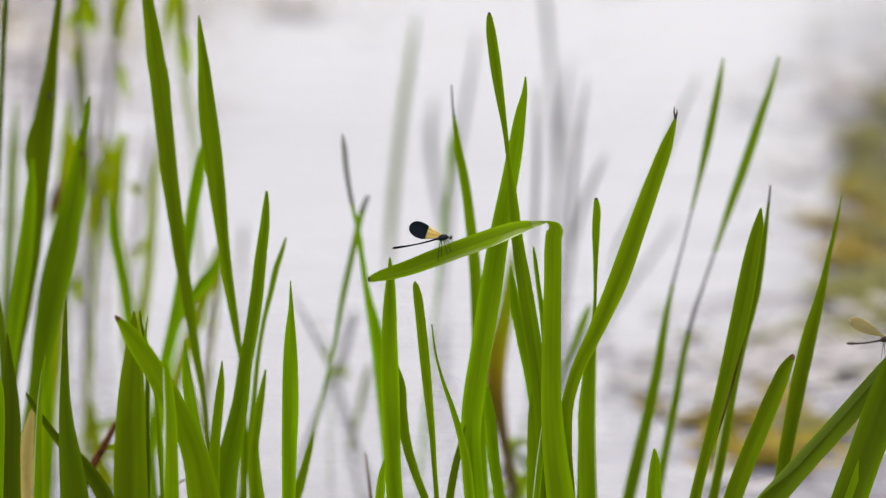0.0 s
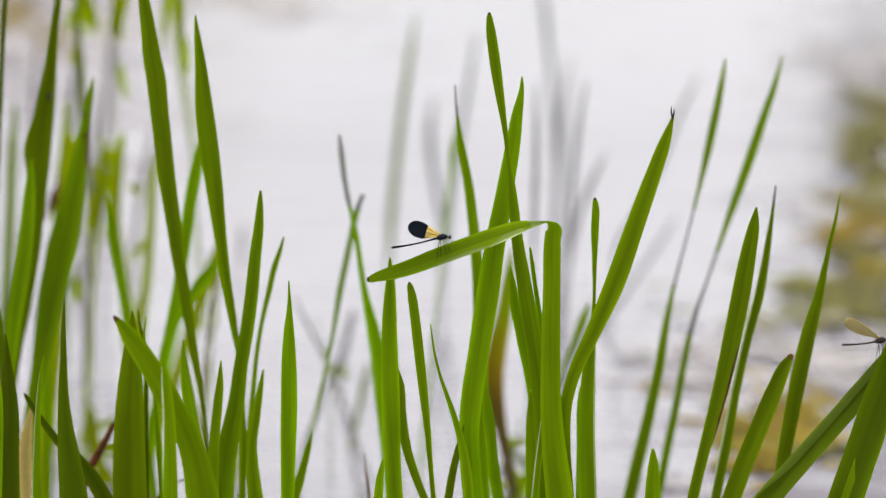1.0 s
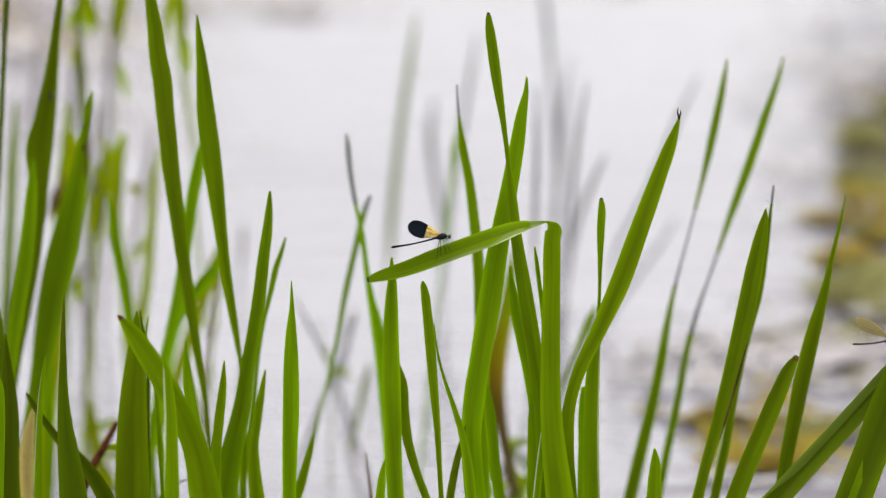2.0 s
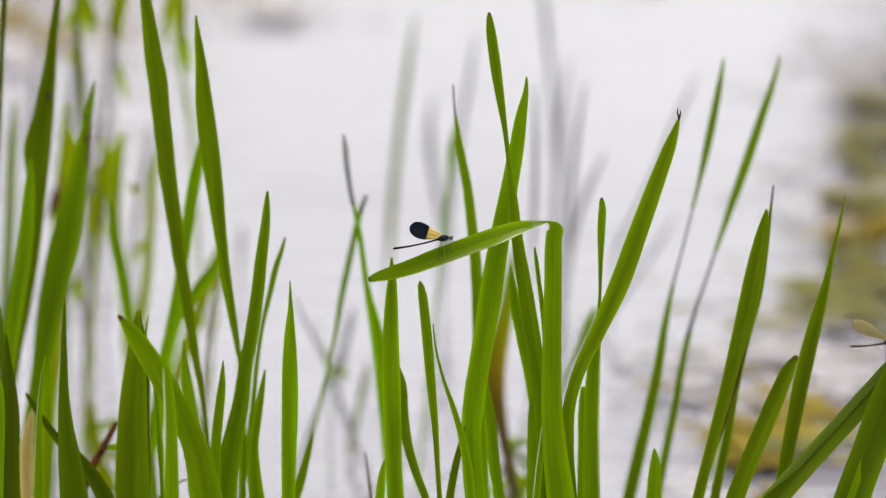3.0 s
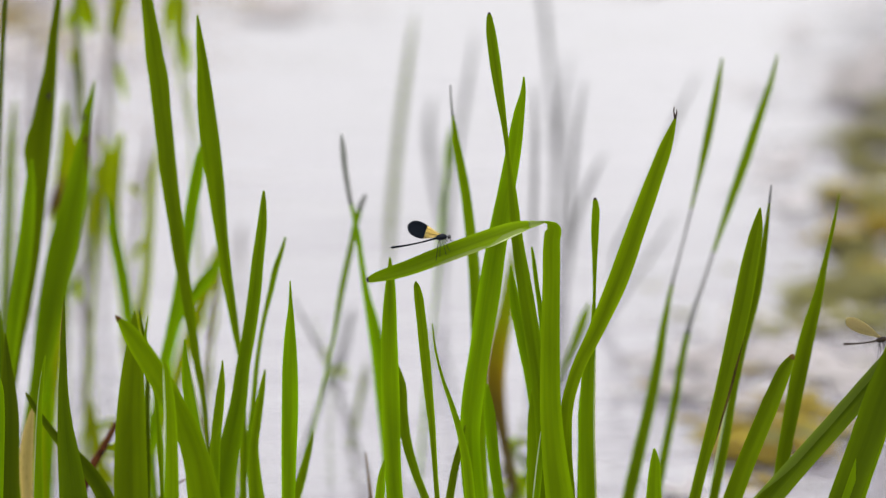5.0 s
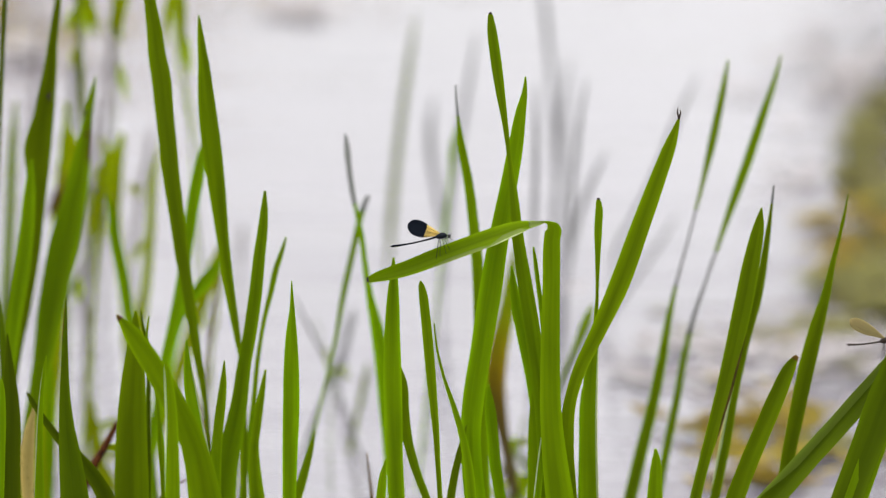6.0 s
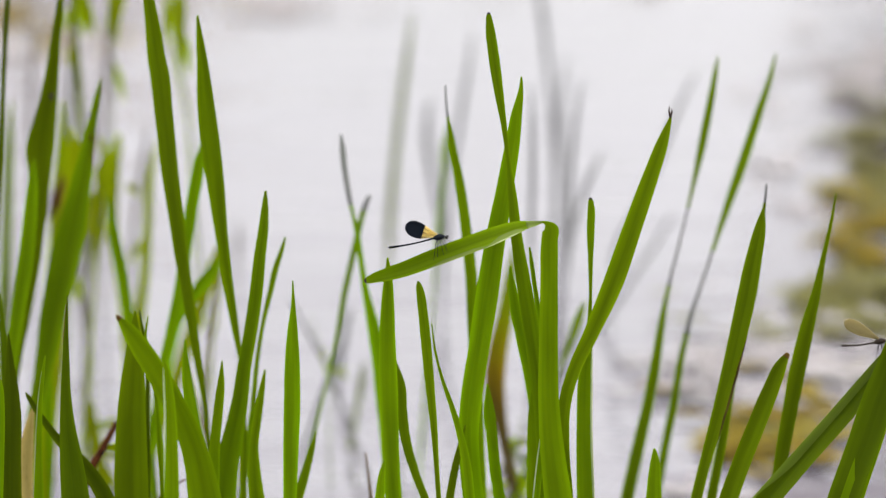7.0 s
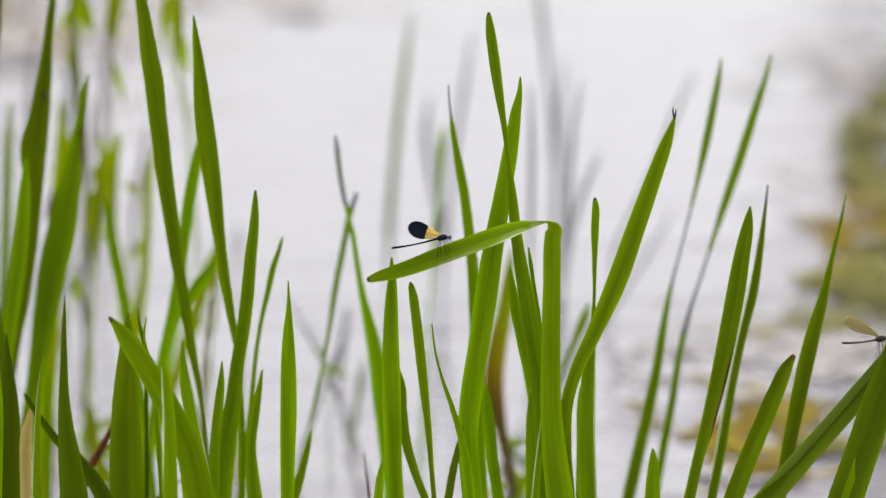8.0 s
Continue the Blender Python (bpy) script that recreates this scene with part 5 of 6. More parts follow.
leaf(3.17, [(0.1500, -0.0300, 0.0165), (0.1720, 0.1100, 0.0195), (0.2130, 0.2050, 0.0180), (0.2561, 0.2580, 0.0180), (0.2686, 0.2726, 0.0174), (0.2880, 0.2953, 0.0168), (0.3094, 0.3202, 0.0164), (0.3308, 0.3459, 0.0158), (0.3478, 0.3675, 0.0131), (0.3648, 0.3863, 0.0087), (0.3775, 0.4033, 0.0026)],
     "broad deep green leaning leaf, a damselfly perched on it", LEAF_DEEP, keel=0.6, turn=10, name='leaning_flag_leaf', rim=(0.26, 0.97, -1.0, -0.18, "upturned_half", LEAF_PALE, "upturned half of the blade, painted lighter for its sheen"), sway=[0.0, 3.9, -3.9, 2.6, 2.6, -1.3, -2.6, -1.3, 0.0, -5.2, -4.3, -2.6, -3.9])
leaf(3.15, [(0.2599, -0.0300, 0.0201), (0.2822, 0.1186, 0.0236), (0.3130, 0.2635, 0.0236), (0.3192, 0.2825, 0.0236), (0.3287, 0.3095, 0.0244), (0.3385, 0.3410, 0.0235), (0.3478, 0.3723, 0.0174), (0.3535, 0.4079, 0.0035)],
     "broad deep green flag leaf", LEAF_DEEP, keel=0.3, turn=12, marks=((0.2, 0.5, -0.2, 0.3, "pale_streak", LEAF_YOUNG, "lighter streak along the blade"),), sway=[0.0, 3.9, -3.9, 2.6, 2.6, -1.3, -2.6, -1.3, 0.0, -5.2, -4.3, -2.6, -3.9])
leaf(3.20, [(0.2767, -0.0300, 0.0121), (0.2977, 0.1124, 0.0142), (0.3269, 0.2498, 0.0142), (0.3332, 0.2690, 0.0133), (0.3444, 0.3011, 0.0115), (0.3561, 0.3330, 0.0035)],
     "green flag leaf behind a broad one", LEAF, sway=[0.0, 3.9, -3.9, 2.6, 2.6, -1.3, -2.6, -1.3, 0.0, -5.3, -4.4, -2.6, -3.9])

# leaves standing farther out, blurred by distance
leaf(4.95, [(-0.0684, -0.0300, 0.0019), (-0.0666, 0.0156, 0.0019), (-0.0644, 0.0748, 0.0058), (-0.0624, 0.1060, 0.0090), (-0.0554, 0.1819, 0.0088), (-0.0473, 0.2506, 0.0082), (-0.0383, 0.3119, 0.0070), (-0.0308, 0.3662, 0.0019)],
     "flag leaf standing far out in the pond, its colour dulled for distance", LEAF_MIST, sway=[0.0, 1.1, -1.1, -0.6, -1.8, -0.6, -2.3, -1.8, -1.1, -3.4, -5.2, -4.6, -6.3])
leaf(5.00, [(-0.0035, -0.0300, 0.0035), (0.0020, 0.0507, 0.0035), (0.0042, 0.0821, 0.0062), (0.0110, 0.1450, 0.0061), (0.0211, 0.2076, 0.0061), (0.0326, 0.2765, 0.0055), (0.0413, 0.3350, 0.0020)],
     "flag leaf standing far out in the pond, its colour dulled for distance", LEAF_FAR, sway=[0.0, 1.1, -1.1, -0.6, -1.7, -0.6, -2.3, -1.7, -1.1, -3.5, -5.2, -4.6, -6.4])
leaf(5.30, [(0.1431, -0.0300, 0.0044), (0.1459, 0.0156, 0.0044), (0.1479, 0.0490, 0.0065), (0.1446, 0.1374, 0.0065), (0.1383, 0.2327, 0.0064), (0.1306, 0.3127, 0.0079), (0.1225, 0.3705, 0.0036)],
     "flag leaf standing far out in the pond, its colour dulled for distance", LEAF_FAR, sway=[0.0, 1.3, -1.3, -0.6, -1.9, -0.6, -2.6, -1.9, -1.3, -3.9, -5.8, -5.2, -7.1])
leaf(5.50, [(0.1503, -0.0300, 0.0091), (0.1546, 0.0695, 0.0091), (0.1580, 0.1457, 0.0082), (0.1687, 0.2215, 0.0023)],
     "flag leaf standing far out in the pond, its colour dulled for distance", LEAF_FAR, sway=[0.0, 1.4, -1.4, -0.7, -2.1, -0.7, -2.8, -2.1, -1.4, -4.2, -6.3, -5.6, -7.7])
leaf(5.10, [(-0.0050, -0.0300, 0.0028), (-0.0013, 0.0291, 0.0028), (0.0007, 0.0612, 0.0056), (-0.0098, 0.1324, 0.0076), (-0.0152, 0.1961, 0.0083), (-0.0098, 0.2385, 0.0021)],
     "flag leaf standing far out in the pond, its colour dulled for distance", LEAF_FAR, sway=[0.0, 1.2, -1.2, -0.6, -1.9, -0.6, -2.5, -1.9, -1.2, -3.7, -5.6, -5.0, -6.9])
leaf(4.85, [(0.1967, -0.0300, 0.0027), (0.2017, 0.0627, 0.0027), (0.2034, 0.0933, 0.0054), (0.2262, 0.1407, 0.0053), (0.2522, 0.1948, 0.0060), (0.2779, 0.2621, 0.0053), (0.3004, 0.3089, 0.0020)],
     "flag leaf standing far out in the pond, its colour dulled for distance", LEAF_FAR, sway=[0.0, 1.1, -1.1, -0.6, -1.8, -0.6, -2.4, -1.8, -1.1, -3.5, -5.3, -4.8, -6.6])
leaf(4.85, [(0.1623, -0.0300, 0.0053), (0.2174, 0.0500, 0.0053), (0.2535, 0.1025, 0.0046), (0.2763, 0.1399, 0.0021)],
     "flag leaf standing far out in the pond, its colour dulled for distance", LEAF_FAR, sway=[0.0, 1.1, -1.1, -0.6, -1.8, -0.6, -2.3, -1.8, -1.1, -3.4, -5.2, -4.6, -6.3])
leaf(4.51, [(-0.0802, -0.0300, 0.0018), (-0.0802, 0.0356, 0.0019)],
     "flag leaf standing far out in the pond, its colour dulled for distance", LEAF_FAR, sway=[0.0, 1.2, -1.2, -0.6, -1.9, -0.6, -2.5, -1.9, -1.2, -3.7, -5.6, -4.9, -6.8])
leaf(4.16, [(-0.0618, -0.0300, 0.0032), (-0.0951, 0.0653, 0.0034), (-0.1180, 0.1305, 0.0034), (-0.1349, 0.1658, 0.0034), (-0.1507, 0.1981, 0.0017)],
     "flag leaf standing far out in the pond, its colour dulled for distance", LEAF_FAR, rib=False, sway=[0.0, 1.1, -1.1, -0.5, -1.7, -0.5, -2.3, -1.7, -1.1, -3.4, -5.1, -4.6, -6.2])
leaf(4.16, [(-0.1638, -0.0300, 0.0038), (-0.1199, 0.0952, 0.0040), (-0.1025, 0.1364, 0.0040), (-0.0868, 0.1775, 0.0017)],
     "flag leaf standing far out in the pond, its colour dulled for distance", LEAF_FAR, rib=False, sway=[0.0, 1.1, -1.1, -0.5, -1.7, -0.5, -2.3, -1.7, -1.1, -3.4, -5.1, -4.6, -6.2])
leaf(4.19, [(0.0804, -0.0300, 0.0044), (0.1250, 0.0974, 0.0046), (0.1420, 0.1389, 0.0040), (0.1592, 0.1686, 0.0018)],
     "flag leaf standing far out in the pond, its colour dulled for distance", LEAF_FAR, sway=[0.0, 1.1, -1.1, -0.6, -1.8, -0.6, -2.3, -1.8, -1.1, -3.4, -5.2, -4.6, -6.3])
leaf(4.20, [(-0.3545, -0.0300, 0.0021), (-0.3580, 0.1367, 0.0022), (-0.3609, 0.2733, 0.0022), (-0.3621, 0.3318, 0.0050), (-0.3634, 0.3900, 0.0075), (-0.3667, 0.4593, 0.0069), (-0.3684, 0.5282, 0.0025)],
     "dull green flag leaf far behind the bed", LEAF_MIST, sway=[0.0, 1.1, -1.1, -0.6, -1.7, -0.6, -2.3, -1.7, -1.1, -3.5, -5.2, -4.6, -6.4])
leaf(4.18, [(-0.2995, -0.0300, 0.0109), (-0.3103, 0.0735, 0.0115), (-0.3181, 0.1470, 0.0115), (-0.3250, 0.2178, 0.0115), (-0.3310, 0.2705, 0.0114), (-0.3279, 0.3230, 0.0114), (-0.3205, 0.3608, 0.0035)],
     "yellow-green flag leaf far behind the bed", LEAF_HERB, sway=[0.0, 1.2, -1.2, -0.5, -1.7, -0.5, -2.3, -1.7, -1.2, -3.5, -5.1, -4.6, -6.3])
leaf(4.20, [(-0.4624, -0.0300, 0.0098), (-0.4495, 0.1425, 0.0103), (-0.4387, 0.2851, 0.0103), (-0.4353, 0.3435, 0.0091), (-0.4309, 0.3900, 0.0029)],
     "yellow-green flag leaf far behind the bed", LEAF, sway=[0.0, 1.1, -1.1, -0.6, -1.7, -0.6, -2.3, -1.7, -1.1, -3.5, -5.2, -4.6, -6.4])
leaf(4.17, [(-0.3281, -0.0300, 0.0099), (-0.3156, 0.0812, 0.0104), (-0.3064, 0.1623, 0.0104), (-0.2986, 0.2210, 0.0103), (-0.2946, 0.2678, 0.0091), (-0.2904, 0.3202, 0.0080), (-0.2820, 0.3549, 0.0022)],
     "yellow-green flag leaf far behind the bed", LEAF_HERB, sway=[0.0, 1.2, -1.2, -0.5, -1.7, -0.5, -2.2, -1.7, -1.2, -3.4, -5.1, -4.6, -6.3])
leaf(3.62, [(-0.2500, -0.0300, 0.0080), (-0.2588, 0.1664, 0.0074), (-0.2663, 0.2336, 0.0084), (-0.2732, 0.2746, 0.0084), (-0.2777, 0.3078, 0.0084), (-0.2826, 0.3409, 0.0089), (-0.2876, 0.3714, 0.0079), (-0.2911, 0.3967, 0.0044), (-0.2929, 0.4093, 0.0010)],
     "green flag leaf standing just behind the bed", LEAF, sway=[0.0, -0.5, -2.3, -0.5, -0.5, -0.5, 0.0, 0.0, 0.0, 0.0, -0.5, -2.3, -3.5])
leaf(4.17, [(-0.4165, -0.0300, 0.0130), (-0.4010, 0.1252, 0.0137), (-0.3886, 0.2503, 0.0137), (-0.3830, 0.3027, 0.0149), (-0.3787, 0.3490, 0.0113), (-0.3767, 0.3952, 0.0029)],
     "yellow-green flag leaf far behind the bed", LEAF_HERB, sway=[0.0, 1.2, -1.2, -0.5, -1.7, -0.5, -2.2, -1.7, -1.2, -3.4, -5.1, -4.6, -6.3])
leaf(4.18, [(-0.2600, -0.0300, 0.0038), (-0.2429, 0.0913, 0.0040), (-0.2301, 0.1825, 0.0040), (-0.2274, 0.2178, 0.0086), (-0.2201, 0.2530, 0.0023)],
     "yellow-green flag leaf far behind the bed", LEAF_HERB, sway=[0.0, -0.5, -2.3, -0.5, -0.5, -0.5, 0.0, 0.0, 0.0, 0.0, -0.5, -2.3, -3.5])
leaf(4.15, [(-0.3706, -0.0300, 0.0038), (-0.3587, 0.1160, 0.0040), (-0.3492, 0.2319, 0.0040), (-0.3475, 0.2725, 0.0091), (-0.3422, 0.3188, 0.0102), (-0.3381, 0.3591, 0.0029)],
     "yellow-green flag leaf far behind the bed", LEAF_HERB, sway=[0.0, -0.6, -1.7, 0.0, 0.0, 0.0, 1.1, 0.0, 1.1, 1.1, 0.0, -0.6, -1.7])
leaf(4.15, [(-0.3394, -0.0300, 0.0131), (-0.3514, 0.0380, 0.0138), (-0.3565, 0.0736, 0.0103), (-0.3629, 0.1031, 0.0023)],
     "yellow-green flag leaf far behind the bed", LEAF_HERB, sway=[0.0, -0.6, -1.7, 0.0, 0.0, 0.0, 1.1, 0.0, 1.1, 1.1, 0.0, -0.6, -1.7])
leaf(4.07, [(-0.3197, -0.0300, 0.0117), (-0.2729, 0.1096, 0.0123), (-0.2361, 0.2193, 0.0123), (-0.2257, 0.2479, 0.0123), (-0.2170, 0.2764, 0.0022)],
     "yellow-green flag leaf far behind the bed", LEAF_HERB, sway=[0.0, -0.6, -2.2, -0.6, -0.6, -0.6, 0.0, 0.0, 0.0, 0.0, -0.6, -2.2, -3.3])

leaf(4.60, [(-0.4850, -0.0300, 0.0044), (-0.4820, 0.0755, 0.0044), (-0.4796, 0.1596, 0.0056), (-0.4788, 0.2302, 0.0100), (-0.4752, 0.2813, 0.0087), (-0.4732, 0.3131, 0.0019)],
     "dull greyish-brown dead reed far behind the bed", LEAF_TAUPE, rib=False, sway=[0.0, 1.2, -1.2, -0.7, -1.9, -0.7, -2.5, -1.9, -1.2, -3.7, -5.7, -5.0, -6.9])
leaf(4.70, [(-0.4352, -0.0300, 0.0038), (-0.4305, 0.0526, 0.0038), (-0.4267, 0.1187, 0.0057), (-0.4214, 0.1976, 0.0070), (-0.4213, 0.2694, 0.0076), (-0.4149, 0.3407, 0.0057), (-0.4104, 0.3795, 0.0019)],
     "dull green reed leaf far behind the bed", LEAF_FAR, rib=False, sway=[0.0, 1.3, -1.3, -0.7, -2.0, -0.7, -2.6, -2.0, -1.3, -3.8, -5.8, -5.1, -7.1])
leaf(4.80, [(-0.4169, -0.0300, 0.0078), (-0.4187, 0.0161, 0.0078), (-0.4205, 0.0635, 0.0117), (-0.4171, 0.1107, 0.0078), (-0.4092, 0.1844, 0.0084), (-0.4029, 0.2444, 0.0078), (-0.3995, 0.2909, 0.0019)],
     "dull greyish-brown dead reed far behind the bed", LEAF_TAUPE, rib=False, sway=[0.0, 1.3, -1.3, -0.7, -2.0, -0.7, -2.6, -2.0, -1.3, -3.9, -5.9, -5.2, -7.2])
leaf(4.60, [(-0.3419, -0.0300, 0.0037), (-0.3441, 0.0755, 0.0037), (-0.3456, 0.1467, 0.0050), (-0.3385, 0.1982, 0.0056), (-0.3276, 0.2558, 0.0056), (-0.3220, 0.2940, 0.0019)],
     "dull greyish-brown dead reed far behind the bed", LEAF_TAUPE, rib=False, sway=[0.0, 1.2, -1.2, -0.7, -1.9, -0.7, -2.5, -1.9, -1.2, -3.7, -5.7, -5.0, -6.9])
leaf(4.50, [(-0.2715, -0.0300, 0.0024), (-0.2706, 0.1870, 0.0024), (-0.2703, 0.2623, 0.0030), (-0.2732, 0.3247, 0.0043), (-0.2824, 0.3743, 0.0055), (-0.2855, 0.4114, 0.0073), (-0.2945, 0.4729, 0.0097)],
     "yellow-green reed leaf far behind the bed", LEAF_HERB, rib=False, sway=[0.0, 1.2, -1.2, -0.7, -1.9, -0.7, -2.4, -1.9, -1.2, -3.7, -5.6, -4.9, -6.8])
leaf(4.90, [(-0.4069, -0.0300, 0.0046), (-0.4029, 0.0482, 0.0046), (-0.3980, 0.1442, 0.0060), (-0.3981, 0.2192, 0.0066), (-0.3913, 0.3071, 0.0079), (-0.3859, 0.3542, 0.0066), (-0.3817, 0.4078, 0.0040)],
     "dull greyish-brown dead reed far behind the bed", LEAF_TAUPE, rib=False, sway=[0.0, 1.3, -1.3, -0.7, -2.1, -0.7, -2.7, -2.1, -1.3, -4.0, -6.0, -5.3, -7.4])
leaf(4.50, [(-0.3445, -0.0300, 0.0061), (-0.3465, 0.0603, 0.0061), (-0.3476, 0.1112, 0.0085), (-0.3518, 0.1554, 0.0079), (-0.3563, 0.1870, 0.0049), (-0.3563, 0.2247, 0.0061), (-0.3538, 0.2623, 0.0085), (-0.3471, 0.2998, 0.0024)],
     "yellow-green reed leaf far behind the bed", LEAF_HERB, rib=False, sway=[0.0, 1.2, -1.2, -0.7, -1.9, -0.7, -2.4, -1.9, -1.2, -3.7, -5.6, -4.9, -6.8])
leaf(4.40, [(-0.3901, -0.0300, 0.0030), (-0.3776, 0.1214, 0.0030), (-0.3730, 0.1771, 0.0036), (-0.3698, 0.2202, 0.0083), (-0.3718, 0.2479, 0.0048), (-0.3690, 0.2693, 0.0018)],
     "dull green reed leaf far behind the bed", LEAF_MIST, rib=False, sway=[0.0, 1.2, -1.2, -0.7, -1.8, -0.7, -2.4, -1.8, -1.2, -3.6, -5.4, -4.8, -6.6])
leaf(4.90, [(-0.4898, -0.0300, 0.0040), (-0.4870, 0.0482, 0.0040), (-0.4840, 0.1306, 0.0053), (-0.4851, 0.2124, 0.0066), (-0.4791, 0.3071, 0.0060), (-0.4741, 0.3610, 0.0026)],
     "dull greyish-brown dead reed far behind the bed", LEAF_TAUPE, rib=False, sway=[0.0, 1.3, -1.3, -0.7, -2.1, -0.7, -2.7, -2.1, -1.3, -4.0, -6.0, -5.3, -7.4])
leaf(4.80, [(-0.2341, -0.0300, 0.0026), (-0.2350, 0.0297, 0.0026), (-0.2358, 0.0837, 0.0032), (-0.2327, 0.1241, 0.0052), (-0.2313, 0.1409, 0.0019)],
     "dull greyish-brown dead reed far behind the bed", LEAF_TAUPE, rib=False, sway=[0.0, 1.3, -1.3, -0.7, -2.0, -0.7, -2.6, -2.0, -1.3, -3.9, -5.9, -5.2, -7.2])
leaf(4.30, [(-0.1046, -0.0300, 0.0058), (-0.0903, 0.0346, 0.0058), (-0.0795, 0.0835, 0.0047), (-0.0765, 0.0957, 0.0017)],
     "dull green reed leaf far behind the bed", LEAF_MIST, rib=False, sway=[0.0, 1.2, -1.2, -0.6, -1.8, -0.6, -2.3, -1.8, -1.2, -3.5, -5.3, -4.7, -6.5])
leaf(4.60, [(-0.1263, -0.0300, 0.0056), (-0.1167, 0.0105, 0.0056), (-0.1090, 0.0430, 0.0075), (-0.1025, 0.0690, 0.0056), (-0.0986, 0.0853, 0.0019)],
     "dull green reed leaf far behind the bed", LEAF_FAR, rib=False, sway=[0.0, 1.2, -1.2, -0.7, -1.9, -0.7, -2.5, -1.9, -1.2, -3.7, -5.7, -5.0, -6.9])

# leafy herbs behind the bed
herb(4.32, [(-0.3990, -0.0385), (-0.3954, 0.0909), (-0.3900, 0.1884), (-0.3848, 0.2790), (-0.3787, 0.3569), (-0.3764, 0.4224), (-0.3748, 0.5110)],
     [(-0.3742, 0.5110, 0.0770, 174, 0.0300), (-0.3778, 0.4697, 0.0300, 205, 0.0170), (-0.3705, 0.4874, 0.0500, 160, 0.0180), (-0.3798, 0.4253, 0.0220, 190, 0.0160), (-0.3832, 0.3330, 0.0450, 190, 0.0150), (-0.3877, 0.2489, 0.0500, 185, 0.0140)],
     "leafy yellow-green herb among the flag leaves", sway=[0.0, 1.2, -1.2, -0.6, -1.7, -0.6, -2.4, -1.7, -1.2, -3.6, -5.3, -4.7, -6.5])
herb(4.32, [(-0.3282, -0.0298), (-0.3297, 0.1031), (-0.3337, 0.1519), (-0.3389, 0.1944), (-0.3424, 0.2368), (-0.3411, 0.2790), (-0.3415, 0.3270), (-0.3379, 0.4045), (-0.3385, 0.4401), (-0.3378, 0.5227)],
     [(-0.3378, 0.4874, 0.0600, 176, 0.0200), (-0.3309, 0.4815, 0.0450, 200, 0.0180), (-0.3263, 0.5110, 0.0650, 185, 0.0220), (-0.3355, 0.4105, 0.0450, 170, 0.0140), (-0.3560, 0.3330, 0.0480, 160, 0.0170), (-0.3340, 0.3355, 0.0540, 194, 0.0210), (-0.3440, 0.3060, 0.0520, 183, 0.0190), (-0.3550, 0.2970, 0.0300, 165, 0.0150), (-0.3420, 0.2609, 0.0450, 200, 0.0120), (-0.3283, 0.1944, 0.0410, 30, 0.0130), (-0.3357, 0.1762, 0.0600, 165, 0.0180), (-0.3315, 0.1397, 0.0500, 185, 0.0160), (-0.3281, 0.2820, 0.0200, 130, 0.0140)],
     "leafy yellow-green herb among the flag leaves", sway=[0.0, 1.1, -1.1, -0.6, -1.8, -0.6, -2.4, -1.8, -1.1, -3.5, -5.3, -4.8, -6.6])
herb(4.20, [(-0.2396, -0.0300), (-0.2396, 0.0241), (-0.2391, 0.1673), (-0.2485, 0.2498), (-0.2543, 0.3435), (-0.2637, 0.4131), (-0.2652, 0.4708), (-0.2656, 0.5282)],
     [(-0.2652, 0.5110, 0.0690, 178, 0.0207), (-0.2630, 0.4651, 0.0518, 172, 0.0173), (-0.2749, 0.5052, 0.0633, 185, 0.0127), (-0.2521, 0.2851, 0.0461, 200, 0.0127), (-0.2374, 0.2204, 0.0345, 190, 0.0150), (-0.2329, 0.2027, 0.0518, 178, 0.0081), (-0.2414, 0.1673, 0.0345, 215, 0.0103)],
     "leafy yellow-green herb among the flag leaves", sway=[0.0, -0.6, -2.3, -0.6, -0.6, -0.6, 0.0, 0.0, 0.0, 0.0, -0.6, -2.3, -3.5])
herb(4.15, [(-0.4000, -0.0223), (-0.3931, 0.0964), (-0.3862, 0.1552), (-0.3775, 0.1962), (-0.3618, 0.2429), (-0.3477, 0.2719), (-0.3421, 0.3356)],
     [(-0.3415, 0.3384, 0.0300, 190, 0.0180), (-0.3447, 0.3125, 0.0300, 200, 0.0160), (-0.3484, 0.2951, 0.0350, 195, 0.0160), (-0.3668, 0.2196, 0.0300, 185, 0.0180)],
     "leafy yellow-green herb among the flag leaves", sway=[0.0, -0.6, -1.7, 0.0, 0.0, 0.0, 1.1, 0.0, 1.1, 1.1, 0.0, -0.6, -1.7])
herb(4.15, [(-0.3567, -0.0223), (-0.3589, 0.0194), (-0.3600, 0.0550), (-0.3600, 0.0875)],
     [(-0.3595, 0.0858, 0.0260, 175, 0.0180), (-0.3592, 0.0698, 0.0300, 200, 0.0140), (-0.3553, 0.0609, 0.0400, 62, 0.0160), (-0.3527, 0.0432, 0.0450, 115, 0.0180), (-0.3501, 0.0283, 0.0500, 150, 0.0200), (-0.3643, 0.0372, 0.0300, 230, 0.0140)],
     "low yellow-green herb between the flag leaves", sway=[0.0, -0.6, -1.7, 0.0, 0.0, 0.0, 1.1, 0.0, 1.1, 1.1, 0.0, -0.6, -1.7])
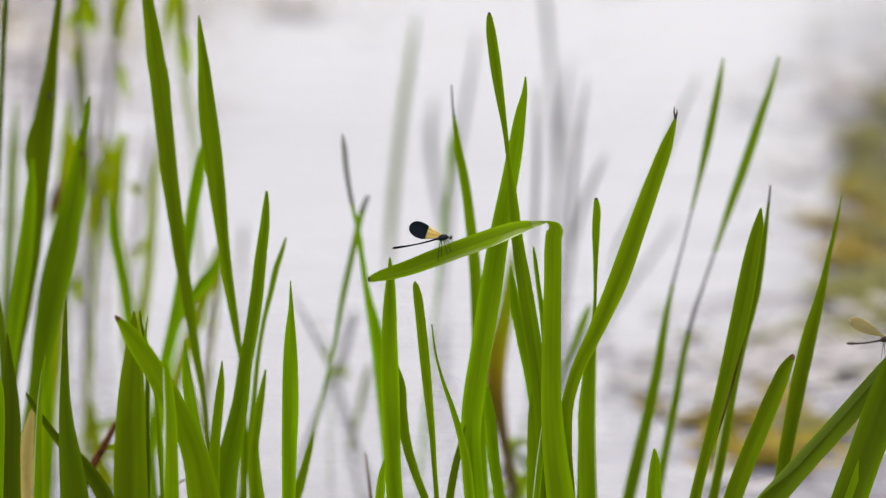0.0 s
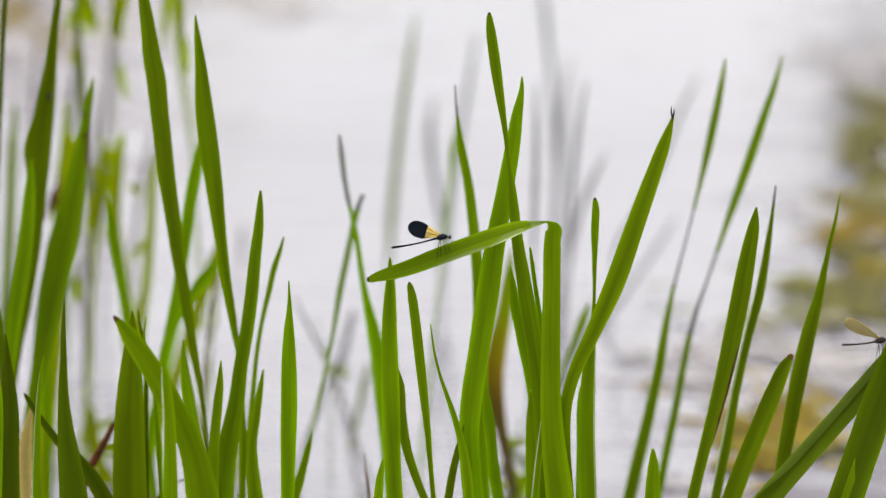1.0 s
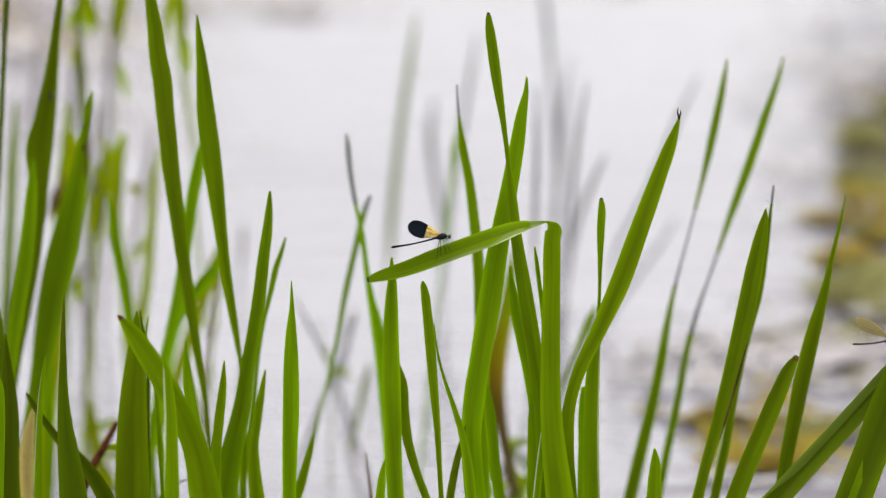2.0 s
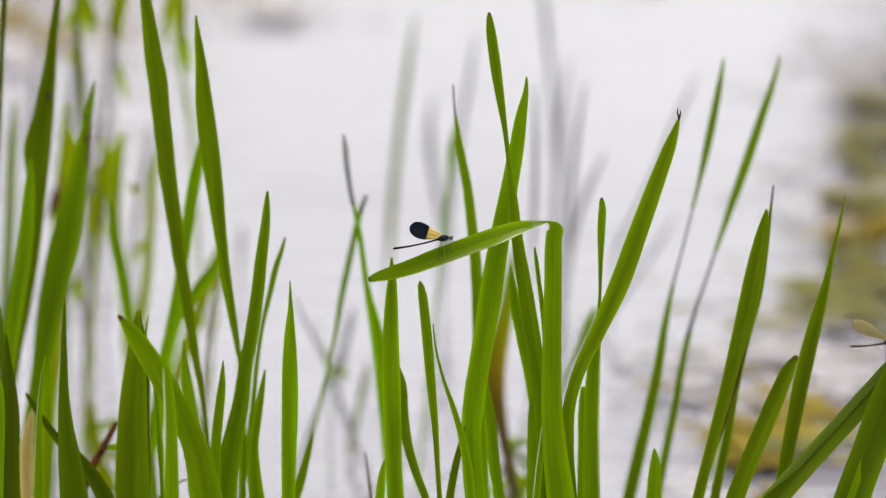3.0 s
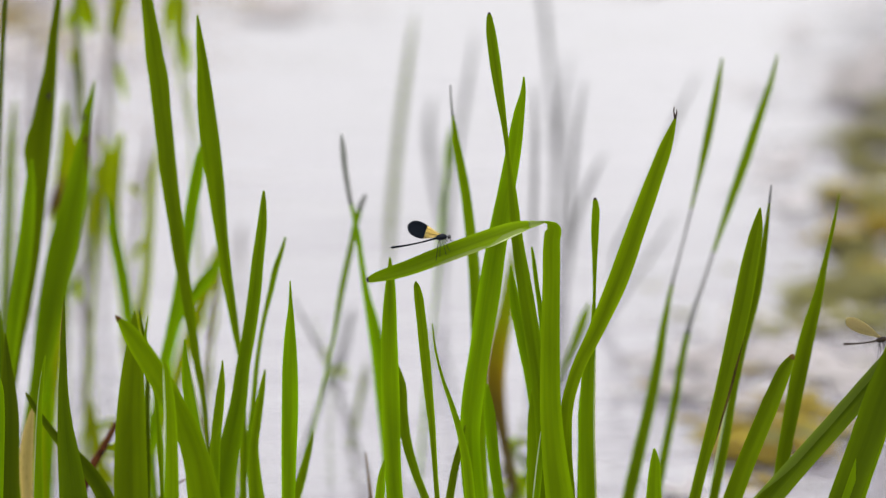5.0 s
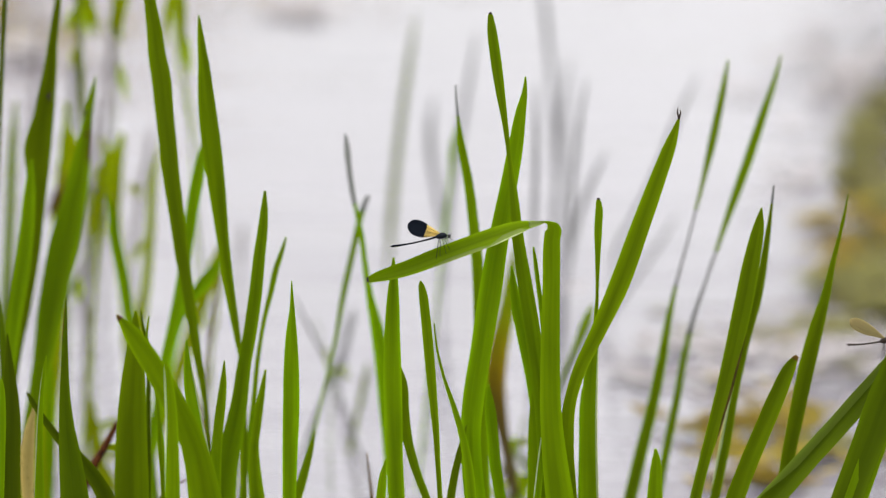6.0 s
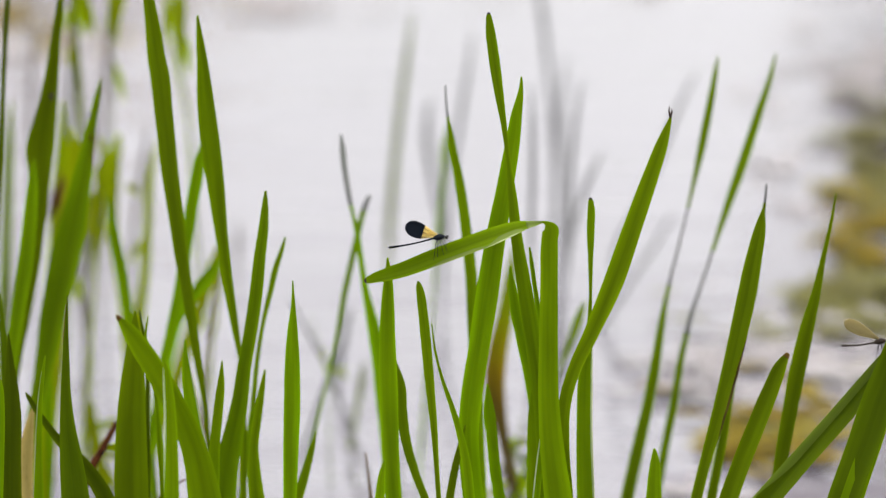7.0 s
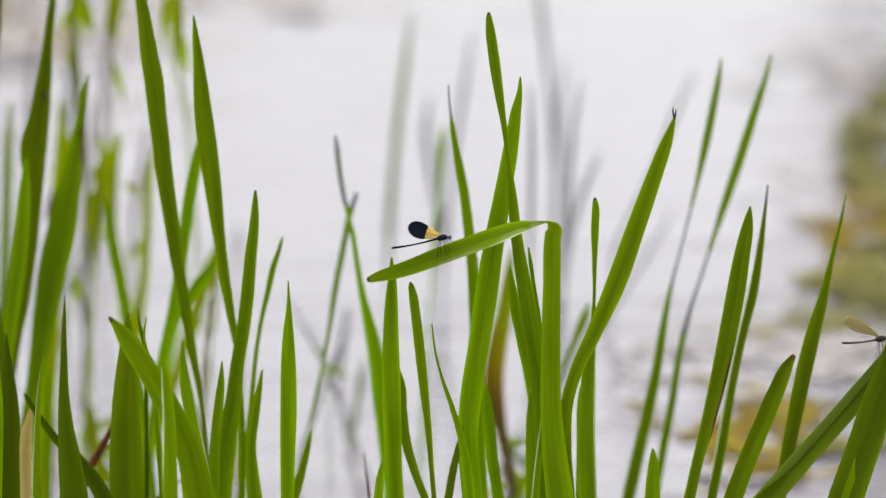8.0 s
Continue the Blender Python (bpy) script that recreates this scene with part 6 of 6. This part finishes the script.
herb(4.15, [(-0.1141, -0.0300), (-0.1141, 0.0617), (-0.1109, 0.1196), (-0.1177, 0.1412), (-0.1277, 0.1794)],
     [(-0.1177, 0.1471, 0.0170, 180, 0.0069), (-0.1166, 0.1325, 0.0228, 165, 0.0080), (-0.1098, 0.1237, 0.0205, 110, 0.0091), (-0.1121, 0.1207, 0.0228, 70, 0.0069)],
     "small dark leafy sprig standing in the water", radius=0.0009, sway=[0.0, 1.1, -1.1, -0.6, -1.7, -0.6, -2.3, -1.7, -1.1, -3.4, -5.1, -4.5, -6.3])
herb(3.43, [(-0.3069, -0.0300), (-0.3069, 0.1853), (-0.2970, 0.2100), (-0.2842, 0.2327), (-0.2739, 0.2523)],
     [(-0.2842, 0.2306, 0.0235, 80, 0.0103)],
     "red-brown broken stalk with a few small leaves", radius=0.0043, stalk=STALK_RED, sway=[0.0, -0.5, -1.4, 0.0, 0.0, 0.0, 0.9, 0.0, 0.9, 0.9, 0.0, -0.5, -1.4])
herb(3.91, [(0.0630, -0.0300), (0.0630, 0.0533), (0.0656, 0.0714), (0.0673, 0.0994), (0.0725, 0.1190)],
     [(0.0655, 0.1050, 0.0241, 60, 0.0107), (0.0671, 0.1161, 0.0268, 195, 0.0129), (0.0694, 0.0769, 0.0268, 110, 0.0129), (0.0656, 0.0714, 0.0322, 240, 0.0129), (0.0710, 0.0825, 0.0322, 160, 0.0139)],
     "small dark green herb at the foot of the leaves", radius=0.0016, sway=[0.0, -0.5, -1.6, 0.0, 0.0, 0.0, 1.1, 0.0, 1.1, 1.1, 0.0, -0.5, -1.6])
herb(4.15, [(-0.3928, -0.0300), (-0.3928, 0.1560), (-0.3886, 0.2551), (-0.3844, 0.3015), (-0.3826, 0.3303)],
     [(-0.3840, 0.3246, 0.0512, 170, 0.0205), (-0.3829, 0.3188, 0.0455, 200, 0.0170)],
     "withered brown leafy stalk", material=LEAF_DRY, stalk=STALK_RED, sway=[0.0, -0.6, -1.7, 0.0, 0.0, 0.0, 1.1, 0.0, 1.1, 1.1, 0.0, -0.6, -1.7])
herb(3.37, [(-0.2330, -0.0300), (-0.2330, 0.2053), (-0.2259, 0.2130), (-0.2175, 0.2169), (-0.2095, 0.2203)],
     [(-0.2175, 0.2169, 0.0074, 60, 0.0018)],
     "small broken brown twig", radius=0.001, stalk=STALK_RED, material=LEAF_DRY, sway=[0.0, -0.5, -1.4, 0.0, 0.0, 0.0, 0.9, 0.0, 0.9, 0.9, 0.0, -0.5, -1.4])
leaf(3.80, [(0.0294, -0.0300, 0.0040), (0.0773, 0.1068, 0.0042), (0.1132, 0.2106, 0.0041), (0.1230, 0.2348, 0.0067), (0.1302, 0.2546, 0.0083), (0.1343, 0.2654, 0.0052), (0.1368, 0.2718, 0.0010)],
     "thin pale leaf blade crossing behind", LEAF_YOUNG, sway=[0.0, 6.3, -1.1, 2.1, 5.2, 3.1, 0.5, 0.5, 2.1, -1.1, -5.2, -1.1, -1.1])
leaf(4.15, [(-0.2148, -0.0300, 0.0077), (-0.2089, 0.0499, 0.0081), (-0.2050, 0.0971, 0.0069), (-0.2023, 0.1395, 0.0018)],
     "yellow-green flag leaf far behind the bed", LEAF_HERB, sway=[0.0, -0.6, -1.7, 0.0, 0.0, 0.0, 1.1, 0.0, 1.1, 1.1, 0.0, -0.6, -1.7])
leaf(3.88, [(-0.3079, -0.0300, 0.0111), (-0.2789, 0.1099, 0.0117), (-0.2561, 0.2198, 0.0117), (-0.2482, 0.2526, 0.0128), (-0.2413, 0.2908, 0.0022)],
     "folded yellow-green leaf blade", LEAF_YOUNG, sway=[0.0, -0.5, -1.6, 0.0, 0.0, 0.0, 1.1, 0.0, 1.1, 1.1, 0.0, -0.5, -1.6])
leaf(3.97, [(-0.3970, -0.0300, 0.0134), (-0.3780, 0.1598, 0.0142), (-0.3620, 0.3196, 0.0142), (-0.3570, 0.3528, 0.0152), (-0.3554, 0.3860, 0.0119), (-0.3593, 0.4053, 0.0022)],
     "yellow-green flag leaf far behind the bed", LEAF_HERB, sway=[0.0, -1.6, -1.6, 1.1, 0.0, -3.3, 2.7, 2.7, 1.6, 2.2, 2.7, -3.3, -7.6])
herb(4.07, [(0.0797, -0.0300), (0.0797, 0.0096), (0.0757, 0.0283), (0.0739, 0.0633), (0.0794, 0.0924)],
     [(0.0739, 0.0633, 0.0335, 215, 0.0134), (0.0756, 0.0575, 0.0280, 150, 0.0123), (0.0768, 0.0283, 0.0335, 215, 0.0145), (0.0779, 0.0225, 0.0223, 60, 0.0123)],
     "small dark green herb at the foot of the leaves", radius=0.0016, material=LEAF_DEEP, sway=[0.0, -0.6, -1.7, 0.0, 0.0, 0.0, 1.1, 0.0, 1.1, 1.1, 0.0, -0.6, -1.7])
herb(4.16, [(0.0632, -0.0300), (0.0632, 0.0477), (0.0620, 0.0952)],
     [(0.0620, 0.0834, 0.0341, 190, 0.0103), (0.0639, 0.0418, 0.0341, 170, 0.0103)],
     "withered brown leafy stalk", radius=0.0018, material=LEAF_DRY, stalk=STALK_RED, sway=[0.0, -0.5, -1.7, 0.0, 0.0, 0.0, 1.1, 0.0, 1.1, 1.1, 0.0, -0.5, -1.7])
herb(3.76, [(-0.2195, -0.0300), (-0.2195, 0.1612), (-0.2167, 0.2253), (-0.2122, 0.2572), (-0.2077, 0.2891), (-0.2042, 0.3234)],
     [(-0.2077, 0.2891, 0.0206, 190, 0.0036), (-0.2111, 0.2625, 0.0186, 200, 0.0031)],
     "thin dark dry stalk among the leaves", radius=0.001, stalk=STALK_RED, material=LEAF_DRY, sway=[0.0, -0.5, -2.0, -0.5, -0.5, -0.5, 0.0, 0.0, 0.0, 0.0, -0.5, -2.0, -3.1])
leaf(3.25, [(-0.2155, -0.0300, 0.0031), (-0.2198, 0.1276, 0.0036), (-0.2258, 0.2835, 0.0036), (-0.2280, 0.3206, 0.0031), (-0.2312, 0.3482, 0.0027), (-0.2354, 0.3666, 0.0022), (-0.2333, 0.3850, 0.0009)],
     "thin curled pale green leaf", LEAF_YOUNG, rib=False, sway=[0.0, -0.4, -1.3, 0.0, 0.0, 0.0, 0.9, 0.0, 0.9, 0.9, 0.0, -0.4, -1.3])
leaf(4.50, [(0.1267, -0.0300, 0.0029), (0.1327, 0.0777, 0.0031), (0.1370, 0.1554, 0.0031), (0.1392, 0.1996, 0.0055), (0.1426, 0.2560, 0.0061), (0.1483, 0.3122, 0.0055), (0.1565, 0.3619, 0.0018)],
     "flag leaf standing far out in the pond, its colour dulled for distance", LEAF_FAR, sway=[0.0, 1.2, -1.2, -0.6, -1.9, -0.6, -2.5, -1.9, -1.2, -3.7, -5.6, -4.9, -6.8])
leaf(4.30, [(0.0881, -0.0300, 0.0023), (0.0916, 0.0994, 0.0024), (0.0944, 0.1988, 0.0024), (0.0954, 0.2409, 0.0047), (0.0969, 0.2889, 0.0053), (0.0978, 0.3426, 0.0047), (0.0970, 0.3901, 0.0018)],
     "flag leaf standing far out in the pond, its colour dulled for distance", LEAF_FAR, sway=[0.0, 1.2, -1.2, -0.6, -1.8, -0.6, -2.4, -1.8, -1.2, -3.5, -5.3, -4.7, -6.5])
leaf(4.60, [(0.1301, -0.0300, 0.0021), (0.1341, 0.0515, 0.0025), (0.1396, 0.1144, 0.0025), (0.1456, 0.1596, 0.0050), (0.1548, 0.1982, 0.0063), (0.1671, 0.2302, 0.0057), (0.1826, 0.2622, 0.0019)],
     "flag leaf standing far out in the pond, its colour dulled for distance", LEAF_FAR, sway=[0.0, 1.3, -1.3, -0.6, -1.9, -0.6, -2.5, -1.9, -1.3, -3.8, -5.7, -5.0, -6.9])


# ---- insects ----
FLIERS = []


def wing(thing, root, direction, length, width, materials, cut, y, label, patch_label):
    """One wing: a thin film, its outer patch (if any) a part of its own. cut: where along it the patch begins."""
    d = Vector((math.sin(radians(direction)), 0, math.cos(radians(direction))))
    side = Vector((d.z, 0, -d.x))
    belly = -0.22 if cut < 0.99 else 0.0  # a broad wing is straight in front and bowed behind
    def strip(a, b, lift):
        pts = []
        for k in range(15):
            f = a + (b - a) * k / 14
            w = width * (0.16 + 0.84 * math.sin(math.pi / 2 * min(1.0, f / 0.66)) ** 1.25)
            bow = belly * w
            if f > 0.68:
                w *= math.sqrt(max(0.0, 1 - ((f - 0.68) / 0.322) ** 2))
            p = Vector(root) + d * (length * f) + side * bow
            pts.append((p.x, y + lift, p.z, max(w, 0.0003)))
        return ribbon(pts, 0.0, 0.03, 0.00012, 0.0, 1.0, 0.0)
    w = part("wing", strip(0.0, cut, 0.0), materials[0], thing, label)
    for f0, s0, f1, s1 in ((0.02, belly - 0.02, cut, belly - 0.34), (0.03, belly * 0.3, cut, belly - 0.03)):
        ends = [Vector(root) + d * (length * f) + side * (width * q) for f, q in ((f0, s0), (f1, s1))]
        part("wing_vein", tube([(e.x, y - 0.0001, e.z) for e in ends], 0.00012 if cut < 0.99 else 0.00005, 6), LEG, w, "dark lengthwise wing vein")
    if cut < 0.99:
        part("wing_patch", strip(cut - 0.01, 1.0, 0.0), materials[1], w, patch_label)


def damselfly(place, tail, thorax, head, wings, feet, body, abdomen, wing_mats, cut, label, labels):
    """A perched damselfly seen from its side; all places in mm round its thorax (x along, z up)."""
    thing = empty("damselfly", place, label, "damselfly", "perched damselflies")
    mm = 0.001
    a0, a1 = Vector((thorax[0] - 2.2, 0, thorax[1] - 0.6)) * mm, Vector((tail[0], 0, tail[1])) * mm
    pts, rad = [], []
    for k in range(37):
        f = k / 36
        p = a0.lerp(a1, f) + Vector((0, 0, -0.9 * mm * math.sin(math.pi * f)))
        ring = 0.86 if k % 4 == 0 else 1.0
        pts.append(p)
        rad.append(1.0 * mm * ring * ((0.92 - 0.28 * math.sin(math.pi * min(1, f * 1.15))) + (0.04 if f > 0.86 else 0)))
    part("abdomen", tube(pts, rad, 10), abdomen, thing, labels[0])
    for s in (-1, 1):
        part("tail_clasper", tube([a1 + Vector((0.2, s * 0.3, 0)) * mm, a1 + Vector((-1.0, s * 0.5, -0.1)) * mm], [0.3 * mm, 0.12 * mm], 6), abdomen, thing)
    part("thorax", ball(Vector((thorax[0], 0, thorax[1])) * mm, (4.4 * mm, 1.9 * mm, 2.5 * mm), (0, -14, 0)), body, thing)
    part("prothorax", ball(Vector((thorax[0] + 3.6, 0, thorax[1] + 0.3)) * mm, (1.3 * mm, 1.1 * mm, 1.3 * mm)), body, thing)
    hd = part("head", ball(Vector((head[0], 0, head[1])) * mm, (1.4 * mm, 1.8 * mm, 1.5 * mm)), body, thing)
    for s in (-1, 1):
        part("eye", ball(Vector((head[0] + 0.1, s * 1.5, head[1] + 0.2)) * mm, (1.15 * mm, 0.9 * mm, 1.2 * mm)), EYE_DARK, hd, "glossy dark round eye")
        part("antenna", tube([Vector((head[0] + 0.7, s * 0.5, head[1] + 0.7)) * mm, Vector((head[0] + 1.7, s * 0.9, head[1] + 1.3)) * mm], [0.1 * mm, 0.05 * mm], 5), LEG, hd)
    for hip, knee, foot in feet:
        for s in (-1, 1):
            h = Vector((thorax[0] + hip, s * 0.9, thorax[1] - 1.4)) * mm
            kx = 0.9 * s
            k = Vector((knee[0] + kx, s * 2.2 - 1.0, knee[1])) * mm
            e = Vector((foot[0] + kx * 1.5, s * 0.8 + 5.6, foot[1] + s * 1.2)) * mm
            part("leg", tube([h, h.lerp(k, 0.5), k, k.lerp(e, 0.5), e, e + Vector((0.6, -0.1, -0.15)) * mm], [0.30 * mm, 0.27 * mm, 0.24 * mm, 0.21 * mm, 0.18 * mm, 0.12 * mm], 6), LEG, thing)
    for k, (direction, length, width) in enumerate(wings):
        wing(thing, Vector((thorax[0] - 0.3 - 0.5 * (k % 2), 0, thorax[1] + 1.6)) * mm, direction, length * mm, width * mm, wing_mats, cut, (-0.7, -0.25, 0.25, 0.7)[k] * mm, labels[1], labels[2])
    return thing


perched = damselfly((-0.0004, 3.163, 0.4669), (-38.0, -8.3), (0.0, 0.0), (6.3, 0.0), [(-66, 26.0, 12.4), (-67, 25.6, 12.1), (-68, 25.8, 12.2), (-69, 25.2, 11.8)],
                    [(-1.0, (-1.4, -5.5), (-2.3, -18.0)), (0.7, (2.7, -4.6), (5.2, -13.5)), (2.0, (5.4, -1.8), (7.6, -6.0))],
                    BODY_DARK, BODY_BLUE, (WING_AMBER, WING_BLACK), 0.45, "dark metallic damselfly with black-tipped amber wings on a bent leaf",
                    ("slender blue-black segmented abdomen", "clear amber wing base", "opaque black outer wing"))
FLIERS.append((perched, (-0.0004, 3.163, 0.4669), [0.0, -0.7, -0.7, -1.9, 0.4, 0.4, 0.0, -0.7, -1.1, -0.7, -3.0, -0.7, -0.7], [0.0, 0.0, 0.4, 1.3, -0.4, -0.4, -0.4, 0.0, 1.3, 0.4, 0.4, 0.4, 0.0]))
brown_fly = damselfly((0.3409, 3.163, 0.3868), (-29.0, -3.4), (0.0, 0.0), (6.3, 0.0), [(-61, 31.0, 8.6), (-62, 30.4, 8.4), (-63, 30.8, 8.2), (-65, 29.6, 8.0)],
                      [(-1.0, (-1.4, -7.0), (-1.0, -15.0)), (0.7, (2.6, -6.0), (4.0, -12.0)), (2.0, (5.5, -3.0), (7.0, -9.0))],
                      BODY_BROWN, BODY_BROWN, (WING_OLIVE, WING_OLIVE), 1.0, "brown damselfly with pale olive wings on a leaning leaf",
                      ("thin bronze-brown abdomen", "pale olive veined wing", ""))
FLIERS.append((brown_fly, (0.3409, 3.163, 0.3868), [0.0, 3.9, -3.9, 2.6, 2.6, -1.3, -2.6, -1.3, 0.0, -5.2, -4.3, -2.6, -3.9], [0.0, -3.0, -0.9, 0.4, -2.2, -2.2, -0.9, 0.0, -0.9, -0.9, -1.7, -1.7, 0.4]))


def gnat():
    """A tiny midge that darts across once."""
    thing = empty("gnat", (0, 0, 0), "tiny dark gnat flying over the pond", "gnat")
    part("body", tube([(-0.0016, 0, 0.0002), (-0.0008, 0, 0), (0.0003, 0, 0.0003), (0.0010, 0, 0.0002)], [0.0002, 0.0004, 0.0007, 0.0003], 8), BODY_DARK, thing)
    part("head", ball((0.0014, 0, 0.0001), (0.0005, 0.0005, 0.0005), segments=10), BODY_DARK, thing)
    for s in (-1, 1):
        part("wing", ribbon([(0.0002, 0.0003 * s, 0.0006, 0.0004), (-0.0006, 0.0010 * s, 0.0016, 0.0012), (-0.0012, 0.0014 * s, 0.0024, 0.0003)], 0, 0.05, 0.0001), WING_OLIVE, thing)
    return thing


midge = gnat()
MIDGE_WAY = [(0.0, pose(-0.072, 3.3, 0.817)), (1.3, pose(-0.072, 3.3, 0.817)), (1.4, pose(-0.111, 3.3, 0.662)), (1.5, pose(-0.144, 3.3, 0.583)), (1.6, pose(-0.173, 3.3, 0.666)), (1.7, pose(-0.213, 3.3, 0.835)), (8.0, pose(-0.213, 3.3, 0.835))]


# ---- what the wind moves ----
TIMES = (0.0, 0.5, 1.0, 1.5, 3.0, 3.5, 4.0, 4.5, 6.0, 6.5, 7.0, 7.5, 8.0)


def gust(t):
    return math.cos(2 * math.pi * (t - 1.25) / 0.8)


def swing(shifts):
    """The sway of a tip, in metres, every tenth of a second: its slow part and the beat of the gusts."""
    beat = np.array([gust(t) for t in TIMES])
    s = np.array(shifts, float)
    beat0 = beat - beat.mean()
    size = max(0.25, float((s * beat0).sum() / (beat0 ** 2).sum()))
    slow = s - size * beat
    for k in range(81):
        t = k / 10
        yield t, (float(np.interp(t, TIMES, slow)) + size * gust(t)) / 1000


def motions():
    for thing, foot, top, shifts, nod in MOVES:
        rows = []
        for t, dx in swing(shifts):
            back = float(np.interp(t, TIMES, nod)) if nod else 0.0  # degrees by which it leans towards the bank
            rows.append((t, pose(*foot, back, math.degrees(math.atan2(dx, top)), 0)))
        walk(thing, rows)
    for thing, place, shifts, rises in FLIERS:
        rises_at = np.array(rises, float)
        rows = [(t, pose(place[0] + dx, place[1], place[2] + float(np.interp(t, TIMES, rises_at)) / 1000)) for t, dx in swing(shifts)]
        walk(thing, rows)
    walk(midge, MIDGE_WAY)
    for thing, place, k in MATS:
        walk(thing, [(t / 4, pose(place[0] + 0.020 * math.sin(t * 0.8 + k), place[1] + 0.045 * math.sin(t * 0.7 + 2 * k), 0.002 + 0.002 * math.sin(t + k),
                                  2.5 * math.sin(t * 0.9 + k), 2 * math.cos(t * 0.8 + k), 3 * math.sin(t * 0.3 + k))) for t in range(33)])
    walk(water, [(t / 2, pose(0.045 * t / 2, -0.16 * t / 2, 0.004 * math.sin(t * 0.9))) for t in range(17)])


motions()
